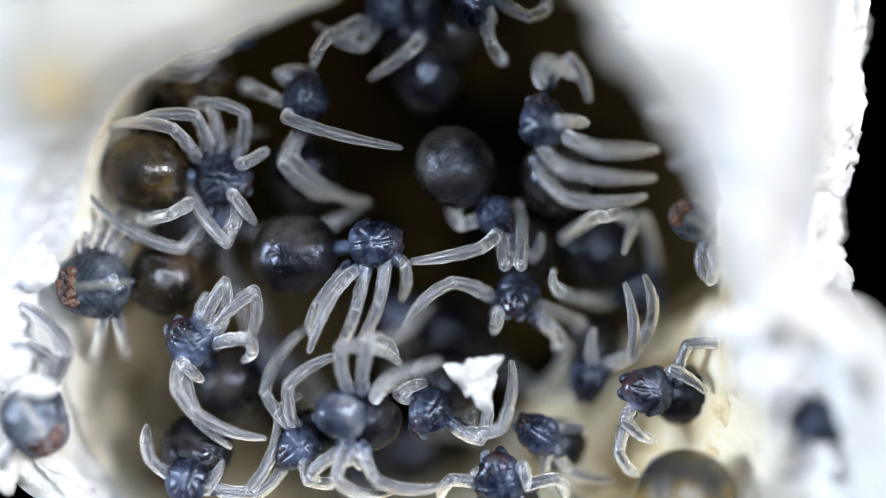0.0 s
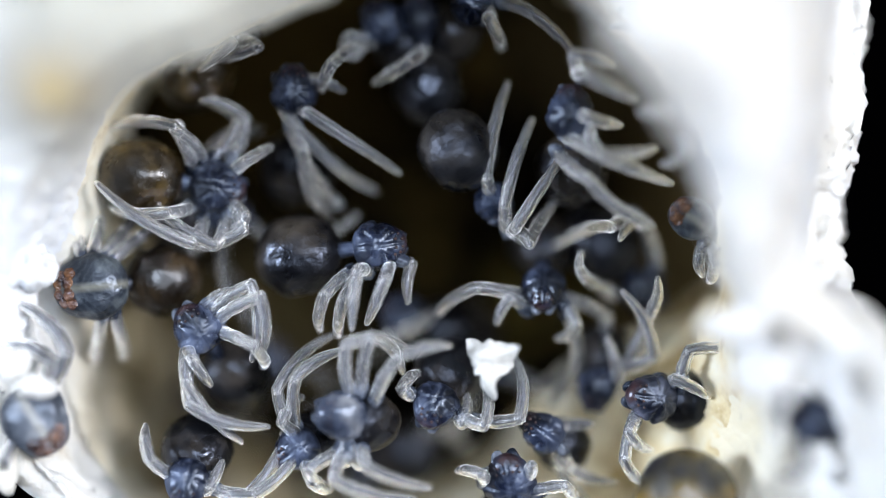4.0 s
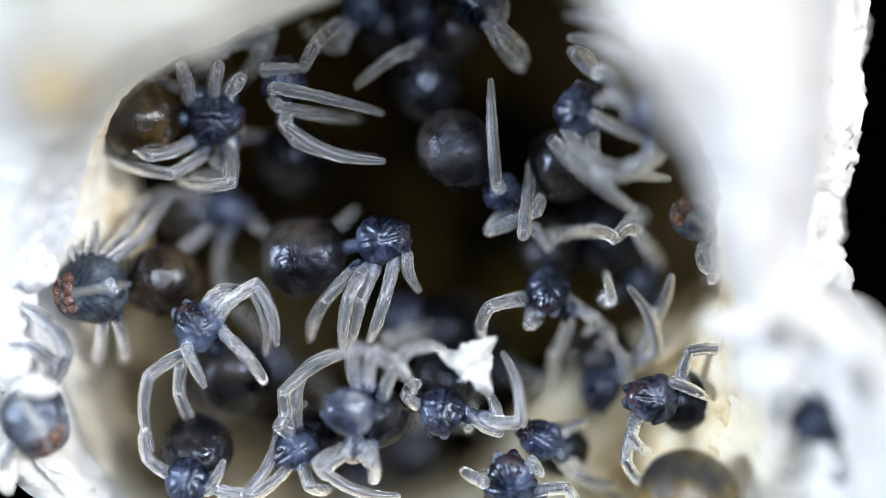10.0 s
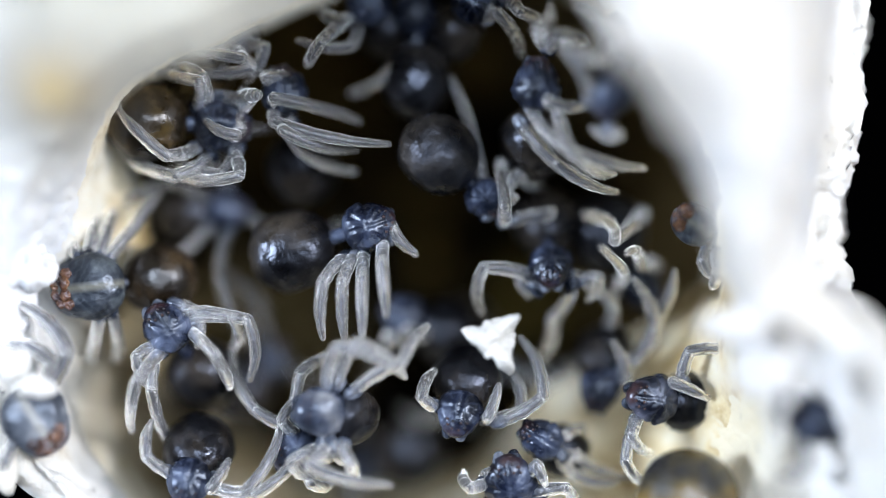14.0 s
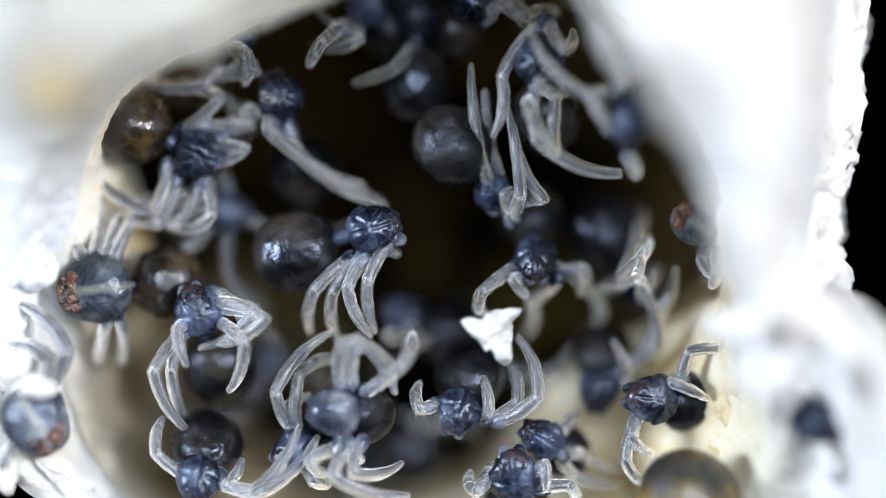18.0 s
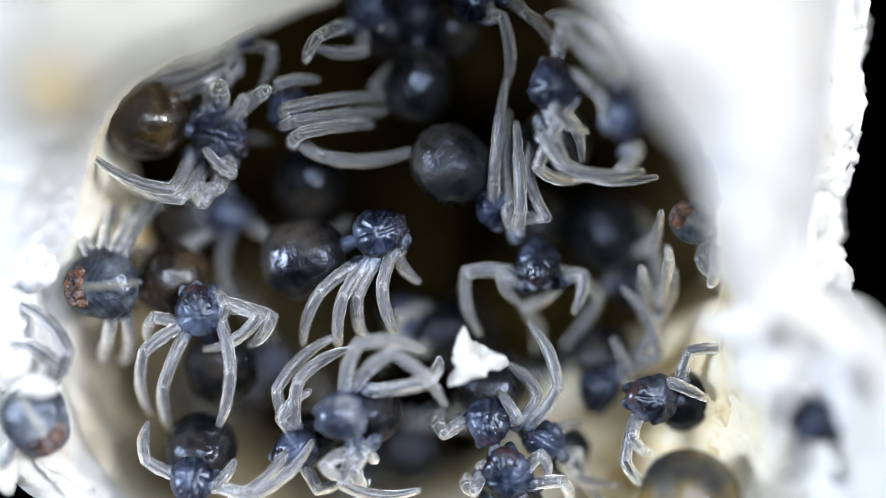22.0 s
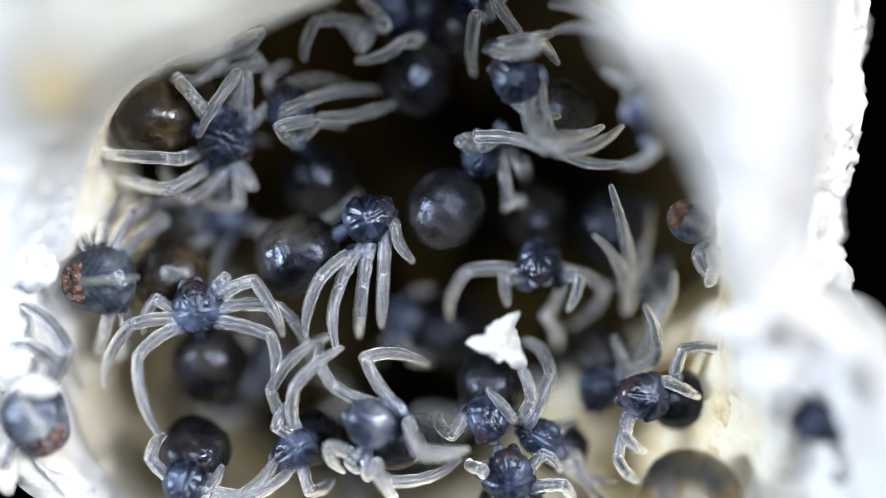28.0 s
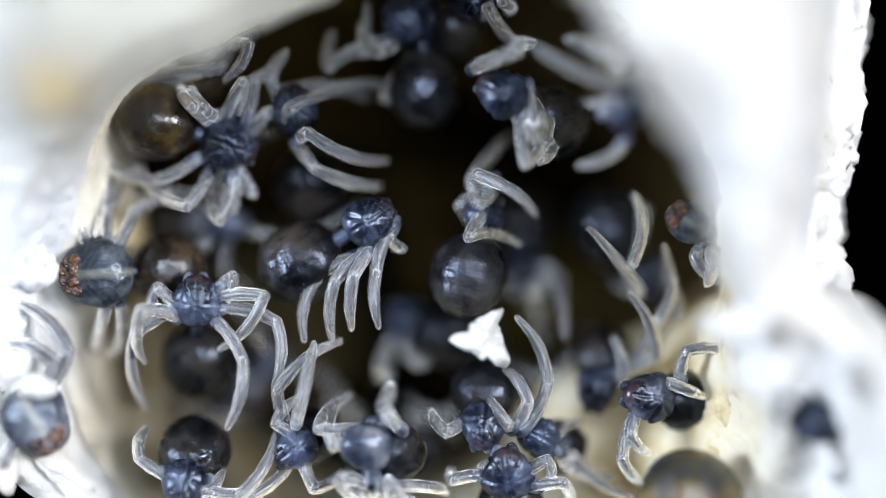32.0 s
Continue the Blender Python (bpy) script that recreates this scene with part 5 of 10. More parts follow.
limb(s, "leg", (-0.064, -0.184, -0.014), (0.569, 0.563), [(0, -1.7, -0.377, 0.173, -1.783, -0.863, -0.104), (1, -1.605, -0.466, 0.07, -1.685, -0.866, -0.323), (2, -1.647, -0.351, 0.305, -1.799, -0.961, 0.305), (3, -1.62, -0.401, 0.39, -1.749, -0.936, 0.263), (6, -1.695, -0.401, 0.424, -1.472, -0.81, 0.109), (9, -1.697, -0.3, 0.352, -1.493, -0.833, 0.352), (11, -1.62, -0.401, 0.376, -1.487, -0.911, 0.177), (13, -1.746, -0.376, 0.416, -1.368, -0.758, 0.253), (14, -1.756, -0.636, 0.194, -1.739, -1.173, 0.019), (17, -1.553, -0.503, 0.404, -1.806, -0.811, -0.001), (18, -1.593, -0.634, 0.439, -2.027, -0.861, 0.148), (19, -1.568, -0.502, 0.416, -1.98, -0.835, 0.209), (20, -1.573, -0.502, 0.429, -2.02, -0.858, 0.429), (21, -1.47, -0.654, 0.07, -1.71, -1.019, -0.294), (22, -1.529, -0.614, 0.369, -1.742, -0.863, -0.096), (23, -1.553, -0.503, 0.405, -1.679, -0.873, -0.006), (24, -1.638, -0.502, 0.495, -1.547, -0.972, 0.196), (25, -1.495, -0.58, 0.261, -1.372, -1.066, 0.002), (28, -1.471, -0.531, 0.07, -1.211, -0.991, -0.124), (29, -1.485, -0.59, 0.278, -1.402, -1.106, 0.065), (30, -1.447, -0.555, 0.07, -1.146, -0.916, -0.24), (31, -1.453, -0.591, 0.07, -1.136, -0.911, -0.266), (32, -1.496, -0.657, 0.19, -1.522, -1.318, 0.19)])
limb(s, "palp", (-0.096, 0.168, -0.005), (0.277, 0.313), [(0, -2.307, -1.062, 0.339, -2.187, -1.177, 0.076), (1, -2.383, -1.037, 0.323, -2.159, -1.191, 0.173), (2, -2.333, -1.011, 0.314, -2.104, -1.24, 0.314), (3, -2.216, -0.986, 0.317, -2.083, -1.217, 0.153), (6, -2.358, -1.011, 0.316, -2.158, -1.216, 0.192), (7, -2.333, -1.011, 0.318, -2.158, -1.242, 0.199), (8, -2.307, -0.986, 0.329, -2.104, -1.24, 0.329), (9, -2.307, -0.96, 0.337, -2.146, -1.216, 0.253), (10, -2.286, -0.95, 0.336, -2.157, -1.216, 0.232), (11, -2.266, -0.96, 0.334, -2.148, -1.216, 0.198), (12, -2.398, -0.971, 0.324, -2.266, -1.26, 0.324), (13, -2.501, -0.91, 0.289, -2.372, -1.176, 0.186), (14, -2.762, -0.971, 0.249, -2.654, -1.243, 0.136), (17, -2.537, -0.631, 0.265, -2.56, -0.862, 0.052), (18, -2.398, -0.727, 0.338, -2.312, -1.036, 0.338), (19, -2.47, -0.681, 0.314, -2.422, -0.972, 0.207), (20, -2.466, -0.59, 0.272, -2.451, -0.861, 0.114), (21, -2.59, -0.631, 0.215, -2.569, -0.912, 0.077), (22, -2.603, -0.618, 0.07, -2.663, -0.843, -0.143), (23, -2.541, -0.504, 0.167, -2.42, -0.699, -0.043), (24, -2.608, -0.578, 0.07, -2.524, -0.817, -0.113), (25, -2.596, -0.536, 0.07, -2.686, -0.802, -0.075), (28, -2.588, -0.455, 0.07, -2.7, -0.735, -0.021), (29, -2.552, -0.448, 0.07, -2.662, -0.685, -0.109), (30, -2.556, -0.377, 0.148, -2.623, -0.633, -0.023), (31, -2.541, -0.395, 0.07, -2.549, -0.659, -0.1), (32, -2.578, -0.352, 0.07, -2.624, -0.643, -0.039)])
limb(s, "leg", (-0.089, 0.175, -0.007), (0.442, 0.761), [(0, -2.395, -1.264, 0.429, -1.931, -1.778, 0.114), (1, -2.41, -1.317, 0.27, -1.962, -1.808, -0.1), (2, -2.364, -1.319, 0.123, -1.821, -1.734, -0.21), (3, -2.306, -1.214, 0.356, -1.855, -1.768, 0.092), (6, -2.332, -1.24, 0.337, -1.832, -1.704, 0.001), (7, -2.359, -1.266, 0.296, -1.821, -1.729, 0.022), (8, -2.265, -1.327, 0.07, -1.815, -1.713, -0.406), (9, -2.333, -1.266, 0.294, -1.849, -1.706, -0.093), (10, -2.382, -1.312, 0.07, -2.015, -1.789, -0.398), (11, -2.335, -1.292, 0.231, -1.991, -1.786, -0.237), (12, -2.444, -1.24, 0.327, -2.142, -1.872, 0.022), (13, -2.511, -1.266, 0.29, -2.259, -1.85, -0.134), (14, -2.625, -1.282, 0.229, -2.454, -1.788, -0.319), (17, -2.619, -1.014, 0.096, -2.44, -1.594, -0.37), (18, -2.449, -1.105, 0.165, -2.307, -1.61, -0.393), (19, -2.603, -1.012, 0.269, -2.181, -1.698, 0.269), (20, -2.648, -0.925, 0.314, -2.528, -1.448, -0.231), (21, -2.688, -0.859, 0.323, -2.424, -1.662, 0.323), (22, -2.693, -0.926, 0.188, -2.643, -1.496, -0.324), (23, -2.61, -0.807, 0.39, -2.269, -1.594, 0.39), (24, -2.738, -0.84, 0.187, -2.757, -1.384, -0.355), (25, -2.767, -0.732, 0.253, -2.604, -1.546, 0.253), (28, -2.81, -0.682, 0.18, -3.067, -1.249, -0.278), (29, -2.806, -0.616, 0.149, -3.149, -1.147, -0.297), (30, -2.767, -0.58, 0.258, -3.178, -1.018, -0.231), (31, -2.786, -0.786, 0.07, -2.656, -1.59, 0.07), (32, -2.779, -0.77, 0.07, -2.694, -1.429, -0.311)])
limb(s, "leg", (-0.159, 0.17, 0.011), (0.541, 0.715), [(0, -2.228, -1.467, 0.418, -1.625, -1.702, 0.121), (1, -2.121, -1.472, 0.07, -1.583, -1.676, -0.349), (2, -2.231, -1.418, 0.298, -1.52, -1.545, 0.298), (3, -2.305, -1.366, 0.385, -1.493, -1.579, 0.385), (6, -2.21, -1.472, 0.158, -1.562, -1.67, -0.063), (7, -2.206, -1.418, 0.314, -1.575, -1.651, 0.079), (8, -2.455, -1.263, 0.461, -2.064, -1.323, -0.125), (9, -2.581, -1.06, 0.49, -2.115, -1.561, 0.285), (10, -2.646, -1.148, 0.378, -2.63, -1.799, 0.07), (11, -2.651, -1.163, 0.37, -2.721, -1.829, 0.103), (12, -2.619, -1.193, 0.411, -2.704, -1.651, -0.143), (13, -2.687, -1.214, 0.361, -2.78, -1.733, -0.137), (14, -2.754, -1.192, 0.483, -2.814, -1.649, -0.074), (17, -2.65, -1.01, 0.391, -2.644, -1.676, 0.117), (18, -2.6, -1.102, 0.369, -2.295, -1.648, 0.019), (19, -2.364, -1.317, 0.07, -1.641, -1.652, 0.07), (20, -2.599, -1.102, 0.403, -2.273, -1.646, 0.073), (21, -2.408, -1.298, 0.07, -2.082, -1.738, -0.39), (22, -2.529, -1.25, 0.07, -2.423, -1.679, -0.498), (23, -2.39, -1.269, 0.07, -1.943, -1.584, -0.386), (24, -2.617, -1.184, 0.07, -2.516, -1.612, -0.499), (25, -2.591, -1.216, 0.192, -2.335, -1.675, -0.296), (28, -2.738, -0.96, 0.355, -2.56, -1.671, 0.355), (29, -2.761, -1.017, 0.269, -2.729, -1.605, -0.147), (30, -2.766, -0.91, 0.284, -2.562, -1.647, 0.284), (31, -2.708, -0.614, 0.482, -2.795, -1.022, -0.107), (32, -2.708, -0.553, 0.495, -2.701, -1.016, -0.055)])
limb(s, "leg", (-0.171, -0.156, 0.015), (0.525, 0.599), [(0, -1.744, -0.806, 0.494, -1.798, -1.001, -0.073), (9, -1.745, -1.009, 0.46, -1.629, -1.221, -0.089), (19, -1.745, -0.908, 0.473, -1.982, -1.32, 0.097), (20, -1.717, -1.144, 0.07, -2.152, -1.25, -0.341), (21, -1.798, -1.062, 0.358, -2.109, -1.523, 0.12), (24, -2.316, -1.063, 0.07, -2.165, -1.624, -0.082), (28, -1.548, -0.784, 0.174, -1.553, -1.323, -0.096), (30, -1.771, -0.908, 0.426, -1.822, -1.517, 0.426), (32, -1.799, -1.011, 0.319, -1.951, -1.672, 0.319)])

s = spiderling("striped blue-grey spiderling with red-brown eyes beside white silk", [(0, -3.156, -0.326, 0.05, -175.4), (3, -3.156, -0.342, 0.05, -174.5), (6, -3.233, -0.342, 0.05, -174.6), (9, -3.171, -0.362, 0.05, -170.8), (11, -3.197, -0.377, 0.05, -172.4), (13, -3.207, -0.342, 0.05, -173.8), (17, -3.207, -0.352, 0.05, -173.8), (19, -3.09, -0.377, 0.05, -173), (21, -3.09, -0.342, 0.05, -174.5), (23, -3.08, -0.326, 0.05, -175.4), (25, -3.105, -0.301, 0.05, -175.4), (28, -3.105, -0.286, 0.05, -175.9), (30, -3.131, -0.25, 0.05, -176.4), (32, -3.131, -0.224, 0.05, -176.8)], 0.673, (-0.644, 0, -0.35), 0.337, UMBER, 0, STRIPED)
limb(s, "leg", (0.057, -0.26, -0.03), (0.312, 0.437), [(0, -3.263, 0.081, -0.084, -3.386, 0.262, -0.554), (13, -3.339, 0.005, -0.053, -3.46, 0.21, -0.507), (28, -3.237, 0.056, -0.051, -3.408, 0.261, -0.484)])
limb(s, "leg", (-0.021, -0.279, -0.03), (0.328, 0.437), [(0, -3.089, 0.184, -0.181, -3.16, 0.314, -0.686), (13, -3.187, 0.107, -0.084, -3.255, 0.365, -0.511), (28, -3.067, 0.252, -0.28, -2.897, 0.57, -0.545)])
limb(s, "leg", (-0.121, -0.246, -0.03), (0.390, 0.447), [(0, -2.959, 0.184, -0.133, -2.925, 0.365, -0.625), (9, -2.866, 0.103, -0.28, -2.585, 0.441, -0.43), (13, -3.039, 0.21, -0.219, -3.007, 0.365, -0.723), (28, -2.905, 0.159, -0.055, -2.795, 0.314, -0.539), (32, -3.036, 0.312, -0.149, -2.996, 0.672, -0.446)])
limb(s, "leg", (-0.195, -0.214, -0.03), (0.414, 0.568), [(0, -2.779, 0.16, -0.28, -2.599, 0.289, -0.864), (9, -2.78, 0.056, -0.133, -2.508, 0.441, -0.423), (19, -2.83, 0.107, -0.084, -2.641, 0.416, -0.564), (23, -2.779, 0.159, -0.113, -2.54, 0.391, -0.619), (28, -2.684, 0.157, -0.28, -2.522, 0.263, -0.878), (32, -2.831, 0.261, -0.116, -2.324, 0.517, -0.266)])
limb(s, "leg", (-0.08, 0.263, -0.03), (0.312, 0.437), [(0, -3.115, -0.813, -0.194, -3.184, -1.024, -0.66)])
limb(s, "leg", (-0.184, 0.245, -0.03), (0.312, 0.437), [(0, -2.908, -0.762, -0.145, -2.874, -0.971, -0.612), (32, -2.91, -0.686, -0.175, -3.026, -0.971, -0.56)])

s = spiderling("pale milky-blue spiderling with cream translucent legs, among others", [(0, -0.908, -1.492, 0.4, 168.7), (3, -0.934, -1.508, 0.4, 168.7), (6, -0.858, -1.467, 0.4, 166), (7, -0.873, -1.492, 0.4, 166.9), (8, -0.842, -1.467, 0.4, 164.1), (9, -0.822, -1.441, 0.4, 163.2), (10, -0.837, -1.462, 0.4, 168.2), (11, -0.985, -1.492, 0.4, 168.7), (12, -1.041, -1.436, 0.4, 168.3), (13, -0.985, -1.492, 0.4, 168.7), (14, -1.107, -1.462, 0.4, 172.6), (17, -0.934, -1.492, 0.4, 174.3), (18, -0.969, -1.462, 0.4, 175.6), (19, -0.934, -1.492, 0.4, 173.7), (20, -0.995, -1.482, 0.4, 176), (21, -0.908, -1.543, 0.4, 186.3), (22, -0.903, -1.502, 0.4, 184.8), (23, -0.513, -1.558, 0.4, 198.8), (24, -0.706, -1.752, 0.4, 228.8), (25, -0.742, -1.782, 0.4, 233.9), (28, -0.65, -1.569, 0.4, 145.2), (29, -0.883, -1.706, 0.4, 218.5), (30, -0.772, -1.772, 0.4, 206.6), (31, -0.747, -1.726, 0.4, 196.8), (32, -0.681, -1.772, 0.4, 167.5)], 0.497, (-0.322, 0, -0.149), 0.286, ABDOMEN, 20, PALE)
limb(s, "palp", (-0.061, 0.275, -0.01), (0.12, 0.2), [(0, -0.944, -1.883, 0.398, -0.808, -1.902, 0.253)])
limb(s, "palp", (-0.132, 0.26, 0.016), (0.125, 0.2), [(0, -0.782, -1.883, 0.395, -0.733, -1.954, 0.213)])
limb(s, "leg", (-0.047, 0.33, -0.015), (0.3, 0.38), [(0, -1.174, -2.004, 0.37, -1.015, -2.147, 0.054), (32, -0.932, -2.072, 0.572, -0.732, -2.232, 0.289)])
limb(s, "leg", (-0.118, 0.315, 0.011), (0.339, 0.725), [(0, -0.957, -2.072, 0.571, -0.479, -2.198, 0.041), (1, -0.957, -2.045, 0.608, -0.274, -2.218, 0.439), (3, -0.982, -2.071, 0.59, -0.249, -2.213, 0.59), (6, -1.06, -2.024, 0.458, -0.427, -2.285, 0.218), (7, -1.136, -1.82, 0.52, -0.683, -2.212, 0.106), (9, -1.074, -1.895, 0.53, -0.683, -2.289, 0.057), (10, -1.061, -1.995, 0.397, -0.417, -2.225, 0.156), (11, -1.135, -2.021, 0.551, -0.94, -2.243, -0.114), (12, -1.125, -2.038, 0.519, -0.344, -2.19, 0.519), (13, -1.125, -2.047, 0.531, -0.426, -2.138, 0.366), (14, -1.19, -1.944, 0.623, -0.455, -2.121, 0.623), (17, -1.007, -1.969, 0.625, -0.349, -2.251, 0.51), (18, -0.993, -2.037, 0.56, -0.325, -2.22, 0.347), (19, -0.982, -2.02, 0.604, -0.284, -2.126, 0.445), (20, -1.014, -2.078, 0.529, -0.505, -2.229, 0.035), (21, -1.061, -1.999, 0.37, -0.891, -2.274, -0.285), (22, -0.899, -2.116, 0.37, -0.235, -2.181, 0.091), (23, -0.122, -2.074, 0.495, 0.005, -1.551, 0.02), (24, -0.455, -2.075, 0.63, 0.168, -2.131, 0.263), (25, -0.284, -2.177, 0.437, 0.133, -1.633, 0.212), (28, -0.461, -2.091, 0.37, 0.133, -1.908, 0.002), (29, -0.547, -2.169, 0.535, -0.148, -2.006, -0.042), (30, -0.275, -2.227, 0.37, -0.113, -1.914, -0.255), (31, -0.455, -2.12, 0.669, -0.28, -1.872, 0.017), (32, -0.299, -2.127, 0.37, 0.031, -2.196, -0.273)])
limb(s, "leg", (-0.253, 0.26, 0.06), (0.304, 0.576), [(0, -0.604, -2.075, 0.435, -0.02, -2.136, 0.435), (3, -0.679, -1.969, 0.623, -0.122, -2.121, 0.623), (9, -0.653, -1.918, 0.629, -0.683, -2.085, 0.074), (13, -0.729, -1.918, 0.642, -0.734, -2.135, 0.103), (17, -0.731, -2.076, 0.41, -0.48, -1.833, -0.04), (19, -0.83, -1.97, 0.565, -0.325, -2.053, 0.304), (23, -0.283, -2.008, 0.37, -0.301, -2.092, -0.202), (28, -0.577, -2.019, 0.659, -0.428, -2.236, 0.142)])
limb(s, "leg", (-0.043, -0.214, -0.016), (0.52, 0.666), [(0, -0.92, -0.88, 0.68, -0.401, -1.012, 0.287), (1, -0.932, -0.83, 0.586, -0.351, -0.794, 0.269), (2, -0.931, -0.88, 0.667, -0.35, -0.793, 0.36), (3, -0.941, -0.905, 0.693, -0.386, -0.858, 0.333), (6, -0.681, -0.759, 0.37, -0.225, -0.965, -0.069), (7, -0.739, -0.777, 0.37, -0.097, -0.733, 0.205), (8, -0.731, -0.757, 0.428, -0.199, -0.861, 0.044), (9, -0.703, -0.829, 0.682, -0.183, -1.212, 0.521), (10, -0.789, -0.874, 0.72, -0.259, -1.237, 0.545), (11, -0.804, -0.855, 0.639, -0.183, -1.034, 0.489), (12, -0.769, -0.855, 0.671, -0.147, -1.123, 0.671), (13, -0.83, -0.83, 0.603, -0.071, -1.033, 0.603), (14, -0.945, -0.874, 0.714, -0.37, -1.126, 0.495), (17, -0.882, -0.781, 0.502, -0.234, -1.136, 0.502), (18, -0.9, -0.834, 0.682, -0.437, -1.063, 0.263), (19, -0.881, -0.805, 0.575, -0.402, -1.013, 0.163), (20, -1.012, -0.855, 0.676, -0.37, -0.776, 0.527), (21, -0.858, -0.81, 0.37, -0.235, -0.795, 0.144), (22, -0.77, -0.855, 0.639, -0.193, -0.904, 0.312), (23, -0.627, -0.931, 0.677, -0.046, -1.036, 0.372), (24, -0.712, -1.084, 0.37, -0.082, -1.242, 0.229), (25, -1.134, -1.26, 0.648, -0.823, -0.808, 0.28), (28, -0.986, -1.232, 0.37, -1.094, -0.812, -0.132), (29, -1.144, -1.098, 0.637, -0.616, -1.16, 0.242), (30, -1.183, -1.41, 0.722, -1.112, -0.832, 0.409), (31, -1.236, -1.458, 0.599, -1.129, -0.879, 0.299), (32, -1.118, -1.616, 0.37, -0.853, -1.335, -0.164)])
limb(s, "leg", (-0.132, -0.258, 0.016), (0.547, 0.676), [(0, -0.653, -0.804, 0.658, -0.418, -1.014, 0.059), (9, -0.475, -0.829, 0.712, -0.214, -1.267, 0.263), (10, -0.591, -0.899, 0.799, -0.26, -1.281, 0.345), (11, -0.678, -0.854, 0.711, -0.3, -1.165, 0.242), (12, -0.455, -0.846, 0.37, -0.102, -1.069, -0.164), (13, -0.803, -0.854, 0.735, -0.35, -1.264, 0.443), (14, -0.769, -0.834, 0.715, -0.345, -1.149, 0.29), (17, -0.494, -0.784, 0.37, -0.251, -1.12, -0.167), (18, -0.769, -0.808, 0.736, -0.437, -1.28, 0.377), (19, -0.729, -0.78, 0.647, -0.325, -1.165, 0.262), (20, -0.723, -0.854, 0.747, -0.325, -1.24, 0.356), (21, -0.425, -1.007, 0.659, -0.071, -1.518, 0.386), (22, -0.455, -0.921, 0.664, 0.01, -1.389, 0.515), (23, -0.425, -0.829, 0.69, 0.005, -1.512, 0.69), (24, -0.548, -1.015, 0.45, 0.056, -1.171, 0.189), (25, -0.932, -1.008, 0.54, -0.234, -0.791, 0.54), (28, -0.701, -0.978, 0.37, -0.148, -1.041, -0.012), (29, -1.3, -1.654, 0.704, -1.085, -1.421, 0.114), (30, -1.16, -1.16, 0.576, -0.877, -1.015, -0.016), (31, -1.243, -1.46, 0.37, -0.861, -0.973, 0.11), (32, -0.984, -1.77, 0.478, -0.939, -1.373, -0.06)])
limb(s, "leg", (-0.263, -0.208, 0.064), (0.565, 0.453), [(0, -0.474, -1.166, 0.894, -0.01, -0.989, 0.894), (1, -0.616, -1.055, 0.857, -0.197, -0.788, 0.857), (2, -0.586, -1.005, 0.819, -0.096, -0.792, 0.819), (3, -0.475, -1.055, 0.826, 0.02, -0.944, 0.826), (6, -0.326, -0.811, 0.37, -0.01, -0.82, 0.046), (7, -0.399, -0.905, 0.68, -0.03, -0.766, 0.46), (8, -0.35, -0.807, 0.414, -0.031, -0.912, 0.11), (9, -0.324, -0.855, 0.639, 0.031, -0.843, 0.357), (10, -0.323, -0.9, 0.698, 0.01, -0.903, 0.392), (11, -0.375, -0.907, 0.565, 0.041, -0.766, 0.455), (12, -0.334, -0.891, 0.37, 0.142, -0.701, 0.37), (13, -0.314, -0.913, 0.37, 0.071, -0.681, 0.32), (14, -0.369, -1.013, 0.584, -0.148, -0.701, 0.346), (17, -0.263, -0.899, 0.37, -0.087, -0.761, -0.023), (18, -0.343, -1.011, 0.737, -0.279, -0.767, 0.364), (19, -0.424, -1.005, 0.792, -0.249, -0.883, 0.394), (20, -0.369, -0.966, 0.68, -0.417, -0.839, 0.249), (21, -0.248, -1.058, 0.662, -0.148, -0.808, 0.3), (22, -0.147, -1.19, 0.606, -0.036, -0.992, 0.216), (23, -0.071, -1.257, 0.874, 0.056, -1.111, 0.466), (24, -0.181, -1.664, 0.37, -0.056, -1.578, -0.055), (25, -0.223, -1.313, 0.521, 0.005, -1.115, 0.186), (32, -0.525, -1.408, 0.871, -0.477, -1.213, 0.468)])

s = spiderling("dark spiderling that carries a white shell flake on its legs", [(0, -0.122, -1.472, 0.15, -121.6), (1, -0.148, -1.446, 0.15, -119.1), (2, -0.097, -1.421, 0.15, -114.2), (3, -0.081, -1.421, 0.15, -112.5), (6, -0.02, -1.395, 0.15, -113.5), (7, 0.031, -1.431, 0.15, -107.5), (8, 0.02, -1.411, 0.15, -106.3), (9, 0.031, -1.395, 0.15, -102.2), (10, -0.015, -1.467, 0.15, -100.7), (11, 0.031, -1.421, 0.15, -106.3), (12, 0.097, -1.467, 0.15, -104), (13, 0.143, -1.421, 0.15, -104.5), (14, 0.143, -1.487, 0.15, -103.6), (17, 0.107, -1.446, 0.15, -109.3), (18, 0.143, -1.467, 0.15, -106.7), (19, 0.183, -1.548, 0.15, -100.8), (20, 0.143, -1.487, 0.15, -102.8), (21, 0.311, -1.548, 0.15, -102.3), (22, 0.412, -1.563, 0.15, -94.2), (23, 0.387, -1.548, 0.15, -100.3), (24, 0.367, -1.609, 0.15, -94.2), (25, 0.362, -1.599, 0.15, -87.1), (28, 0.412, -1.523, 0.15, -95.7), (29, 0.412, -1.609, 0.15, -93.9), (30, 0.412, -1.574, 0.15, -85.8), (31, 0.367, -1.609, 0.15, -91.8), (32, 0.362, -1.599, 0.15, -95.3)], 0.536, (-0.41, 0, -0.14), 0.316, ABDOMEN, 25, CARAPACE)
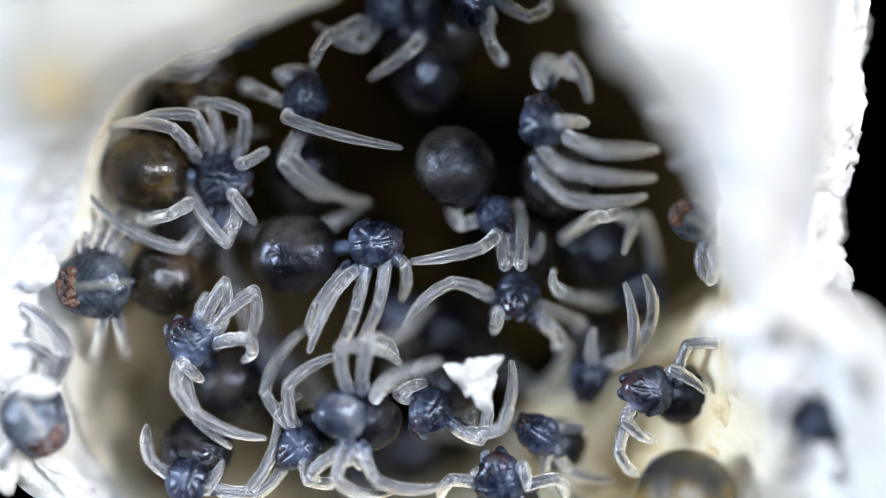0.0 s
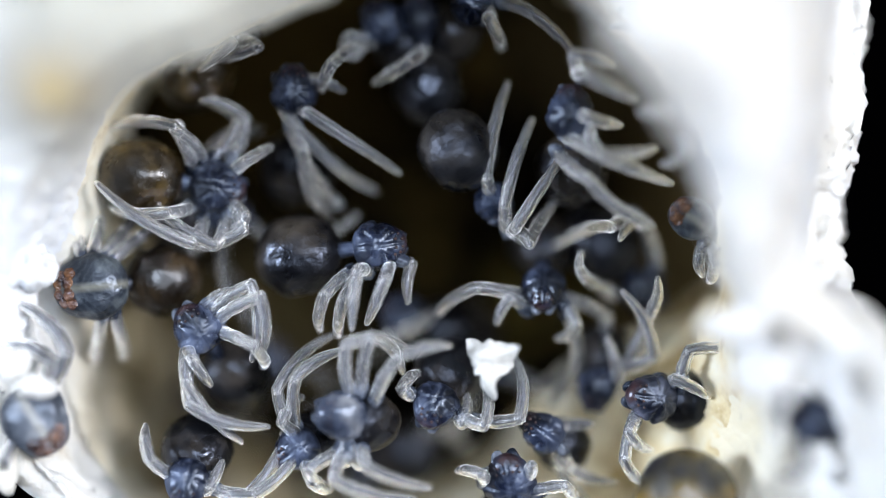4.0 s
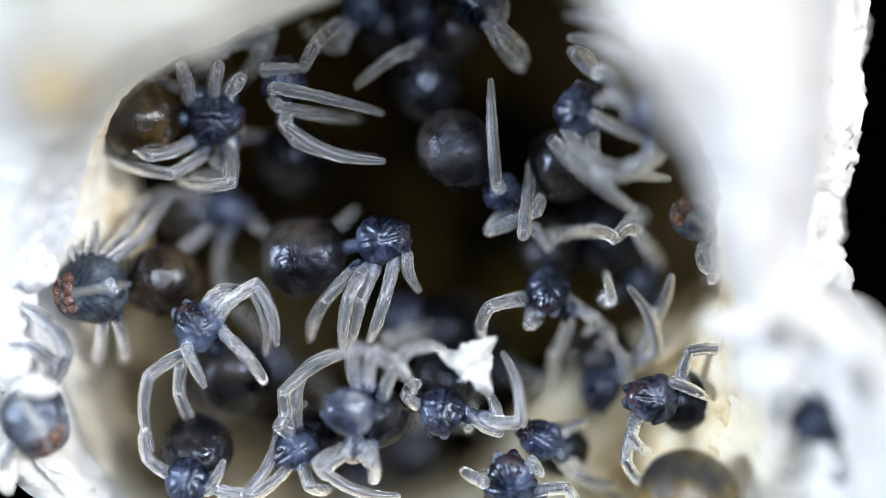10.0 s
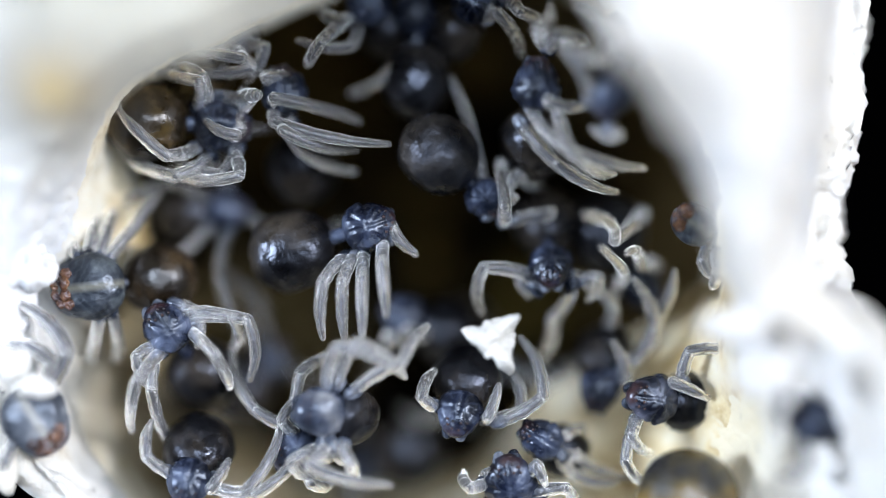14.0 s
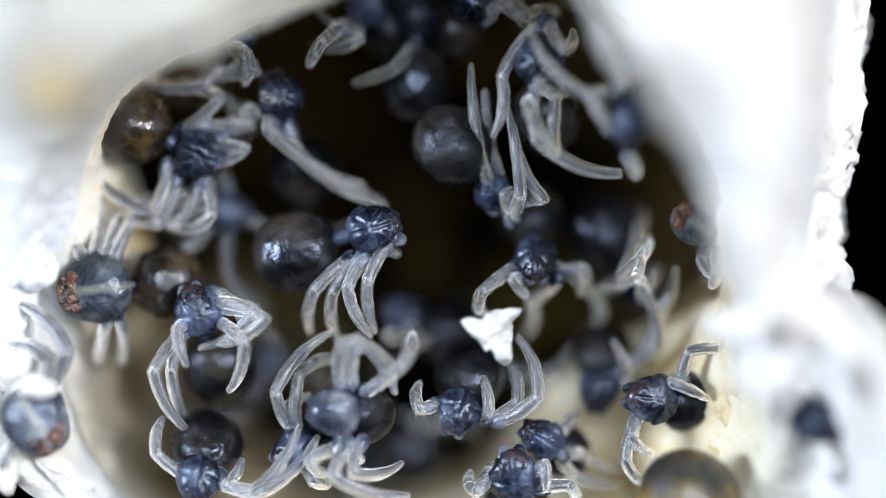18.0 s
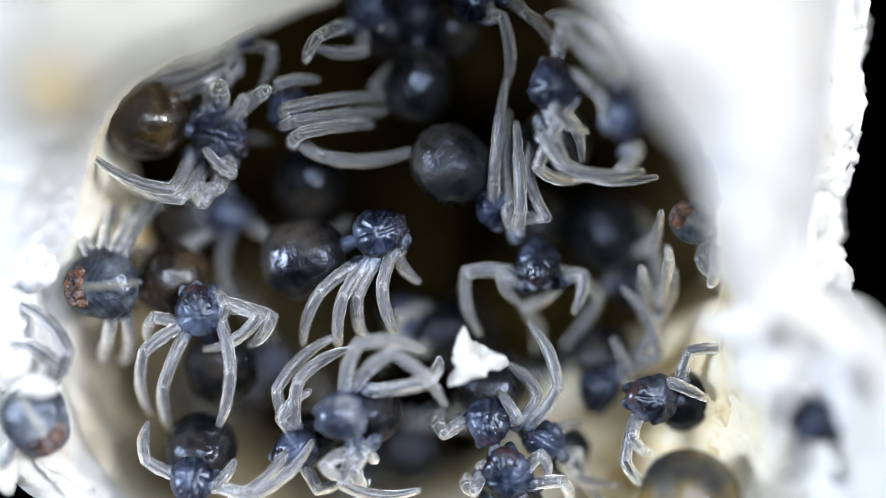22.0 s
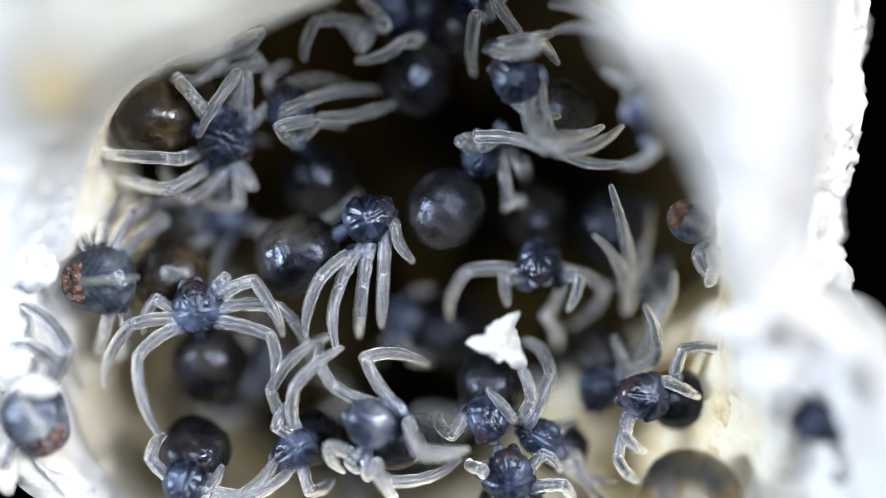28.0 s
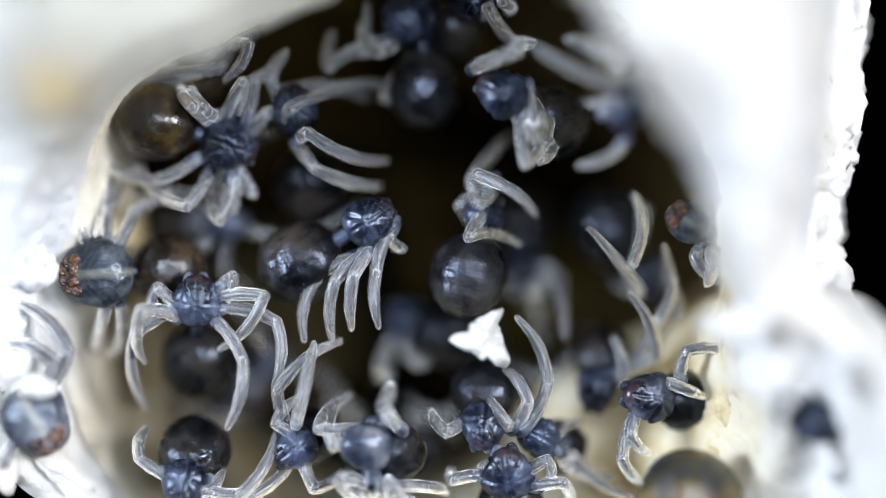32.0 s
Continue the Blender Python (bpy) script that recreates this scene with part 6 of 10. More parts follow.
limb(s, "leg", (-0.026, -0.219, -0.021), (0.25, 0.38), [(0, -0.396, -1.3, 0.347, -0.148, -1.208, 0.076), (1, -0.427, -1.29, 0.348, -0.26, -1.132, 0.049), (2, -0.376, -1.265, 0.349, -0.184, -1.117, 0.06), (3, -0.366, -1.265, 0.347, -0.194, -1.132, 0.037), (6, -0.315, -1.214, 0.335, -0.194, -1.056, 0.014), (7, -0.285, -1.24, 0.315, -0.122, -1.066, 0.021), (9, -0.274, -1.215, 0.319, -0.122, -1.169, -0.025), (11, -0.285, -1.265, 0.33, -0.163, -1.117, 0.004), (13, -0.198, -1.316, 0.329, -0.082, -1.107, 0.037), (14, -0.193, -1.326, 0.314, -0.082, -1.107, 0.028), (17, -0.3, -1.368, 0.261, -0.25, -1.143, -0.038), (18, -0.213, -1.438, 0.312, -0.214, -1.219, 0.005), (19, -0.198, -1.561, 0.29, -0.199, -1.337, -0.014), (20, -0.213, -1.418, 0.322, -0.214, -1.199, 0.015), (21, -0.081, -1.597, 0.25, -0.056, -1.373, -0.052), (22, 0.01, -1.664, 0.223, -0.015, -1.471, -0.1), (24, -0.015, -1.73, 0.228, -0.056, -1.579, -0.115), (25, -0.01, -1.672, 0.301, -0.031, -1.501, -0.034), (28, 0.081, -1.674, 0.237, -0.046, -1.501, -0.073), (30, 0.031, -1.673, 0.282, -0.02, -1.552, -0.073), (31, 0.056, -1.728, 0.302, -0.036, -1.536, -0.009), (32, 0.03, -1.646, 0.325, -0.097, -1.464, 0.02)])
limb(s, "palp", (-0.03, 0.227, -0.019), (0.12, 0.287), [(0, 0.167, -1.659, 0.12, 0.245, -1.476, -0.084), (1, 0.132, -1.598, 0.194, 0.214, -1.382, 0.027), (2, 0.183, -1.547, 0.206, 0.245, -1.347, 0.013), (3, 0.173, -1.583, 0.185, 0.204, -1.346, 0.029), (6, 0.209, -1.547, 0.208, 0.265, -1.295, 0.087), (7, 0.244, -1.547, 0.219, 0.326, -1.294, 0.113), (8, 0.234, -1.547, 0.196, 0.296, -1.331, 0.02), (9, 0.237, -1.542, 0.12, 0.286, -1.4, -0.122), (10, 0.232, -1.608, 0.12, 0.276, -1.378, -0.043), (11, 0.285, -1.573, 0.163, 0.346, -1.294, 0.144), (12, 0.346, -1.506, 0.237, 0.387, -1.243, 0.133), (13, 0.397, -1.532, 0.21, 0.453, -1.258, 0.147), (14, 0.412, -1.506, 0.231, 0.499, -1.242, 0.159), (17, 0.295, -1.496, 0.235, 0.275, -1.217, 0.174), (18, 0.412, -1.44, 0.204, 0.367, -1.172, 0.116), (19, 0.417, -1.623, 0.227, 0.387, -1.344, 0.17), (20, 0.412, -1.486, 0.227, 0.413, -1.244, 0.076), (21, 0.58, -1.623, 0.221, 0.53, -1.36, 0.122), (22, 0.656, -1.506, 0.226, 0.499, -1.283, 0.14), (23, 0.651, -1.613, 0.224, 0.53, -1.396, 0.084), (24, 0.59, -1.684, 0.21, 0.459, -1.489, 0.05), (25, 0.631, -1.649, 0.196, 0.52, -1.412, 0.083), (28, 0.6, -1.496, 0.23, 0.412, -1.277, 0.23), (29, 0.682, -1.532, 0.206, 0.478, -1.328, 0.206), (30, 0.631, -1.623, 0.203, 0.448, -1.411, 0.146), (31, 0.656, -1.552, 0.213, 0.479, -1.355, 0.106), (32, 0.565, -1.562, 0.231, 0.407, -1.345, 0.133)])
limb(s, "leg", (-0.03, 0.275, -0.019), (0.295, 0.411), [(0, 0.336, -1.713, 0.287, 0.397, -1.318, 0.195), (1, 0.31, -1.647, 0.309, 0.362, -1.32, 0.069), (2, 0.428, -1.624, 0.187, 0.414, -1.297, -0.057), (3, 0.376, -1.596, 0.321, 0.398, -1.269, 0.076), (6, 0.427, -1.58, 0.326, 0.454, -1.295, 0.035), (7, 0.539, -1.597, 0.255, 0.515, -1.27, 0.012), (8, 0.565, -1.547, 0.189, 0.501, -1.272, -0.105), (9, 0.488, -1.596, 0.28, 0.346, -1.216, 0.22), (10, 0.499, -1.644, 0.21, 0.387, -1.264, 0.104), (11, 0.539, -1.582, 0.257, 0.505, -1.244, 0.029), (12, 0.657, -1.487, 0.175, 0.525, -1.106, 0.098), (13, 0.702, -1.471, 0.181, 0.616, -1.064, 0.181), (14, 0.699, -1.455, 0.12, 0.613, -1.108, -0.079), (17, 0.59, -1.378, 0.263, 0.427, -0.987, 0.263), (18, 0.669, -1.383, 0.12, 0.592, -1.021, -0.056), (19, 0.65, -1.595, 0.341, 0.488, -1.242, 0.212), (20, 0.679, -1.397, 0.12, 0.434, -1.155, -0.1), (21, 0.793, -1.469, 0.291, 0.591, -1.156, 0.122), (22, 0.847, -1.316, 0.12, 0.571, -1.041, -0.008), (23, 0.844, -1.418, 0.288, 0.653, -1.178, 0.019), (24, 0.834, -1.464, 0.292, 0.638, -1.219, 0.031), (25, 0.854, -1.469, 0.293, 0.667, -1.141, 0.135), (28, 0.803, -1.342, 0.316, 0.641, -0.972, 0.244), (29, 0.908, -1.412, 0.12, 0.639, -1.201, -0.103), (30, 0.818, -1.427, 0.361, 0.565, -1.218, 0.117), (31, 0.82, -1.363, 0.12, 0.613, -1.109, -0.124), (32, 0.768, -1.368, 0.24, 0.566, -1.092, 0.017)])
limb(s, "leg", (-0.032, 0.375, -0.018), (0.457, 0.638), [(0, 0.528, -1.608, 0.443, 0.616, -1.039, 0.177), (1, 0.616, -1.446, 0.144, 0.492, -1.071, -0.351), (2, 0.704, -1.474, 0.12, 0.569, -1.081, -0.358), (3, 0.717, -1.496, 0.216, 0.542, -1.069, -0.218), (6, 0.665, -1.543, 0.43, 0.7, -0.898, 0.43), (7, 0.715, -1.517, 0.443, 0.649, -0.847, 0.443), (8, 0.731, -1.518, 0.416, 0.692, -0.937, 0.161), (9, 0.69, -1.568, 0.452, 0.651, -0.987, 0.197), (10, 0.7, -1.548, 0.417, 0.544, -0.951, 0.263), (11, 0.751, -1.492, 0.406, 0.683, -0.938, 0.105), (12, 0.833, -1.417, 0.363, 0.683, -0.861, 0.095), (13, 0.894, -1.342, 0.316, 0.745, -0.837, -0.039), (14, 0.901, -1.328, 0.203, 0.705, -0.818, -0.118), (17, 0.793, -1.316, 0.341, 0.55, -0.759, 0.153), (18, 0.859, -1.327, 0.305, 0.684, -0.817, -0.03), (19, 0.92, -1.378, 0.286, 0.755, -0.852, -0.029), (20, 0.814, -1.241, 0.275, 0.432, -0.702, 0.275), (21, 0.985, -1.441, 0.419, 0.731, -0.848, 0.419), (22, 1.037, -1.24, 0.318, 0.789, -0.683, 0.137), (23, 1.047, -1.316, 0.343, 0.837, -0.821, 0.005), (24, 0.944, -1.325, 0.412, 0.612, -0.974, 0.001), (25, 0.984, -1.34, 0.435, 0.632, -0.922, 0.113), (28, 0.974, -1.122, 0.12, 0.749, -0.841, -0.402), (29, 1.006, -1.212, 0.12, 0.615, -0.942, -0.3), (30, 0.995, -1.214, 0.381, 0.54, -0.871, 0.1), (31, 0.971, -1.204, 0.12, 0.683, -0.637, 0.071), (32, 0.943, -1.204, 0.12, 0.667, -0.616, 0.12)])

s = spiderling("dark blue-grey spiderling with translucent white legs, in the sac", [(0, 0.669, -0.43, -0.1, -100.6), (1, 0.746, -0.352, -0.1, -98.5), (2, 0.822, -0.301, -0.1, -95.1), (3, 0.873, -0.352, -0.1, -93.6), (6, 0.935, -0.378, -0.1, -86.4), (7, 0.899, -0.378, -0.1, -88.5), (8, 0.873, -0.352, -0.1, -90.7), (9, 0.899, -0.352, -0.1, -90), (10, 0.95, -0.393, -0.1, -90.7), (11, 0.924, -0.301, -0.1, -90), (12, 0.996, -0.235, -0.1, -87.8), (13, 0.94, -0.148, -0.1, -87.8), (14, 0.975, -0.168, -0.1, -87), (17, 0.873, -0.097, -0.1, -90), (18, 0.838, -0.102, -0.1, -86.9), (19, 0.848, -0.071, -0.1, -86.2), (20, 0.904, -0.148, -0.1, -87), (21, 0.924, -0.173, -0.1, -86.4), (22, 0.863, -0.148, -0.1, -86.2), (23, 0.924, -0.122, -0.1, -84.3), (24, 0.838, -0.112, -0.1, -86.9), (25, 0.822, -0.071, -0.1, -86.3), (28, 0.873, -0.122, -0.1, -86.3), (29, 0.873, -0.122, -0.1, -84.8), (30, 0.85, -0.13, -0.3, -86.6), (30.5, 0.81, -0.16, -0.6, -86), (31, 0.78, -0.18, -1.0, -85), (32, 0.78, -0.18, -1.3, -84.1)], 0.51, (-0.729, 0, -0.344), 0.316, ABDOMEN, 35, CARAPACE)
limb(s, "leg", (0.034, -0.195, -0.06), (0.464, 0.557), [(0, 0.081, -0.3, 0.083, -0.53, -0.836, 0.083), (1, 0.335, -0.428, 0.284, -0.428, -0.631, 0.284), (2, 0.26, -0.148, 0.086, -0.122, -0.506, -0.107), (3, 0.234, -0.301, -0.015, -0.046, -0.534, -0.438), (6, 0.438, -0.376, 0.213, 0.158, -0.711, -0.137), (7, 0.336, -0.3, 0.114, 0.568, -0.66, -0.247), (8, 0.215, -0.357, -0.13, 0.313, -0.765, -0.501), (9, 0.26, -0.301, -0.046, 0.363, -0.764, -0.344), (10, 0.413, -0.525, 0.178, 0.368, -0.799, -0.307), (11, 0.428, -0.3, 0.22, 0.244, -0.801, 0.051), (12, 0.413, -0.254, 0.119, 0.389, -0.62, -0.304), (13, 0.428, -0.351, 0.181, 0.569, -0.61, -0.295), (14, 0.367, -0.168, 0.066, 0.348, -0.574, -0.318), (17, 0.31, -0.173, 0.156, 0.363, -0.558, -0.246), (18, 0.346, -0.392, 0.151, 0.369, -0.574, -0.376), (19, 0.26, -0.249, 0.089, 0.566, -0.785, 0.089), (20, 0.275, -0.326, -0.009, 0.302, -0.799, -0.308), (21, 0.336, -0.351, 0.09, 0.337, -0.788, -0.26), (22, 0.207, -0.215, -0.13, 0.322, -0.752, -0.229), (23, 0.326, -0.351, 0.034, 0.194, -0.888, -0.045), (24, 0.21, -0.347, -0.13, 0.348, -0.8, -0.428), (25, 0.209, -0.25, 0.036, 0.311, -0.762, -0.164), (28, 0.217, -0.199, -0.13, 0.056, -0.611, -0.472), (29, 0.235, -0.28, -0.039, 0.21, -0.753, -0.337), (30, 0.238, -0.335, -0.13, 0.21, -0.815, -0.416)])
limb(s, "palp", (0.133, -0.147, -0.13), (0.227, 0.256), [(0, 0.5, -0.607, 0.095, 0.465, -0.736, -0.125), (2, 0.458, -0.367, -0.13, 0.431, -0.548, -0.311), (3, 0.541, -0.429, -0.02, 0.44, -0.609, -0.173), (6, 0.668, -0.48, 0.032, 0.617, -0.734, 0.032), (7, 0.582, -0.429, -0.081, 0.618, -0.72, -0.081), (8, 0.567, -0.429, -0.004, 0.654, -0.634, -0.133), (9, 0.568, -0.404, -0.13, 0.62, -0.609, -0.276), (10, 0.77, -0.683, 0.066, 0.884, -0.619, -0.155), (11, 0.719, -0.351, 0.045, 0.808, -0.506, -0.141), (12, 0.685, -0.281, -0.091, 0.752, -0.481, -0.238), (13, 0.704, -0.224, 0.043, 0.822, -0.404, -0.099), (14, 0.686, -0.19, -0.13, 0.773, -0.415, -0.222), (17, 0.617, -0.173, 0.039, 0.685, -0.378, -0.102), (18, 0.637, -0.28, 0.088, 0.751, -0.414, -0.101), (19, 0.531, -0.148, -0.06, 0.644, -0.352, -0.167), (20, 0.658, -0.3, 0.066, 0.771, -0.48, -0.08), (21, 0.668, -0.3, 0.052, 0.756, -0.506, -0.077), (22, 0.526, -0.255, -0.073, 0.66, -0.46, -0.153), (23, 0.668, -0.25, 0.045, 0.719, -0.556, 0.045), (24, 0.546, -0.255, 0.029, 0.704, -0.48, 0.029), (25, 0.49, -0.151, -0.13, 0.595, -0.276, -0.329), (28, 0.551, -0.25, -0.018, 0.583, -0.481, -0.128), (29, 0.547, -0.214, -0.084, 0.726, -0.393, -0.128), (30, 0.542, -0.199, -0.12, 0.721, -0.353, -0.221)])
limb(s, "palp", (0.099, 0.209, -0.106), (0.223, 0.327), [(0, 1.026, -0.736, -0.089, 1.03, -0.877, -0.385), (1, 1.024, -0.53, 0.072, 1.053, -0.762, -0.16), (2, 1.111, -0.413, 0.065, 1.162, -0.734, 0.032), (3, 1.163, -0.684, -0.029, 1.003, -0.814, -0.282), (7, 1.245, -0.607, 0.022, 1.079, -0.737, -0.227), (8, 1.245, -0.582, -0.007, 1.025, -0.913, -0.007), (9, 1.23, -0.607, 0.018, 1.027, -0.787, -0.165), (10, 1.368, -0.614, -0.13, 1.293, -0.754, -0.415), (12, 1.378, -0.439, -0.002, 1.22, -0.73, -0.002), (13, 1.358, -0.25, -0.046, 1.26, -0.456, -0.28), (17, 1.305, -0.226, -0.13, 1.287, -0.431, -0.385), (18, 1.27, -0.173, -0.13, 1.246, -0.394, -0.37), (19, 1.204, -0.199, 0.044, 1.052, -0.43, -0.131), (20, 1.336, -0.219, -0.13, 1.425, -0.441, -0.356), (21, 1.359, -0.301, -0.078, 1.235, -0.482, -0.32), (22, 1.266, -0.234, -0.013, 1.194, -0.552, -0.054), (23, 1.359, -0.199, -0.077, 1.26, -0.456, -0.254), (24, 1.278, -0.236, -0.13, 1.269, -0.553, -0.213), (25, 1.162, -0.173, 0.053, 1.078, -0.43, -0.132), (28, 1.229, -0.25, 0.043, 1.144, -0.532, -0.1), (29, 1.193, -0.122, 0.027, 1.062, -0.393, -0.101), (30, 1.177, -0.199, 0.067, 1.104, -0.43, -0.153)])
limb(s, "leg", (0.124, 0.189, -0.123), (0.511, 0.626), [(0, 1.029, -0.815, -0.325, 0.803, -1.283, -0.736), (9, 1.029, -0.763, -0.306, 0.854, -1.282, -0.675), (19, 0.695, -0.501, -0.68, 0.767, -0.849, -1.251), (21, 0.775, -0.56, -0.52, 0.858, -0.874, -1.11), (23, 0.852, -0.534, -0.446, 1.036, -1.026, -0.851), (24, 0.822, -0.621, -0.497, 0.984, -1.165, -0.831), (25, 0.851, -0.534, -0.399, 1.033, -1.125, -0.582), (28, 0.904, -0.689, -0.594, 1.041, -0.978, -1.189), (29, 0.869, -0.664, -0.591, 0.988, -1.009, -1.157), (30, 0.649, -0.417, -0.68, 0.957, -0.973, -0.73), (31, 0.841, -0.441, -0.347, 1.047, -1.027, -0.517), (32, 0.699, -0.353, -0.504, 0.884, -0.667, -1.07)])
limb(s, "leg", (0.025, 0.14, -0.054), (0.587, 0.581), [(0, 1.263, -0.688, -0.481, 1.064, -0.976, -0.997), (2, 1.444, -0.56, -0.549, 1.22, -0.873, -1.036), (9, 1.311, -0.609, -0.269, 1.112, -0.922, -0.77), (19, 1.446, -0.407, -0.644, 1.403, -0.746, -1.168), (23, 1.546, -0.353, -0.52, 1.213, -0.868, -0.57), (24, 1.453, -0.348, -0.507, 1.114, -0.935, -0.557), (25, 1.445, -0.354, -0.612, 1.217, -0.871, -0.819), (28, 1.468, -0.353, -0.457, 1.165, -0.717, -0.849), (29, 1.476, -0.443, -0.618, 1.256, -0.852, -1.021), (30, 1.389, -0.302, -0.322, 1.266, -0.767, -0.706), (32, 1.155, -0.301, -0.187, 1.108, -0.816, -0.515)])

s = spiderling("dark blue-grey spiderling with translucent white legs, in the sac", [(0, 1.316, -1.188, -0.35, -99.2), (3, 1.377, -1.254, -0.35, -97.6), (9, 1.419, -1.28, -0.35, -99.5), (32, 1.393, -1.28, -0.35, -99.5)], 0.485, (-0.377, 0, -0.34), 0.281, ABDOMEN, 10, CARAPACE)
limb(s, "palp", (-0.13, 0.146, -0.007), (0.12, 0.355), [(0, 1.377, -1.074, -0.319, 1.359, -0.768, -0.194), (1, 1.443, -1.124, -0.276, 1.408, -0.776, -0.230), (2, 1.546, -1.073, -0.275, 1.498, -0.767, -0.154), (3, 1.546, -1.151, -0.260, 1.496, -0.817, -0.178), (6, 1.649, -1.166, -0.298, 1.533, -0.869, -0.188), (32, 1.638, -1.156, -0.293, 1.553, -0.817, -0.243)])
limb(s, "leg", (-0.184, 0.1, 0.002), (0.466, 0.672), [(0, 1.71, -0.967, -0.003, 1.649, -0.365, 0.205), (1, 1.771, -0.993, -0.037, 1.595, -0.354, 0.053), (2, 1.851, -0.918, -0.136, 1.569, -0.251, -0.136), (3, 1.876, -0.969, -0.130, 1.614, -0.38, 0.009), (6, 1.93, -0.919, -0.233, 1.628, -0.407, -0.013), (7, 1.957, -0.945, -0.263, 1.626, -0.381, -0.147), (9, 1.928, -0.944, -0.171, 1.652, -0.407, 0.036), (13, 1.916, -0.829, -0.380, 1.737, -0.357, -0.071), (17, 1.944, -0.877, -0.380, 1.734, -0.304, -0.180), (19, 1.958, -0.92, -0.308, 1.813, -0.459, 0.018), (23, 1.956, -0.97, -0.243, 1.622, -0.38, -0.243), (25, 1.983, -1.023, -0.299, 1.971, -0.616, 0.074), (28, 1.901, -1.02, -0.121, 1.837, -0.614, 0.249), (32, 1.929, -0.969, -0.202, 1.707, -0.458, 0.059)])
limb(s, "leg", (-0.143, 0.159, -0.005), (0.661, 0.476), [(0, 1.873, -0.686, -0.001, 1.828, -0.293, 0.185), (1, 1.876, -0.61, -0.107, 1.923, -0.237, 0.099), (2, 1.9, -0.661, -0.066, 1.907, -0.278, 0.133), (3, 1.874, -0.661, -0.047, 1.935, -0.432, 0.243), (6, 1.867, -0.584, -0.190, 1.997, -0.2, -0.011), (7, 1.926, -0.661, -0.102, 2.142, -0.174, -0.102), (8, 1.958, -0.612, -0.302, 2.25, -0.098, -0.302), (9, 1.929, -0.611, -0.227, 2.041, -0.304, 0.019), (17, 1.959, -0.612, -0.380, 2.094, -0.201, -0.234), (32, 1.957, -0.637, -0.258, 2.067, -0.304, -0.030)])

s = spiderling("dark blue-grey spiderling with translucent white legs, in the sac", [(0, 1.84, -1.269, 0.1, 171.3), (6, 1.88, -1.345, 0.1, 173.7), (23, 1.875, -1.345, 0.1, 173.8), (28, 1.814, -1.32, 0.1, 173.1), (32, 1.855, -1.33, 0.1, 172.9)], 0.59, (-0.437, 0, -0.094), 0.286, ABDOMEN, 30, LAVENDER)
limb(s, "palp", (-0.162, -0.139, 0.059), (0.12, 0.335), [(0, 2.067, -1.09, 0.161, 2.349, -1.269, 0.118), (6, 2.092, -1.191, 0.181, 2.385, -1.335, 0.095), (23, 2.067, -1.206, 0.188, 2.364, -1.345, 0.111), (28, 2.026, -1.196, 0.186, 2.3, -1.331, 0.039), (32, 2.067, -1.217, 0.187, 2.351, -1.331, 0.041)])
limb(s, "leg", (-0.242, -0.143, 0.105), (0.324, 0.542), [(0, 2.205, -0.861, 0.134, 2.734, -0.939, 0.023)])
limb(s, "leg", (0.066, 0.159, -0.073), (0.25, 0.38), [(0, 1.638, -1.551, 0.259, 1.902, -1.729, 0.041), (6, 1.684, -1.674, 0.218, 1.869, -1.833, -0.081), (32, 1.69, -1.685, 0.195, 1.87, -1.844, -0.107)])
limb(s, "leg", (0.089, 0.225, -0.086), (0.378, 0.38), [(0, 1.584, -1.828, 0.144, 1.768, -2.049, -0.114)])

s = spiderling("blue-grey spiderling with red-brown eyes half under the silk rim", [(0, 2.227, 0.269, 0.25, 145), (9, 2.237, 0.29, 0.25, 145), (13, 2.252, 0.229, 0.25, 145), (23, 2.232, 0.249, 0.25, 145), (32, 2.201, 0.254, 0.25, 145)], 0.42, (-0.466, 0, -0.193), 0.255, ABDOMEN, 12, STRIPED)
limb(s, "palp", (-0.249, 0.12, 0.003), (0.141, 0.2), [(0, 2.294, -0.136, 0.22, 2.412, -0.341, 0.22), (6, 2.292, -0.097, 0.299, 2.323, -0.199, 0.129), (13, 2.318, -0.147, 0.304, 2.433, -0.249, 0.173), (32, 2.241, -0.097, 0.328, 2.369, -0.249, 0.303)])
limb(s, "leg", (-0.32, 0.105, 0.037), (0.25, 0.38), [(0, 2.446, -0.147, 0.42, 2.401, -0.301, 0.076)])

s = spiderling("milky grey spiderling with red-brown eyes wrapped in white silk", [(0, -3.648, -1.542, 0.45, -57.5), (32, -3.643, -1.537, 0.45, -57.8)], 0.663, (-0.329, 0, -0.6), 0.204, ABDOMEN, 0, MILKY)
limb(s, "leg", (-0.194, 0.213, -0.03), (0.413, 0.607), [(0, -3.377, -0.908, 0.501, -3.804, -0.493, 0.365)], 1.3)
limb(s, "leg", (-0.208, 0.191, -0.03), (0.274, 0.434), [(0, -3.51, -1.009, 0.474, -3.905, -0.848, 0.377)], 1.3)
limb(s, "palp", (-0.179, 0.143, -0.03), (0.12, 0.2), [(0, -3.544, -1.263, 0.496, -3.448, -1.376, 0.365)])
limb(s, "leg", (0.041, -0.268, -0.03), (0.25, 0.38), [(0, -3.922, -1.92, 0.547, -3.913, -2.107, 0.211)])

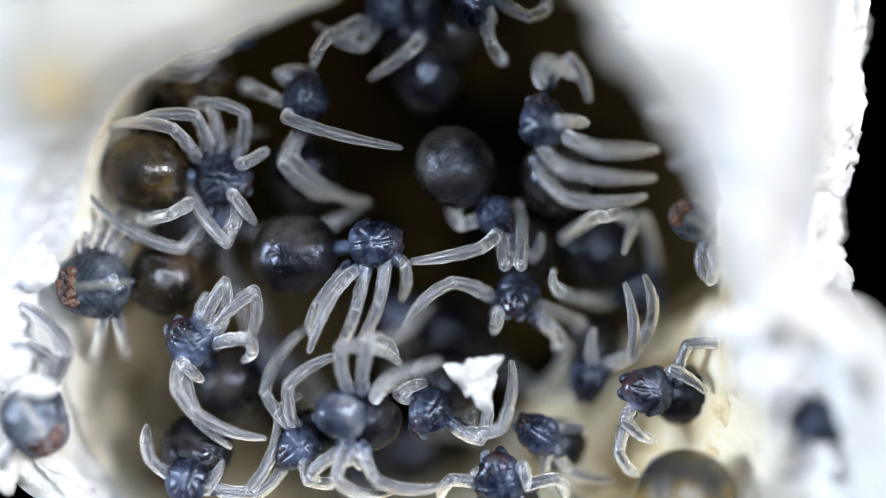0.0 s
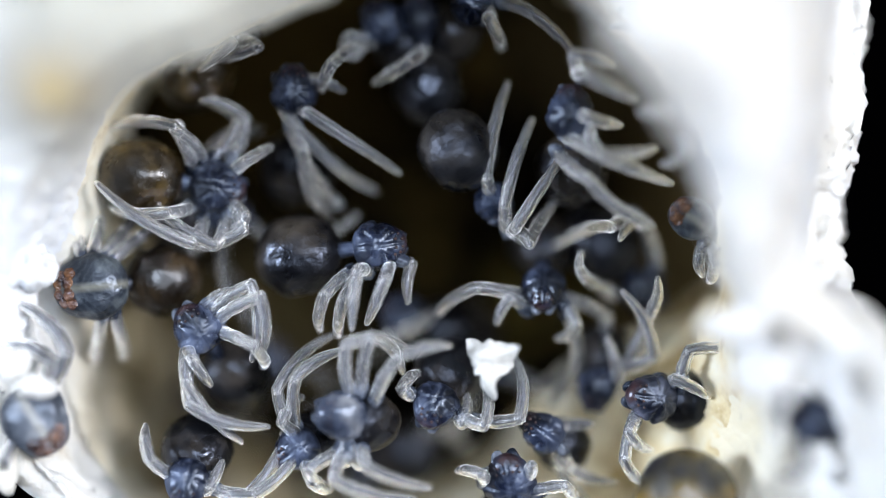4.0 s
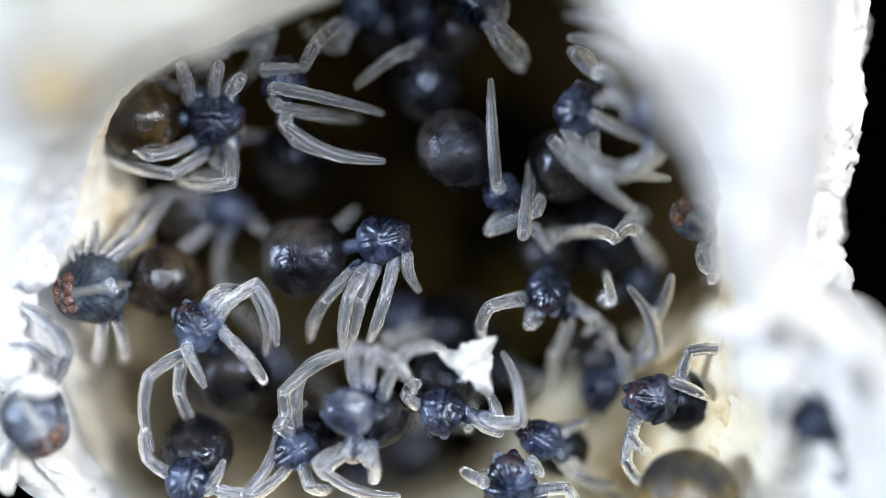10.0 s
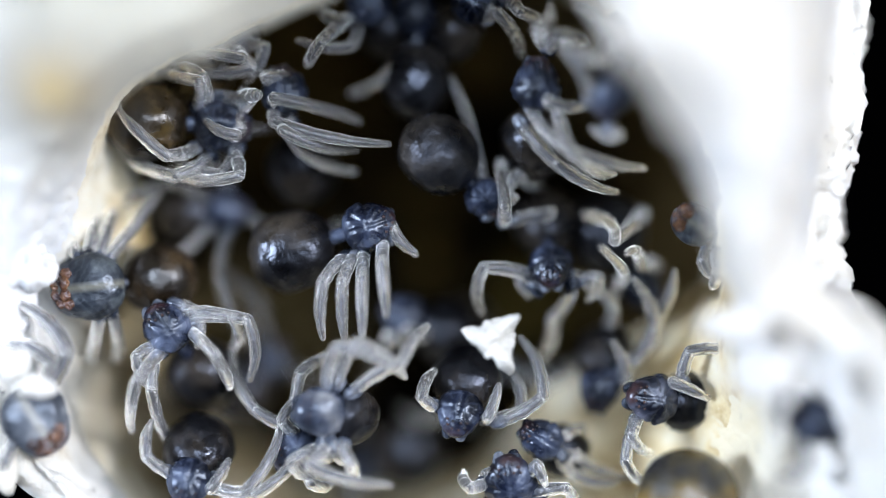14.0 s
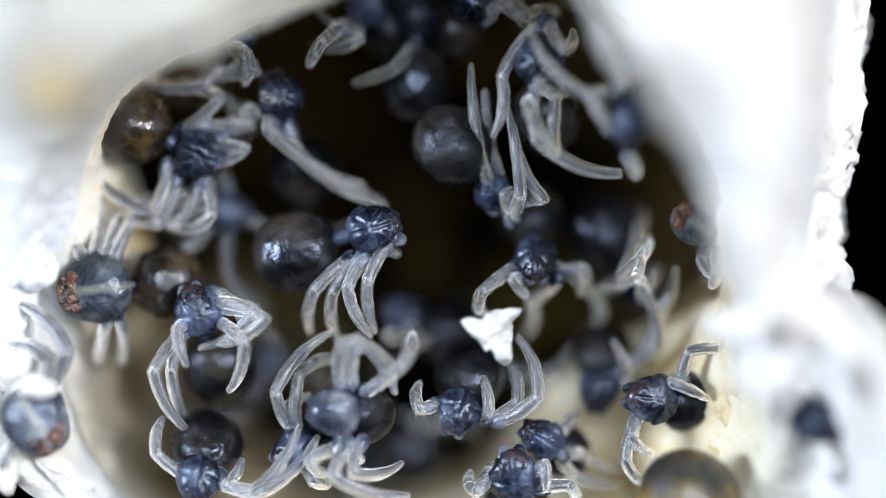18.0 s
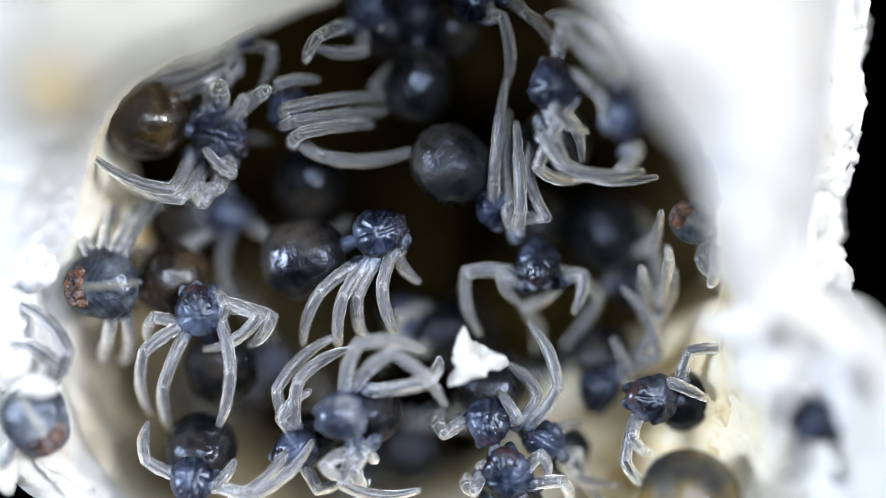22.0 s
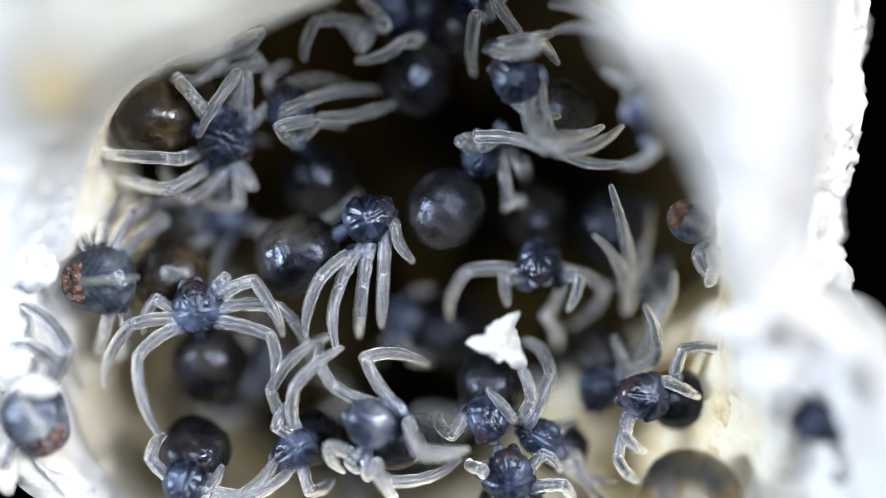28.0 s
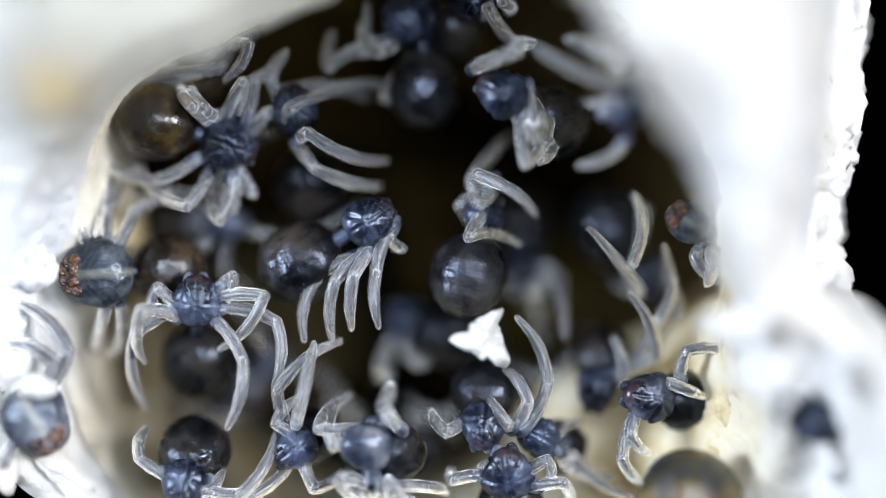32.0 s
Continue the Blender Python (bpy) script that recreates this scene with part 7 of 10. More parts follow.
s = spiderling("dark blue-grey spiderling with translucent white legs, in the sac", [(0, -2.309, -2.106, 0.25, -105.3), (13, -2.309, -2.106, 0.25, -106.2), (17, -2.207, -2.08, 0.25, -102.3), (19, -2.207, -2.08, 0.25, -102.3), (21, -2.218, -2.09, 0.25, -102.3), (23, -2.299, -2.106, 0.25, -104.3), (32, -2.335, -2.121, 0.25, -106.9)], 0.536, (-0.393, 0, -0.23), 0.337, ABDOMEN, 20, CARAPACE)
limb(s, "palp", (-0.086, 0.199, -0.001), (0.12, 0.294), [(0, -2.13, -2.171, 0.29, -1.996, -1.94, 0.176), (13, -2.114, -2.17, 0.3, -1.964, -1.928, 0.238), (17, -1.952, -2.104, 0.314, -1.813, -1.904, 0.155), (19, -1.978, -2.156, 0.258, -1.828, -1.919, 0.179), (21, -1.977, -2.13, 0.307, -1.828, -1.946, 0.14), (23, -2.115, -2.171, 0.288, -1.964, -1.928, 0.227), (32, -2.145, -2.191, 0.295, -1.997, -2.023, 0.112)])
limb(s, "leg", (-0.041, -0.168, -0.017), (0.298, 0.38), [(0, -2.634, -1.883, 0.412, -2.668, -1.609, 0.156), (13, -2.672, -1.874, 0.363, -2.659, -1.574, 0.137), (17, -2.588, -1.825, 0.281, -2.52, -1.566, 0.019), (19, -2.581, -1.849, 0.342, -2.546, -1.522, 0.158), (23, -2.715, -1.902, 0.276, -2.702, -1.601, 0.05), (28, -2.619, -1.873, 0.42, -2.517, -1.686, 0.112), (32, -2.737, -1.88, 0.22, -2.685, -1.629, -0.054)])
limb(s, "leg", (-0.037, 0.202, -0.018), (0.347, 0.717), [(0, -1.765, -2.19, 0.22, -1.499, -1.55, 0.053), (3, -1.768, -2.206, 0.22, -1.422, -1.601, 0.073), (6, -1.774, -2.206, 0.288, -1.474, -1.627, 0.008), (9, -1.774, -2.206, 0.288, -1.5, -1.628, -0.017), (13, -1.798, -2.189, 0.371, -1.498, -1.6, 0.112), (17, -1.696, -2.169, 0.366, -1.312, -1.582, 0.235), (19, -1.721, -2.188, 0.401, -1.29, -1.621, 0.338), (21, -1.721, -2.178, 0.393, -1.292, -1.633, 0.23), (23, -1.797, -2.204, 0.383, -1.424, -1.755, -0.017), (28, -1.798, -2.21, 0.343, -1.439, -1.72, -0.02), (32, -1.823, -2.219, 0.364, -1.509, -1.662, 0.059)])
limb(s, "leg", (-0.024, 0.248, -0.023), (0.404, 0.676), [(0, -1.665, -2.209, 0.22, -1.349, -1.722, -0.11), (3, -1.672, -2.201, 0.304, -1.253, -1.701, 0.145), (6, -1.672, -2.211, 0.298, -1.323, -1.782, -0.075), (13, -1.686, -2.21, 0.353, -1.269, -1.753, 0.098), (17, -1.594, -2.168, 0.386, -1.139, -1.683, 0.286), (19, -1.594, -2.178, 0.383, -1.14, -1.726, 0.186), (21, -1.604, -2.178, 0.384, -1.149, -1.699, 0.262), (23, -1.696, -2.208, 0.401, -1.227, -1.803, 0.147), (28, -1.696, -2.209, 0.357, -1.297, -1.858, -0.045), (32, -1.691, -2.212, 0.22, -1.324, -1.784, -0.136)])

s = spiderling("dark blue-grey spiderling with translucent white legs, in the sac", [(0, -1.32, -1.804, 0.1, -140.2), (17, -1.345, -1.829, 0.1, -148), (32, -1.345, -1.804, 0.1, -142.5)], 0.51, (-0.244, 0, -0.262), 0.255, ABDOMEN, 10, CARAPACE)
limb(s, "palp", (-0.143, -0.049, -0.005), (0.297, 0.34), [(0, -1.472, -1.498, 0.13, -1.308, -1.339, -0.117), (3, -1.455, -1.547, 0.228, -1.285, -1.336, 0.027), (9, -1.454, -1.597, 0.257, -1.305, -1.371, 0.056), (10, -1.486, -1.598, 0.215, -1.264, -1.397, 0.059), (11, -1.434, -1.597, 0.276, -1.218, -1.412, 0.096), (12, -1.447, -1.487, 0.124, -1.246, -1.313, -0.083), (13, -1.455, -1.547, 0.214, -1.27, -1.347, 0.017), (17, -1.447, -1.498, 0.13, -1.22, -1.296, -0.018), (18, -1.458, -1.497, 0.07, -1.226, -1.333, -0.111), (19, -1.486, -1.525, 0.07, -1.22, -1.337, -0.021), (21, -1.488, -1.521, 0.07, -1.269, -1.259, 0.07), (23, -1.434, -1.561, 0.263, -1.18, -1.327, 0.263), (25, -1.485, -1.597, 0.232, -1.267, -1.307, 0.232), (28, -1.506, -1.598, 0.207, -1.331, -1.362, 0.043), (30, -1.444, -1.647, 0.299, -1.243, -1.462, 0.101), (32, -1.506, -1.573, 0.201, -1.305, -1.346, 0.052)])
limb(s, "leg", (-0.046, 0.069, -0.022), (0.35, 0.38), [(0, -1.215, -2.079, 0.31, -0.938, -2.085, 0.052), (3, -1.164, -2.079, 0.303, -1, -2.149, -0.032), (6, -1.19, -2.131, 0.252, -0.991, -2.15, -0.069), (19, -1.164, -2.078, 0.318, -1.016, -2.088, -0.03), (23, -1.116, -2.16, 0.128, -0.9, -2.014, -0.142), (25, -1.165, -2.131, 0.241, -0.939, -2.011, -0.034), (28, -1.202, -2.175, 0.149, -1.002, -2.081, -0.155), (30, -1.194, -2.179, 0.07, -0.967, -2.051, -0.2), (32, -1.166, -2.16, 0.139, -0.93, -2.013, -0.113)])
limb(s, "leg", (-0.095, -0.189, -0.014), (0.388, 0.756), [(0, -1.607, -1.293, 0.07, -1.233, -0.722, -0.244), (3, -1.506, -1.267, 0.208, -1.052, -0.751, -0.096), (6, -1.486, -1.267, 0.218, -0.955, -0.822, -0.075), (7, -1.496, -1.267, 0.206, -0.947, -0.707, 0.206), (9, -1.511, -1.292, 0.241, -0.963, -0.795, 0.096), (10, -1.444, -1.282, 0.262, -0.863, -0.929, -0.059), (11, -1.419, -1.267, 0.24, -0.848, -0.914, -0.098), (12, -1.688, -1.505, 0.257, -1.228, -1.203, -0.25), (13, -1.649, -1.347, 0.07, -1.442, -0.841, -0.443), (14, -1.714, -1.442, 0.07, -1.929, -0.913, -0.425), (17, -1.497, -1.268, 0.168, -1.015, -0.698, 0.057), (18, -1.511, -1.282, 0.201, -1.02, -0.75, -0.004), (19, -1.523, -1.268, 0.142, -1.041, -0.709, -0.011), (21, -1.538, -1.268, 0.127, -1.031, -0.735, -0.034), (23, -1.47, -1.267, 0.223, -0.923, -0.801, -0.002), (25, -1.522, -1.267, 0.187, -1.052, -0.761, -0.11), (28, -1.558, -1.268, 0.15, -1.053, -0.787, -0.129), (30, -1.418, -1.291, 0.303, -0.826, -0.887, 0.074), (32, -1.495, -1.267, 0.241, -0.939, -0.837, -0.026)])
limb(s, "leg", (-0.117, -0.137, -0.01), (0.535, 0.543), [(0, -1.391, -1.213, 0.407, -0.936, -0.961, 0.259), (9, -1.293, -1.115, 0.175, -0.889, -0.915, -0.121), (17, -1.294, -1.118, 0.07, -0.943, -1.019, -0.327), (25, -1.34, -1.213, 0.4, -0.883, -0.909, 0.4), (32, -1.262, -1.313, 0.503, -1.165, -0.86, 0.226)])

s = spiderling("dark blue-grey spiderling with translucent white legs, in the sac", [(0, 0.514, -2.057, 0.15, 105.3), (3, 0.591, -2.073, 0.15, 100.3), (17, 0.616, -2.083, 0.15, 97.3), (19, 0.667, -1.991, 0.15, 94.9), (21, 0.591, -2.006, 0.15, 97.9), (23, 0.565, -2.022, 0.15, 98), (28, 0.591, -2.032, 0.15, 96), (32, 0.581, -2.022, 0.15, 97)], 0.61, (-0.403, 0, -0.114), 0.306, ABDOMEN, 30, CARAPACE)
limb(s, "leg", (-0.006, 0.234, -0.031), (0.25, 0.38), [(0, 0.071, -2.08, 0.247, -0.02, -2.267, -0.076), (6, 0.386, -2.027, 0.358, 0.173, -1.984, 0.048), (13, 0.259, -2.129, 0.34, 0.194, -2.011, -0.012), (21, 0.285, -2.181, 0.301, 0.225, -2.037, -0.042), (28, 0.335, -1.976, 0.36, 0.235, -1.923, -0.001), (32, 0.101, -2.081, 0.12, 0.072, -2.001, -0.248)])
limb(s, "palp", (-0.051, -0.148, -0.005), (0.261, 0.2), [(0, 0.721, -1.951, 0.353, 0.752, -2.14, 0.292), (6, 0.793, -1.926, 0.32, 0.769, -2.032, 0.15), (9, 0.793, -1.901, 0.293, 0.871, -2.007, 0.139), (19, 0.945, -1.901, 0.315, 0.92, -2.129, 0.315), (21, 0.844, -1.851, 0.286, 0.819, -2.031, 0.198), (23, 0.909, -1.866, 0.12, 1.025, -1.985, 0.005), (28, 0.903, -1.852, 0.12, 1.04, -1.983, 0.052), (32, 0.936, -1.903, 0.201, 0.973, -2.084, 0.117)])
limb(s, "leg", (-0.138, -0.226, 0.045), (0.267, 0.38), [(0, 1.023, -2.072, 0.173, 1.104, -2.27, -0.148)])
limb(s, "palp", (-0.008, 0.129, -0.03), (0.12, 0.2), [(0, 0.361, -2.005, 0.208, 0.26, -2.06, 0.044)])

s = spiderling("dark blue-grey spiderling with translucent white legs, in the sac", [(0, 0.85, -1.659, 0.0, 148), (3, 0.901, -1.644, 0.0, 145), (9, 0.875, -1.711, 0.0, 150.1), (19, 0.891, -1.711, 0.0, 148), (32, 0.85, -1.684, 0.0, 152.4)], 0.485, (-0.307, 0, -0.352), 0.255, ABDOMEN, 10, CARAPACE)
limb(s, "palp", (-0.062, -0.005, -0.02), (0.241, 0.235), [(0, 0.976, -1.655, -0.103, 1.216, -1.63, -0.103), (9, 1.105, -1.632, -0.202, 1.321, -1.541, -0.236), (13, 1.052, -1.707, -0.123, 1.219, -1.659, -0.285), (17, 1.105, -1.631, -0.188, 1.219, -1.48, -0.327), (21, 1.137, -1.596, -0.33, 1.339, -1.534, -0.437), (28, 1.132, -1.608, -0.314, 1.262, -1.51, -0.483), (32, 1.132, -1.658, -0.265, 1.286, -1.533, -0.39)])
limb(s, "leg", (-0.179, 0.041, 0.001), (0.25, 0.618), [(0, 0.926, -1.963, -0.162, 1.264, -2.307, -0.566), (9, 1.077, -1.885, -0.097, 1.518, -2.24, -0.372), (19, 1.155, -1.834, -0.121, 1.622, -2.023, -0.496), (21, 1.129, -1.834, -0.109, 1.467, -2.242, -0.449), (32, 1.077, -1.834, -0.1, 1.69, -2.242, -0.1)])
limb(s, "leg", (-0.235, 0.036, 0.011), (0.25, 0.404), [(0, 1.131, -1.989, -0.186, 1.516, -2.093, -0.271)])

s = spiderling("big blurred brown-bellied spiderling in a torn fold of silk", [(0, 2.182, -2.983, 0.6, -89.1), (32, 2.218, -2.983, 0.6, -89.1)], 0.612, (-0.668, 0, 0), 0.49, OLIVE, 0, CARAPACE)

s = spiderling("dark spiderling half hidden in the outer silk", [(0, 3.30, -1.53, 1.2, 175)], 0.5, (-0.34, 0, -0.05), 0.24, ABDOMEN, 0, CARAPACE)
limb(s, "leg", (0.1, 0.2, 0.1), (0.3, 0.4), [(0, 3.2, -1.82, 1.4, 3.02, -2.0, 1.2)])
limb(s, "leg", (0.1, -0.2, 0.1), (0.3, 0.4), [(0, 3.12, -1.3, 1.4, 2.98, -1.62, 1.3)])

s = spiderling("dark ridged spiderling that climbs through the middle of the sac", [(0, 0.49, 0.286, -0.1, -49.9), (1, 0.439, 0.363, -0.1, -48.6), (2, 0.414, 0.414, -0.1, -52.7), (3, 0.45, 0.414, -0.1, -53.7), (6, 0.516, 0.363, -0.1, -55.6), (7, 0.541, 0.337, -0.1, -50.2), (8, 0.516, 0.337, -0.1, -52.1), (9, 0.541, 0.352, -0.1, -59.5), (10, 0.562, 0.496, -0.1, -42.5), (11, 0.429, 0.301, -0.1, -47.9), (12, 0.439, 0.373, -0.1, -43.8), (13, 0.337, 0.312, -0.1, -49.9), (14, 0.398, 0.455, -0.1, -42.4), (17, 0.531, 0.541, -0.1, -45.6), (18, 0.48, 0.496, -0.1, -47.5), (19, 0.541, 0.261, -0.1, -41.6), (20, 0.582, 0.352, -0.1, -46.3), (21, 0.541, 0.388, -0.1, -43.4), (22, 0.501, 0.352, -0.1, -43.7), (23, 0.567, 0.373, -0.1, -42.1), (24, 0.398, 0.516, -0.1, -11.8), (25, 0.429, 0.465, -0.1, 2.7), (28, 0.363, 0.848, -0.1, 55.5), (29, 0.235, 0.659, -0.1, 90), (30, 0.312, 0.618, -0.1, 79.2), (31, 0.48, 0.598, -0.1, 64.4), (32, 0.378, 0.337, -0.1, 75.7)], 0.46, (-0.598, 0, 0.05), 0.36, RIDGED, 0, SHADED_SHELL)
limb(s, "leg", (-0.044, 0.004, -0.03), (0.323, 0.89), [(0, 0.161, 0.213, -0.13, 0.196, 0.547, -0.957), (1, 0.158, 0.464, 0.056, 0.482, 1.159, -0.409), (2, 0.326, 0.693, 0.072, 0.467, 1.416, -0.443), (3, 0.362, 0.693, 0.072, 0.578, 1.514, -0.214), (6, 0.448, 0.54, 0.157, 0.471, 1.361, -0.202), (7, 0.464, 0.565, 0.123, 0.389, 1.396, -0.203), (8, 0.412, 0.463, 0.169, 0.378, 1.293, -0.164), (9, 0.489, 0.565, 0.139, 0.317, 1.386, -0.176), (10, 0.479, 0.616, 0.175, 0.428, 1.573, 0.175), (11, 0.26, 0.54, 0.074, -0.046, 1.221, -0.423), (12, 0.379, 0.727, -0.13, 0.339, 1.565, -0.446), (13, 0.285, 0.591, 0.079, 0.133, 1.446, -0.133), (14, 0.322, 0.807, -0.13, 0.041, 1.586, -0.472), (17, 0.388, 0.847, -0.003, 0.454, 1.74, -0.003), (18, 0.357, 0.759, 0.074, 0.245, 1.687, 0.074), (19, 0.413, 0.566, 0.01, 0.148, 1.396, -0.189), (20, 0.499, 0.494, 0.169, 0.44, 1.295, -0.229), (21, 0.489, 0.489, 0.184, 0.311, 1.507, 0.184), (22, 0.459, 0.617, 0.093, 0.561, 1.495, -0.027), (23, 0.616, 0.565, 0.137, 0.687, 1.287, -0.392), (24, 0.336, 0.473, 0.187, 0.256, 1.293, -0.163), (25, 0.336, 0.412, 0.184, 0.015, 1.141, -0.225), (28, 0.158, 0.973, 0.086, 0.648, 0.941, -0.66), (29, 0.529, 0.738, -0.13, 0.031, 0.768, -0.867), (30, -0.019, 0.625, -0.13, 0.124, 0.806, -0.992), (31, 0.215, 0.773, -0.13, 0.238, 1.018, -0.989), (32, 0.247, 0.597, -0.13, 0.598, 1.036, -0.829)])
limb(s, "leg", (0.258, -0.05, -0.03), (0.34, 0.827), [(0, 0.555, -0.148, 0.135, 0.621, 0.405, -0.48), (1, 0.362, 0.25, 0.112, 0.466, 1.003, -0.224), (2, 0.463, 0.362, 0.148, 0.491, 1.13, -0.168), (3, 0.53, 0.387, 0.134, 0.765, 1.169, -0.013), (6, 0.617, 0.387, 0.081, 0.707, 1.107, -0.328), (7, 0.668, 0.362, 0.093, 0.516, 1.13, -0.182), (8, 0.499, 0.285, 0.122, 0.413, 1.177, 0.122), (9, 0.684, 0.413, -0.001, 0.507, 1.173, -0.287), (10, 0.418, 0.168, -0.02, 0.874, 0.499, -0.633), (11, 0.464, 0.321, 0.082, 0.298, 0.919, -0.471), (12, 0.452, 0.468, -0.13, 0.174, 1.175, -0.467), (13, 0.311, 0.26, 0.115, 0.529, 0.699, -0.556), (14, 0.56, 0.372, 0.184, 0.514, 0.786, -0.533), (17, 0.592, 0.617, 0.013, 0.604, 1.388, -0.3), (18, 0.531, 0.6, -0.13, 0.378, 1.436, -0.13), (19, 0.579, 0.369, -0.13, 0.312, 1.18, -0.13), (20, 0.662, 0.372, 0.101, 0.459, 1.228, 0.101), (21, 0.718, 0.362, 0.152, 0.438, 1.304, 0.152), (22, 0.582, 0.454, -0.031, 0.584, 1.234, -0.317), (23, 0.72, 0.49, -0.04, 0.7, 1.034, -0.669), (24, 0.58, 0.412, 0.205, 0.501, 1.17, -0.127), (25, 0.616, 0.412, 0.202, 0.327, 1.119, -0.124), (28, 0.193, 0.997, 0.25, 0.841, 0.886, 0.6), (28.5, 0.214, 1.022, 0.25, 0.841, 0.856, 0.6), (29, -0.01, 0.814, 0.25, 0.628, 0.886, 0.6), (29.5, -0.041, 0.651, 0.25, 0.76, 0.724, 0.6), (30, 0.031, 0.544, 0.25, 0.739, 0.486, 0.6), (30.5, 0.107, 0.57, 0.25, 0.79, 0.557, 0.6), (31, 0.097, 0.351, 0.25, 0.841, 0.223, 0.6), (31.5, -0.046, 0.28, 0.25, 0.76, -0.041, 0.6), (32, 0.249, 0.707, 0.25, 0.724, 0.385, 0.6)])
limb(s, "leg", (0.291, -0.011, -0.03), (0.383, 0.785), [(0, 0.702, -0.148, 0.192, 0.687, 0.425, -0.348), (1, 0.488, 0.183, 0.226, 0.567, 0.899, -0.096), (2, 0.692, 0.132, 0.234, 0.666, 1.023, 0.234), (3, 0.615, 0.234, 0.248, 0.974, 0.912, 0.068), (6, 0.732, 0.107, 0.248, 1.195, 0.644, -0.102), (7, 0.743, 0.183, 0.244, 1.078, 0.797, -0.123), (8, 0.615, 0.056, 0.244, 0.721, 0.721, -0.167), (9, 0.871, 0.234, 0.169, 1.217, 0.849, -0.187), (10, 0.723, 0.127, 0.214, 0.798, 0.763, -0.249), (11, 0.975, 0.133, -0.009, 0.943, 0.85, -0.334), (12, 0.784, 0.107, 0.22, 1.301, 0.394, -0.306), (13, 0.795, 0.117, 0.129, 1.235, 0.579, -0.34), (14, 0.978, 0.34, -0.13, 0.67, 0.211, -0.838), (17, 0.743, 0.463, 0.226, 1.011, 1.139, -0.083), (18, 0.702, 0.494, 0.18, 0.58, 1.288, 0.18), (19, 0.719, 0.387, 0.064, 0.414, 1.103, -0.053), (20, 0.845, 0.29, 0.212, 0.519, 1.064, 0.212), (21, 0.931, 0.515, -0.13, 0.659, 0.983, -0.702), (22, 0.702, 0.351, 0.191, 0.663, 1.127, 0.062), (23, 0.819, 0.336, 0.211, 0.888, 1.087, -0.019), (24, 0.845, 0.29, 0.178, 0.686, 0.947, -0.229), (25, 0.922, 0.285, 0.138, 0.619, 0.951, -0.153), (28, 0.696, 0.734, -0.13, 0.753, 0.65, -0.909), (29, 0.538, 0.703, -0.13, 0.709, 0.108, -0.614), (30, 0.543, 0.557, -0.13, 0.624, 0.366, -0.887), (31, 0.275, 0.681, -0.13, -0.521, 0.373, -0.13), (32, 0.152, 0.389, -0.13, 0.339, -0.201, -0.616)])
limb(s, "leg", (0.098, -0.082, -0.03), (0.509, 0.684), [(0, 0.335, 0.005, 0.33, -0.275, -0.112, 0.045), (1, 0.513, -0.046, 0.288, 0.625, 0.251, -0.32), (2, 0.743, 0.031, 0.152, 0.893, 0.313, -0.455), (3, 0.743, 0.056, 0.207, 0.952, 0.507, -0.267), (6, 0.845, 0.005, 0.166, 1.183, 0.364, -0.315), (7, 0.87, 0.005, 0.197, 1.063, 0.567, -0.147), (8, 0.742, 0.005, 0.273, 0.788, 0.455, -0.242), (9, 0.974, 0.046, 0.009, 1.26, 0.569, -0.334), (10, 0.952, 0.023, -0.13, 1.144, 0.17, -0.772), (11, 0.589, 0.107, 0.349, 0.85, 0.159, -0.283), (12, 0.96, 0.287, -0.13, 0.931, 0.967, -0.204), (13, 0.669, 0.571, -0.13, 0.982, 0.237, -0.64), (14, 0.732, 0.727, -0.13, 0.896, 0.582, -0.778), (17, 0.937, 0.26, 0.147, 1.119, 0.467, -0.482), (18, 0.907, 0.453, 0.139, 0.621, 1.146, 0.139), (19, 0.922, 0.362, 0.142, 0.438, 1.024, 0.142), (20, 1.029, 0.311, 0.108, 0.685, 0.863, -0.102), (21, 0.895, 0.209, 0.242, 1.169, 0.159, -0.386), (22, 0.927, 0.29, 0.158, 0.786, 0.944, 0.01), (23, 0.972, 0.26, 0.196, 1.17, 0.364, -0.453), (24, 0.95, 0.23, -0.103, 0.791, 0.704, -0.572), (25, 0.973, 0.26, 0.082, 0.694, 0.873, -0.039), (28, 0.566, 0.38, -0.13, 0.819, 0.366, -0.767), (29, 0.814, 0.646, -0.13, 1.121, 0.272, -0.616), (30, 0.437, 0.818, 0.363, 1.097, 0.284, 0.363), (31, 0.803, 0.493, 0.306, 1.177, 0.497, -0.271), (32, 0.234, 0.107, 0.195, 0.686, 0.046, -0.318)])
limb(s, "palp", (0.219, -0.017, -0.03), (0.266, 0.202), [(0, 0.806, -0.081, -0.13, 0.884, 0.107, -0.13), (19, 0.617, 0.26, 0.07, 0.746, 0.286, -0.085)])

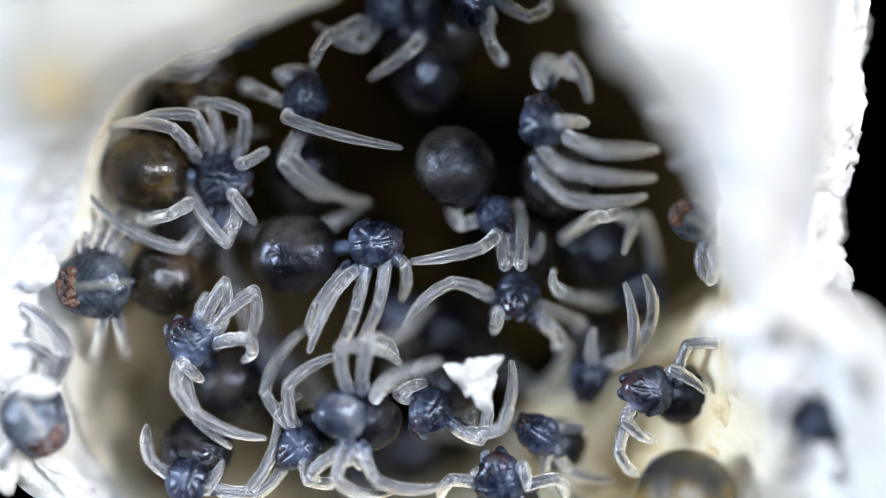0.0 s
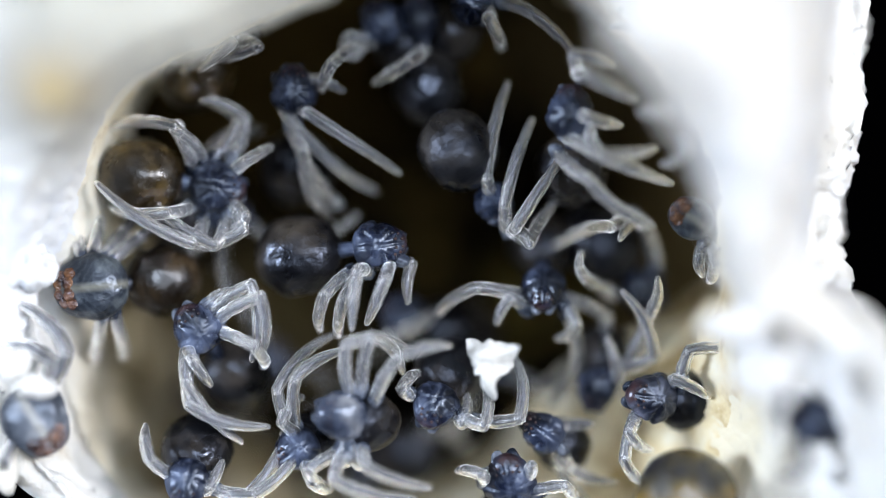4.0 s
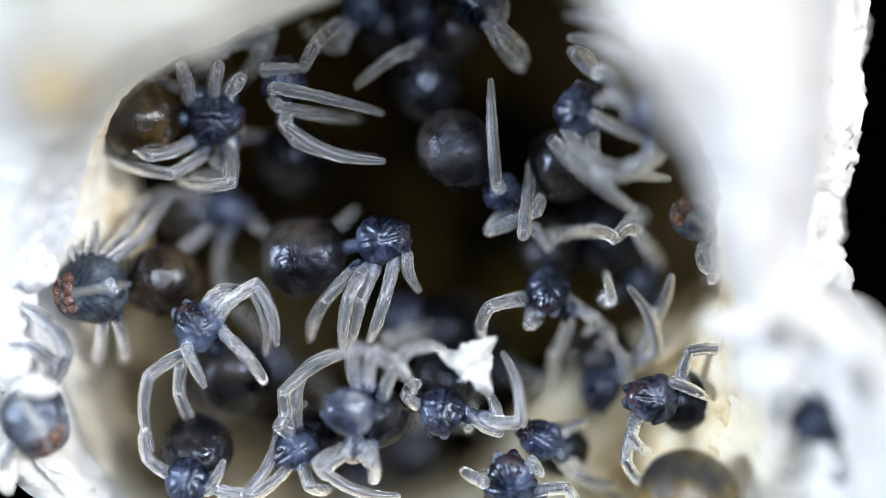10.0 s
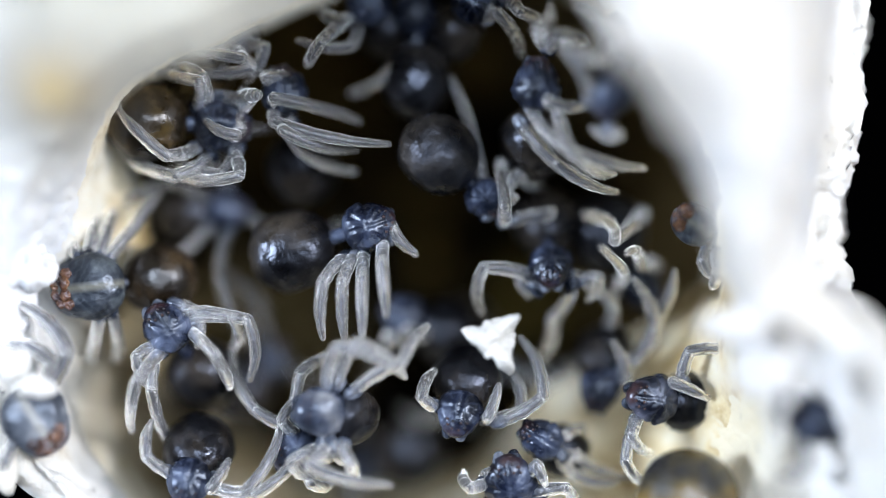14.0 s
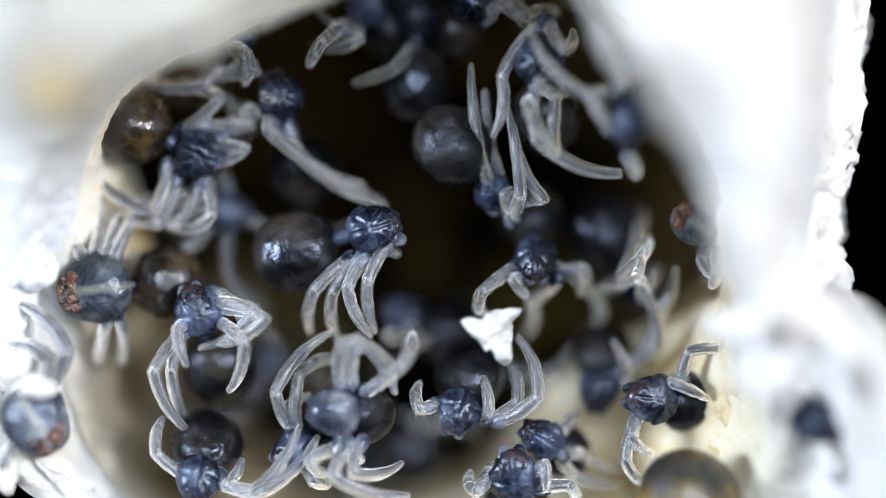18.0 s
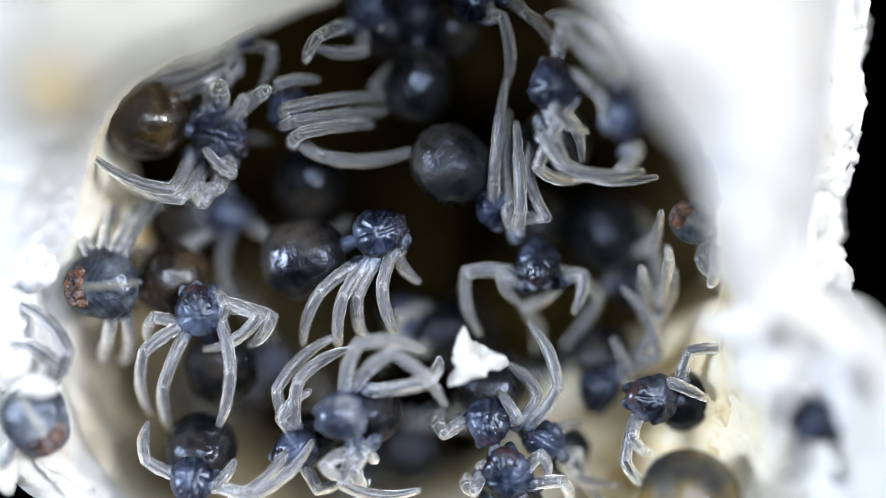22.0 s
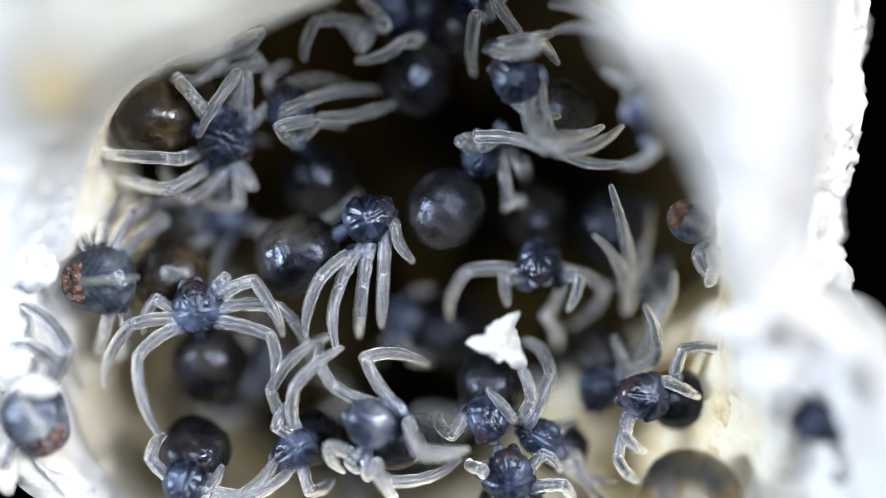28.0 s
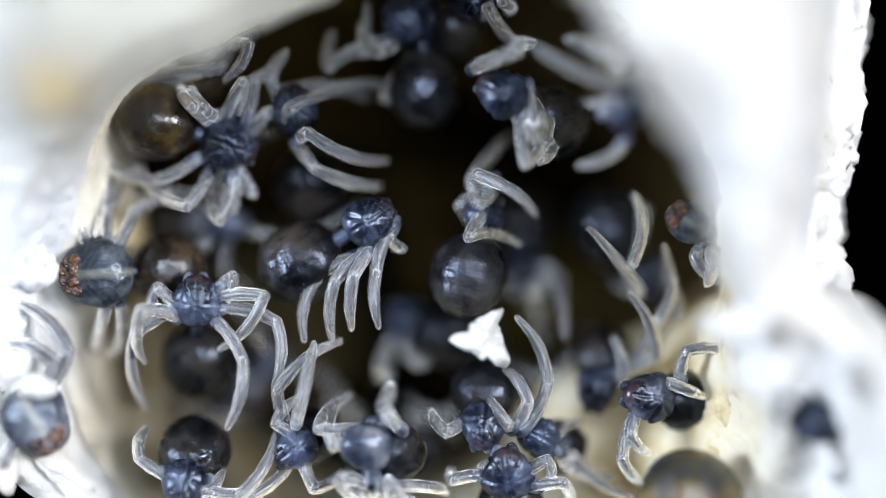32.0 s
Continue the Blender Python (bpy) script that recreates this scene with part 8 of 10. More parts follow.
s = spiderling("dark blue-grey spiderling with translucent white legs, in the sac", [(0, 0.893, 1.147, 0.4, 103.5), (1, 0.817, 1.147, 0.4, 103.7), (2, 0.934, 1.224, 0.4, 100.9), (3, 1.045, 1.224, 0.4, 99.1), (6, 1.274, 1.274, 0.4, 79.3), (7, 1.249, 1.274, 0.4, 79.8), (8, 1.035, 1.198, 0.4, 88.6), (9, 1.249, 1.35, 0.4, 76), (10, 1.229, 1.264, 0.4, 74.9), (11, 1.021, 1.198, 0.4, 81.6), (12, 1.086, 1.264, 0.4, 83.2), (13, 0.944, 1.452, 0.4, 87.4), (14, 0.842, 1.487, 0.4, 90), (17, 0.741, 1.579, 0.4, 100.8), (18, 0.863, 1.71, 0.4, 97.1), (19, 0.817, 1.655, 0.4, 95.2), (20, 0.883, 1.609, 0.4, 96.8), (21, 0.934, 1.502, 0.4, 93.6), (22, 0.985, 1.487, 0.4, 94.8), (23, 0.995, 1.452, 0.4, 90), (24, 0.842, 1.487, 0.4, 118.8), (25, 0.741, 1.452, 0.4, 132.5), (28, 0.639, 1.538, 0.4, 141.9), (29, 0.538, 1.487, 0.4, 143.7), (30, 0.528, 1.376, 0.4, 148.4), (31, 0.559, 1.447, 0.4, 149), (32, 0.528, 1.401, 0.4, 152.2)], 0.571, (-0.525, 0, -0.6), 0.337, ABDOMEN, 0, CARAPACE)
limb(s, "leg", (0.311, -0.128, -0.03), (0.362, 0.392), [(0, 1.145, 1.702, 0.563, 1.332, 1.281, 0.563), (1, 1.145, 1.617, 0.549, 1.499, 1.312, 0.549), (2, 0.89, 1.547, 0.716, 1.197, 1.537, 0.469), (3, 1.143, 1.664, 0.71, 1.461, 1.577, 0.495), (6, 1.237, 1.84, 0.37, 1.581, 1.673, 0.288), (7, 1.346, 1.725, 0.677, 1.528, 1.528, 0.392), (8, 1.094, 1.804, 0.551, 1.461, 1.679, 0.492), (9, 1.153, 1.828, 0.37, 1.554, 1.757, 0.37), (10, 1.168, 1.775, 0.37, 1.376, 1.637, 0.068), (11, 0.969, 1.728, 0.513, 1.15, 1.583, 0.198), (12, 1.042, 1.665, 0.646, 1.21, 1.632, 0.291), (13, 1.067, 1.851, 0.717, 1.274, 1.772, 0.392), (14, 1.021, 1.926, 0.7, 1.289, 1.853, 0.421), (17, 0.983, 1.592, 0.37, 1.351, 1.25, 0.37), (18, 1.083, 1.787, 0.602, 1.17, 1.958, 0.254), (19, 1.144, 1.828, 0.608, 1.252, 1.888, 0.233), (20, 1.082, 1.866, 0.708, 1.087, 1.996, 0.335), (21, 1.092, 1.926, 0.709, 1.022, 1.834, 0.337), (22, 1.062, 1.947, 0.699, 1.087, 1.793, 0.343), (23, 1.143, 1.774, 0.73, 1.097, 1.934, 0.372), (24, 1.065, 2.033, 0.493, 1.129, 1.734, 0.255), (25, 0.942, 1.937, 0.37, 1.141, 1.712, 0.123), (28, 0.829, 1.89, 0.37, 1.025, 1.687, 0.1), (29, 0.708, 1.88, 0.37, 0.928, 1.727, 0.084), (30, 0.613, 1.778, 0.547, 0.794, 1.837, 0.201), (31, 0.597, 1.828, 0.612, 0.743, 1.877, 0.249), (32, 0.613, 1.753, 0.542, 0.794, 1.827, 0.199)])
limb(s, "leg", (0.323, -0.078, -0.03), (0.62, 0.515), [(0, 0.912, 1.669, 0.955, 1.171, 1.541, 0.528), (1, 0.811, 1.442, 0.989, 1.145, 1.488, 0.595), (8, 1.341, 1.568, 0.942, 1.669, 1.165, 0.942), (13, 0.837, 1.82, 0.955, 0.969, 2.008, 0.489), (14, 0.857, 1.981, 0.958, 0.964, 2.195, 0.496), (18, 0.528, 1.547, 0.37, 0.457, 1.021, 0.37), (20, 0.628, 1.395, 0.37, 0.843, 0.675, 0.37), (22, 1.121, 1.204, 0.37, 1.255, 0.82, 0.057), (28, 0.812, 1.797, 0.856, 0.97, 1.934, 0.381), (32, 0.661, 1.772, 0.826, 0.818, 1.86, 0.34)])
limb(s, "palp", (-0.023, -0.1, -0.03), (0.302, 0.379), [(0, 1.093, 1.144, 0.654, 1.29, 1.133, 0.328), (1, 0.866, 0.927, 0.57, 1.238, 0.918, 0.494), (2, 1.018, 1.068, 0.632, 1.374, 1.07, 0.501), (3, 1.169, 1.144, 0.662, 1.477, 1.132, 0.437), (6, 1.473, 1.195, 0.649, 1.781, 1.096, 0.447), (7, 1.55, 1.145, 0.566, 1.93, 1.181, 0.566), (8, 1.018, 1.118, 0.644, 1.372, 0.941, 0.644), (9, 1.397, 1.245, 0.66, 1.776, 1.067, 0.66), (10, 1.407, 1.159, 0.652, 1.791, 0.977, 0.652), (11, 1.145, 1.399, 0.547, 1.414, 1.352, 0.28), (12, 1.206, 1.465, 0.553, 1.414, 1.45, 0.233), (13, 1.144, 1.296, 0.623, 1.452, 1.299, 0.398), (14, 0.962, 1.301, 0.624, 1.289, 1.284, 0.431), (17, 0.868, 1.275, 0.37, 0.923, 1.204, 0.002), (18, 0.861, 1.484, 0.557, 1.088, 1.388, 0.268), (19, 0.798, 1.366, 0.37, 1.049, 1.238, 0.116), (20, 0.761, 1.465, 0.523, 0.987, 1.286, 0.278), (21, 1.019, 1.247, 0.555, 1.251, 1.113, 0.286), (22, 1.004, 1.242, 0.547, 1.27, 1.061, 0.347), (23, 1.145, 1.196, 0.556, 1.478, 1.163, 0.374), (24, 0.801, 1.263, 0.459, 1.128, 1.123, 0.328), (25, 0.74, 1.248, 0.506, 1.021, 1.046, 0.351), (28, 0.666, 1.307, 0.37, 1.022, 1.2, 0.298), (29, 0.587, 1.255, 0.37, 0.825, 1.33, 0.082), (30, 0.712, 1.17, 0.37, 0.821, 1.255, 0.015), (31, 0.655, 1.221, 0.37, 0.968, 1.248, 0.155), (32, 0.659, 1.185, 0.37, 0.98, 0.96, 0.37)])
limb(s, "leg", (-0.223, 0.053, -0.03), (0.525, 0.812), [(0, 1.091, 0.712, 0.809, 1.878, 0.638, 0.62), (1, 1.079, 0.466, 0.37, 1.74, 0.168, -0.005), (2, 1.09, 0.812, 0.832, 1.681, 0.462, 0.392), (3, 1.293, 0.813, 0.781, 2.034, 0.69, 0.462), (6, 1.495, 0.965, 0.773, 1.952, 0.514, 0.271), (7, 1.496, 0.865, 0.711, 2.067, 0.616, 0.179), (8, 1.35, 0.614, 0.418, 2.094, 0.729, 0.101), (9, 1.446, 0.915, 0.726, 1.99, 0.667, 0.169), (10, 1.324, 0.813, 0.782, 2.02, 0.634, 0.395), (11, 1.144, 0.587, 0.637, 1.697, 0.056, 0.367), (12, 1.123, 0.652, 0.691, 1.635, 0.087, 0.412), (13, 1.205, 0.822, 0.37, 1.943, 0.76, 0.027), (14, 1.042, 0.936, 0.689, 1.795, 0.726, 0.468), (17, 0.788, 1.141, 0.849, 1.621, 0.788, 0.849), (18, 0.841, 0.979, 0.508, 1.574, 0.665, 0.358), (19, 0.792, 0.907, 0.37, 1.435, 0.669, -0.07), (20, 0.859, 1.016, 0.748, 1.607, 0.49, 0.748), (21, 0.737, 1.065, 0.827, 1.57, 0.536, 0.827), (22, 1.106, 0.763, 0.37, 1.902, 0.646, 0.267), (23, 1.016, 0.889, 0.764, 1.925, 0.697, 0.764), (24, 0.879, 0.975, 0.807, 1.613, 1.06, 0.462), (25, 0.813, 0.889, 0.75, 1.504, 0.92, 0.315), (28, 0.839, 1.016, 0.764, 1.43, 1.099, 0.204), (29, 0.838, 1.055, 0.801, 0.989, 1.412, 0.08), (30, 0.784, 0.701, 0.37, 1.461, 0.822, -0.071), (31, 0.781, 0.769, 0.37, 1.015, 1.122, -0.329), (32, 0.74, 0.765, 0.562, 0.99, 1.321, 0.016)])
limb(s, "leg", (-0.359, 0.138, -0.03), (0.477, 0.71), [(0, 1.093, 0.461, 0.632, 1.794, 0.471, 0.521), (1, 0.983, 0.342, 0.37, 1.66, 0.234, 0.182), (2, 1.05, 0.409, 0.37, 1.666, 0.005, 0.37), (3, 1.22, 0.562, 0.65, 1.754, 0.116, 0.51), (6, 1.398, 0.664, 0.564, 1.917, 0.541, 0.085), (7, 1.398, 0.714, 0.592, 1.765, 0.591, -0.01), (8, 1.194, 0.713, 0.709, 1.857, 0.613, 0.467), (9, 1.339, 0.677, 0.37, 1.74, 0.25, -0.035), (10, 1.162, 0.773, 0.78, 1.71, 0.349, 0.63), (11, 1.269, 0.678, 0.37, 1.525, 0.926, -0.251), (12, 1.256, 0.604, 0.37, 1.98, 0.534, 0.37), (13, 1.018, 0.765, 0.618, 1.533, 0.718, 0.125), (14, 1.016, 0.771, 0.37, 1.561, 0.516, -0.011), (17, 0.891, 0.865, 0.627, 1.429, 0.59, 0.251), (18, 0.797, 1.177, 0.819, 1.087, 0.778, 0.31), (19, 0.688, 0.916, 0.671, 1.599, 0.688, 0.671), (20, 1.002, 0.976, 0.706, 1.415, 0.656, 0.223), (21, 0.89, 0.839, 0.737, 1.523, 0.537, 0.642), (22, 1.084, 0.735, 0.557, 1.777, 0.696, 0.403), (23, 0.891, 0.689, 0.619, 1.481, 0.677, 0.216), (24, 0.962, 0.734, 0.658, 1.457, 0.901, 0.168), (25, 1.094, 0.715, 0.558, 1.586, 0.77, 0.04), (28, 1.042, 0.865, 0.626, 1.607, 1.098, 0.252), (29, 0.968, 0.746, 0.37, 1.36, 0.946, -0.194), (30, 0.841, 0.638, 0.55, 1.431, 0.819, 0.189), (31, 0.739, 0.814, 0.711, 0.887, 1.025, 0.045), (32, 0.812, 1.015, 0.836, 0.845, 1.328, 0.195)])
limb(s, "leg", (-0.171, -0.17, -0.03), (0.675, 0.605), [(0, 1.391, 0.887, 0.958, 1.904, 0.891, 0.628), (1, 1.393, 0.837, 0.897, 1.905, 0.791, 0.572), (2, 1.393, 0.712, 0.862, 1.929, 0.815, 0.594), (6, 1.441, 1.062, 1.044, 1.853, 0.967, 0.606), (7, 1.541, 0.962, 1.014, 1.93, 1.043, 0.55), (8, 1.341, 0.761, 0.975, 1.996, 0.711, 0.975), (9, 1.291, 0.762, 0.924, 1.997, 0.585, 0.924), (10, 1.443, 0.63, 0.885, 1.973, 0.834, 0.669), (12, 1.24, 0.811, 0.993, 1.411, 0.614, 0.447), (13, 1.495, 0.94, 0.802, 1.659, 0.794, 0.237), (14, 1.162, 0.833, 0.816, 1.534, 0.675, 0.362), (18, 1.008, 0.892, 0.37, 1.575, 0.696, 0.32), (24, 0.923, 0.776, 0.499, 1.256, 0.801, -0.01), (25, 1.043, 0.815, 0.615, 1.53, 0.91, 0.263), (28, 1.024, 0.91, 0.37, 1.656, 0.757, 0.37), (29, 1.081, 0.925, 0.37, 1.581, 0.841, 0.034), (31, 1.044, 0.897, 0.515, 1.111, 1.31, 0.073), (32, 0.885, 0.811, 0.37, 1.028, 1.078, -0.158)])

s = spiderling("dark blue-grey spiderling with translucent white legs, in the sac", [(0, -0.226, 2.212, -0.5, 96.8), (3, -0.216, 2.135, -0.5, 95.9), (6, -0.2, 2.059, -0.5, 100.4), (9, -0.226, 2.11, -0.5, 99.1), (13, -0.252, 2.161, -0.5, 92.3), (19, -0.252, 2.135, -0.5, 90), (25, -0.216, 2.135, -0.5, 92.7), (28, -0.2, 2.187, -0.5, 87.7), (32, -0.2, 2.084, -0.5, 92.3)], 0.51, (-0.643, 0, 0), 0.327, RIDGED, 0, CARAPACE)
limb(s, "leg", (-0.307, 0.011, -0.03), (0.514, 0.431), [(0, -0.317, 1.781, -0.042, -0.645, 1.55, -0.201), (1, -0.225, 1.715, -0.04, -0.592, 1.497, -0.102), (2, -0.301, 1.791, -0.029, -0.609, 1.54, -0.197), (3, -0.352, 1.766, -0.043, -0.635, 1.567, -0.301), (6, -0.225, 1.497, -0.086, -0.558, 1.362, -0.325), (7, -0.429, 1.539, -0.15, -0.688, 1.39, -0.463), (9, -0.455, 1.665, -0.111, -0.713, 1.493, -0.41), (10, -0.46, 1.721, -0.093, -0.768, 1.48, -0.275), (11, -0.593, 1.567, -0.29, -0.792, 1.446, -0.653), (12, -0.626, 1.563, -0.338, -0.834, 1.467, -0.704), (13, -0.595, 1.483, -0.429, -0.794, 1.423, -0.808), (17, -0.506, 1.665, -0.11, -0.815, 1.492, -0.357), (18, -0.46, 1.619, -0.102, -0.789, 1.502, -0.357), (19, -0.455, 1.463, -0.216, -0.791, 1.417, -0.487), (20, -0.657, 1.505, -0.53, -0.361, 1.511, -0.843), (21, -0.634, 1.487, -0.53, -0.237, 1.564, -0.684), (22, -0.605, 1.465, -0.53, -0.32, 1.511, -0.851), (23, -0.43, 1.378, -0.369, -0.69, 1.317, -0.71), (24, -0.378, 1.498, -0.162, -0.688, 1.38, -0.44), (25, -0.429, 1.68, -0.085, -0.738, 1.491, -0.32), (28, -0.378, 1.864, -0.04, -0.762, 1.702, -0.157), (29, -0.337, 1.904, -0.034, -0.705, 1.638, -0.034), (30, -0.562, 1.45, -0.53, -0.216, 1.074, -0.53), (31, -0.486, 1.369, -0.53, -0.164, 1.138, -0.699), (32, -0.532, 1.382, -0.53, -0.175, 1.37, -0.772)])

s = spiderling("dark blue-grey spiderling with translucent white legs, in the sac", [(0, -0.507, 2.207, -0.3, 125), (6, -0.661, 2.043, -0.3, 136.3), (7, -0.738, 2.079, -0.3, 133), (9, -0.738, 2.218, -0.3, 133.6), (13, -0.687, 2.233, -0.3, 131.6), (19, -0.697, 2.218, -0.3, 135), (25, -0.635, 2.197, -0.3, 132.9), (28, -0.481, 2.207, -0.3, 135), (32, -0.353, 2.079, -0.3, 135)], 0.51, (-0.303, 0, -0.5), 0.281, ABDOMEN, 0, CARAPACE)
limb(s, "leg", (-0.087, 0.186, -0.03), (0.298, 0.47), [(0, -0.736, 1.82, -0.155, -1.147, 2.027, -0.269), (1, -0.736, 1.769, -0.167, -1.094, 2.076, -0.167), (2, -0.838, 1.82, -0.151, -1.124, 2.082, -0.429), (3, -0.812, 2.023, -0.086, -0.944, 1.828, -0.49), (6, -1.015, 1.768, -0.33, -0.945, 2.163, -0.587), (7, -1.097, 1.79, -0.33, -1.255, 2.063, -0.688), (8, -1.054, 1.778, -0.33, -1.153, 2.013, -0.732), (9, -0.916, 1.746, -0.305, -1.187, 2.01, -0.597), (10, -0.999, 1.806, -0.33, -1.265, 2.062, -0.633), (11, -0.978, 1.802, -0.33, -1.254, 2.062, -0.62), (12, -0.869, 1.785, -0.197, -1.119, 2.059, -0.498), (13, -0.865, 1.77, -0.251, -1.125, 2.034, -0.552), (14, -0.828, 1.825, -0.129, -1.503, 1.896, -0.129), (17, -0.838, 1.82, -0.127, -1.2, 1.852, -0.432), (18, -0.827, 1.845, -0.099, -1.18, 1.862, -0.416), (19, -0.787, 1.725, -0.33, -1.127, 1.754, -0.66), (20, -0.705, 1.844, -0.091, -1.256, 1.946, -0.091), (21, -0.582, 1.846, -0.147, -1.196, 1.948, -0.147), (22, -0.706, 1.783, -0.139, -1.257, 1.845, -0.139), (23, -0.633, 1.945, -0.054, -0.882, 2.098, -0.429), (24, -0.582, 1.926, -0.077, -0.79, 2.119, -0.458), (25, -0.684, 1.945, -0.038, -0.815, 2.21, -0.412), (28, -0.531, 2.047, -0.035, -0.739, 2.262, -0.406), (29, -0.459, 2.047, -0.046, -0.667, 2.242, -0.428), (30, -0.48, 1.945, -0.032, -0.559, 2.21, -0.419), (31, -0.52, 1.904, -0.04, -0.626, 2.179, -0.414), (32, -0.582, 1.767, -0.106, -0.749, 2.032, -0.465)])
limb(s, "leg", (-0.023, 0.234, -0.03), (0.256, 0.439), [(0, -0.838, 1.938, -0.158, -1.023, 1.968, -0.559), (6, -0.889, 1.692, -0.15, -0.945, 1.88, -0.549), (7, -0.992, 1.703, -0.199, -1.09, 1.882, -0.594), (10, -0.911, 1.807, -0.234, -1.12, 2.019, -0.566), (12, -0.789, 1.809, -0.313, -1.039, 2.021, -0.615), (14, -0.909, 2.068, -0.082, -1.099, 2.181, -0.468), (19, -0.686, 1.897, -0.182, -1.096, 2.028, -0.283), (22, -0.562, 2.046, -0.33, -0.69, 2.188, -0.731), (23, -0.736, 1.846, -0.159, -1.146, 1.693, -0.216), (32, -0.729, 1.773, -0.33, -0.687, 2.209, -0.39)])
limb(s, "leg", (0.007, 0.276, -0.03), (0.539, 0.38), [(0, -1.066, 1.892, 0.066, -1.172, 1.683, -0.232), (11, -1.141, 1.839, 0.119, -1.248, 1.641, -0.185), (23, -1.116, 1.941, 0.137, -1.222, 1.743, -0.168), (30, -1.146, 1.949, -0.224, -1.199, 1.594, -0.343), (32, -1.037, 1.647, -0.33, -1.013, 1.958, -0.557)])

s = spiderling("dark spiderling at the shaded far end of the sac", [(0, 0.286, 2.227, -0.1, 54), (32, 0.286, 2.278, -0.1, 54)], 0.51, (-0.347, 0, -0.5), 0.281, ABDOMEN, 0, CARAPACE)
limb(s, "palp", (0.04, -0.097, -0.03), (0.12, 0.2), [(0, 0.413, 2.139, -0.031, 0.44, 2.062, -0.211)])
limb(s, "leg", (-0.084, -0.187, -0.03), (0.25, 0.625), [(0, 0.428, 1.866, 0.039, 0.545, 1.726, -0.556), (1, 0.326, 2.018, 0.111, 0.277, 1.619, -0.36), (2, 0.515, 2.172, 0.046, 0.591, 1.458, 0.046), (3, 0.448, 2.145, 0.092, 0.472, 1.759, -0.389), (6, 0.428, 1.942, 0.09, 0.467, 1.605, -0.429), (7, 0.598, 1.924, -0.13, 0.705, 1.232, -0.13), (8, 0.608, 1.942, -0.13, 0.695, 1.283, -0.13), (9, 0.49, 1.892, 0.024, 0.79, 1.595, -0.433), (10, 0.479, 1.882, 0.017, 0.709, 1.648, -0.512), (11, 0.567, 1.895, -0.096, 0.621, 1.401, -0.466), (12, 0.479, 2.003, 0.094, 0.788, 1.56, -0.215), (13, 0.489, 1.993, 0.086, 0.645, 1.542, -0.309), (14, 0.499, 2.125, 0.086, 0.707, 1.768, -0.377), (17, 0.54, 2.121, 0.062, 0.811, 1.966, -0.478), (18, 0.52, 2.208, 0.034, 0.79, 1.934, -0.454), (19, 0.387, 2.145, 0.11, 0.518, 1.893, -0.441), (20, 0.561, 2.168, 0.026, 0.667, 1.812, -0.469), (21, 0.54, 2.095, 0.067, 0.515, 1.443, 0.067), (22, 0.54, 2.085, 0.068, 0.583, 1.519, -0.182), (23, 0.638, 2.097, -0.13, 0.721, 1.129, -0.13), (24, 0.499, 2.044, 0.09, 0.347, 1.412, 0.09), (25, 0.515, 2.146, 0.076, 0.502, 1.722, -0.374), (28, 0.285, 2.094, 0.098, 0.276, 1.592, -0.263), (29, 0.336, 2.186, 0.095, 0.563, 1.788, -0.322), (30, 0.336, 2.145, 0.109, 0.532, 1.694, -0.268), (31, 0.235, 2.167, 0.054, 0.236, 1.738, -0.391), (32, 0.413, 2.171, 0.107, 0.621, 1.903, -0.413)])
limb(s, "leg", (0.151, -0.206, -0.03), (0.311, 0.527), [(0, 0.77, 2.096, 0.036, 0.944, 2.237, -0.447), (1, 0.515, 2.018, 0.101, 0.94, 1.819, -0.138), (3, 0.719, 2.095, 0.087, 1.075, 1.61, 0.087), (6, 0.852, 2.209, -0.13, 1.236, 1.953, -0.385), (7, 0.831, 2.125, -0.13, 1.232, 1.589, -0.13), (8, 0.798, 2.065, -0.13, 0.874, 1.513, -0.13), (9, 0.642, 2.119, 0.14, 1.177, 2.032, 0.14), (10, 0.5, 2.003, 0.068, 0.748, 1.726, -0.301), (11, 0.616, 2.119, 0.147, 0.824, 1.925, -0.295), (13, 0.693, 2.145, 0.123, 0.85, 1.926, -0.327), (17, 0.693, 2.095, 0.092, 1.03, 2.131, -0.317), (20, 0.848, 2.212, -0.103, 0.915, 2.02, -0.585), (21, 0.652, 2.144, 0.138, 0.787, 1.754, -0.182), (22, 0.744, 2.126, 0.064, 1.013, 1.786, -0.232), (23, 0.85, 2.22, -0.13, 1.014, 1.757, -0.312), (24, 0.621, 2.124, 0.138, 0.604, 1.745, -0.219), (25, 0.795, 2.223, 0.043, 1.005, 2.03, -0.398), (28, 0.489, 2.22, 0.174, 0.771, 1.843, -0.058), (29, 0.684, 2.007, -0.057, 1.097, 1.933, -0.38), (30, 0.516, 1.971, -0.069, 1.042, 2.211, -0.069), (32, 0.54, 2.22, 0.177, 0.584, 2.157, -0.343)])

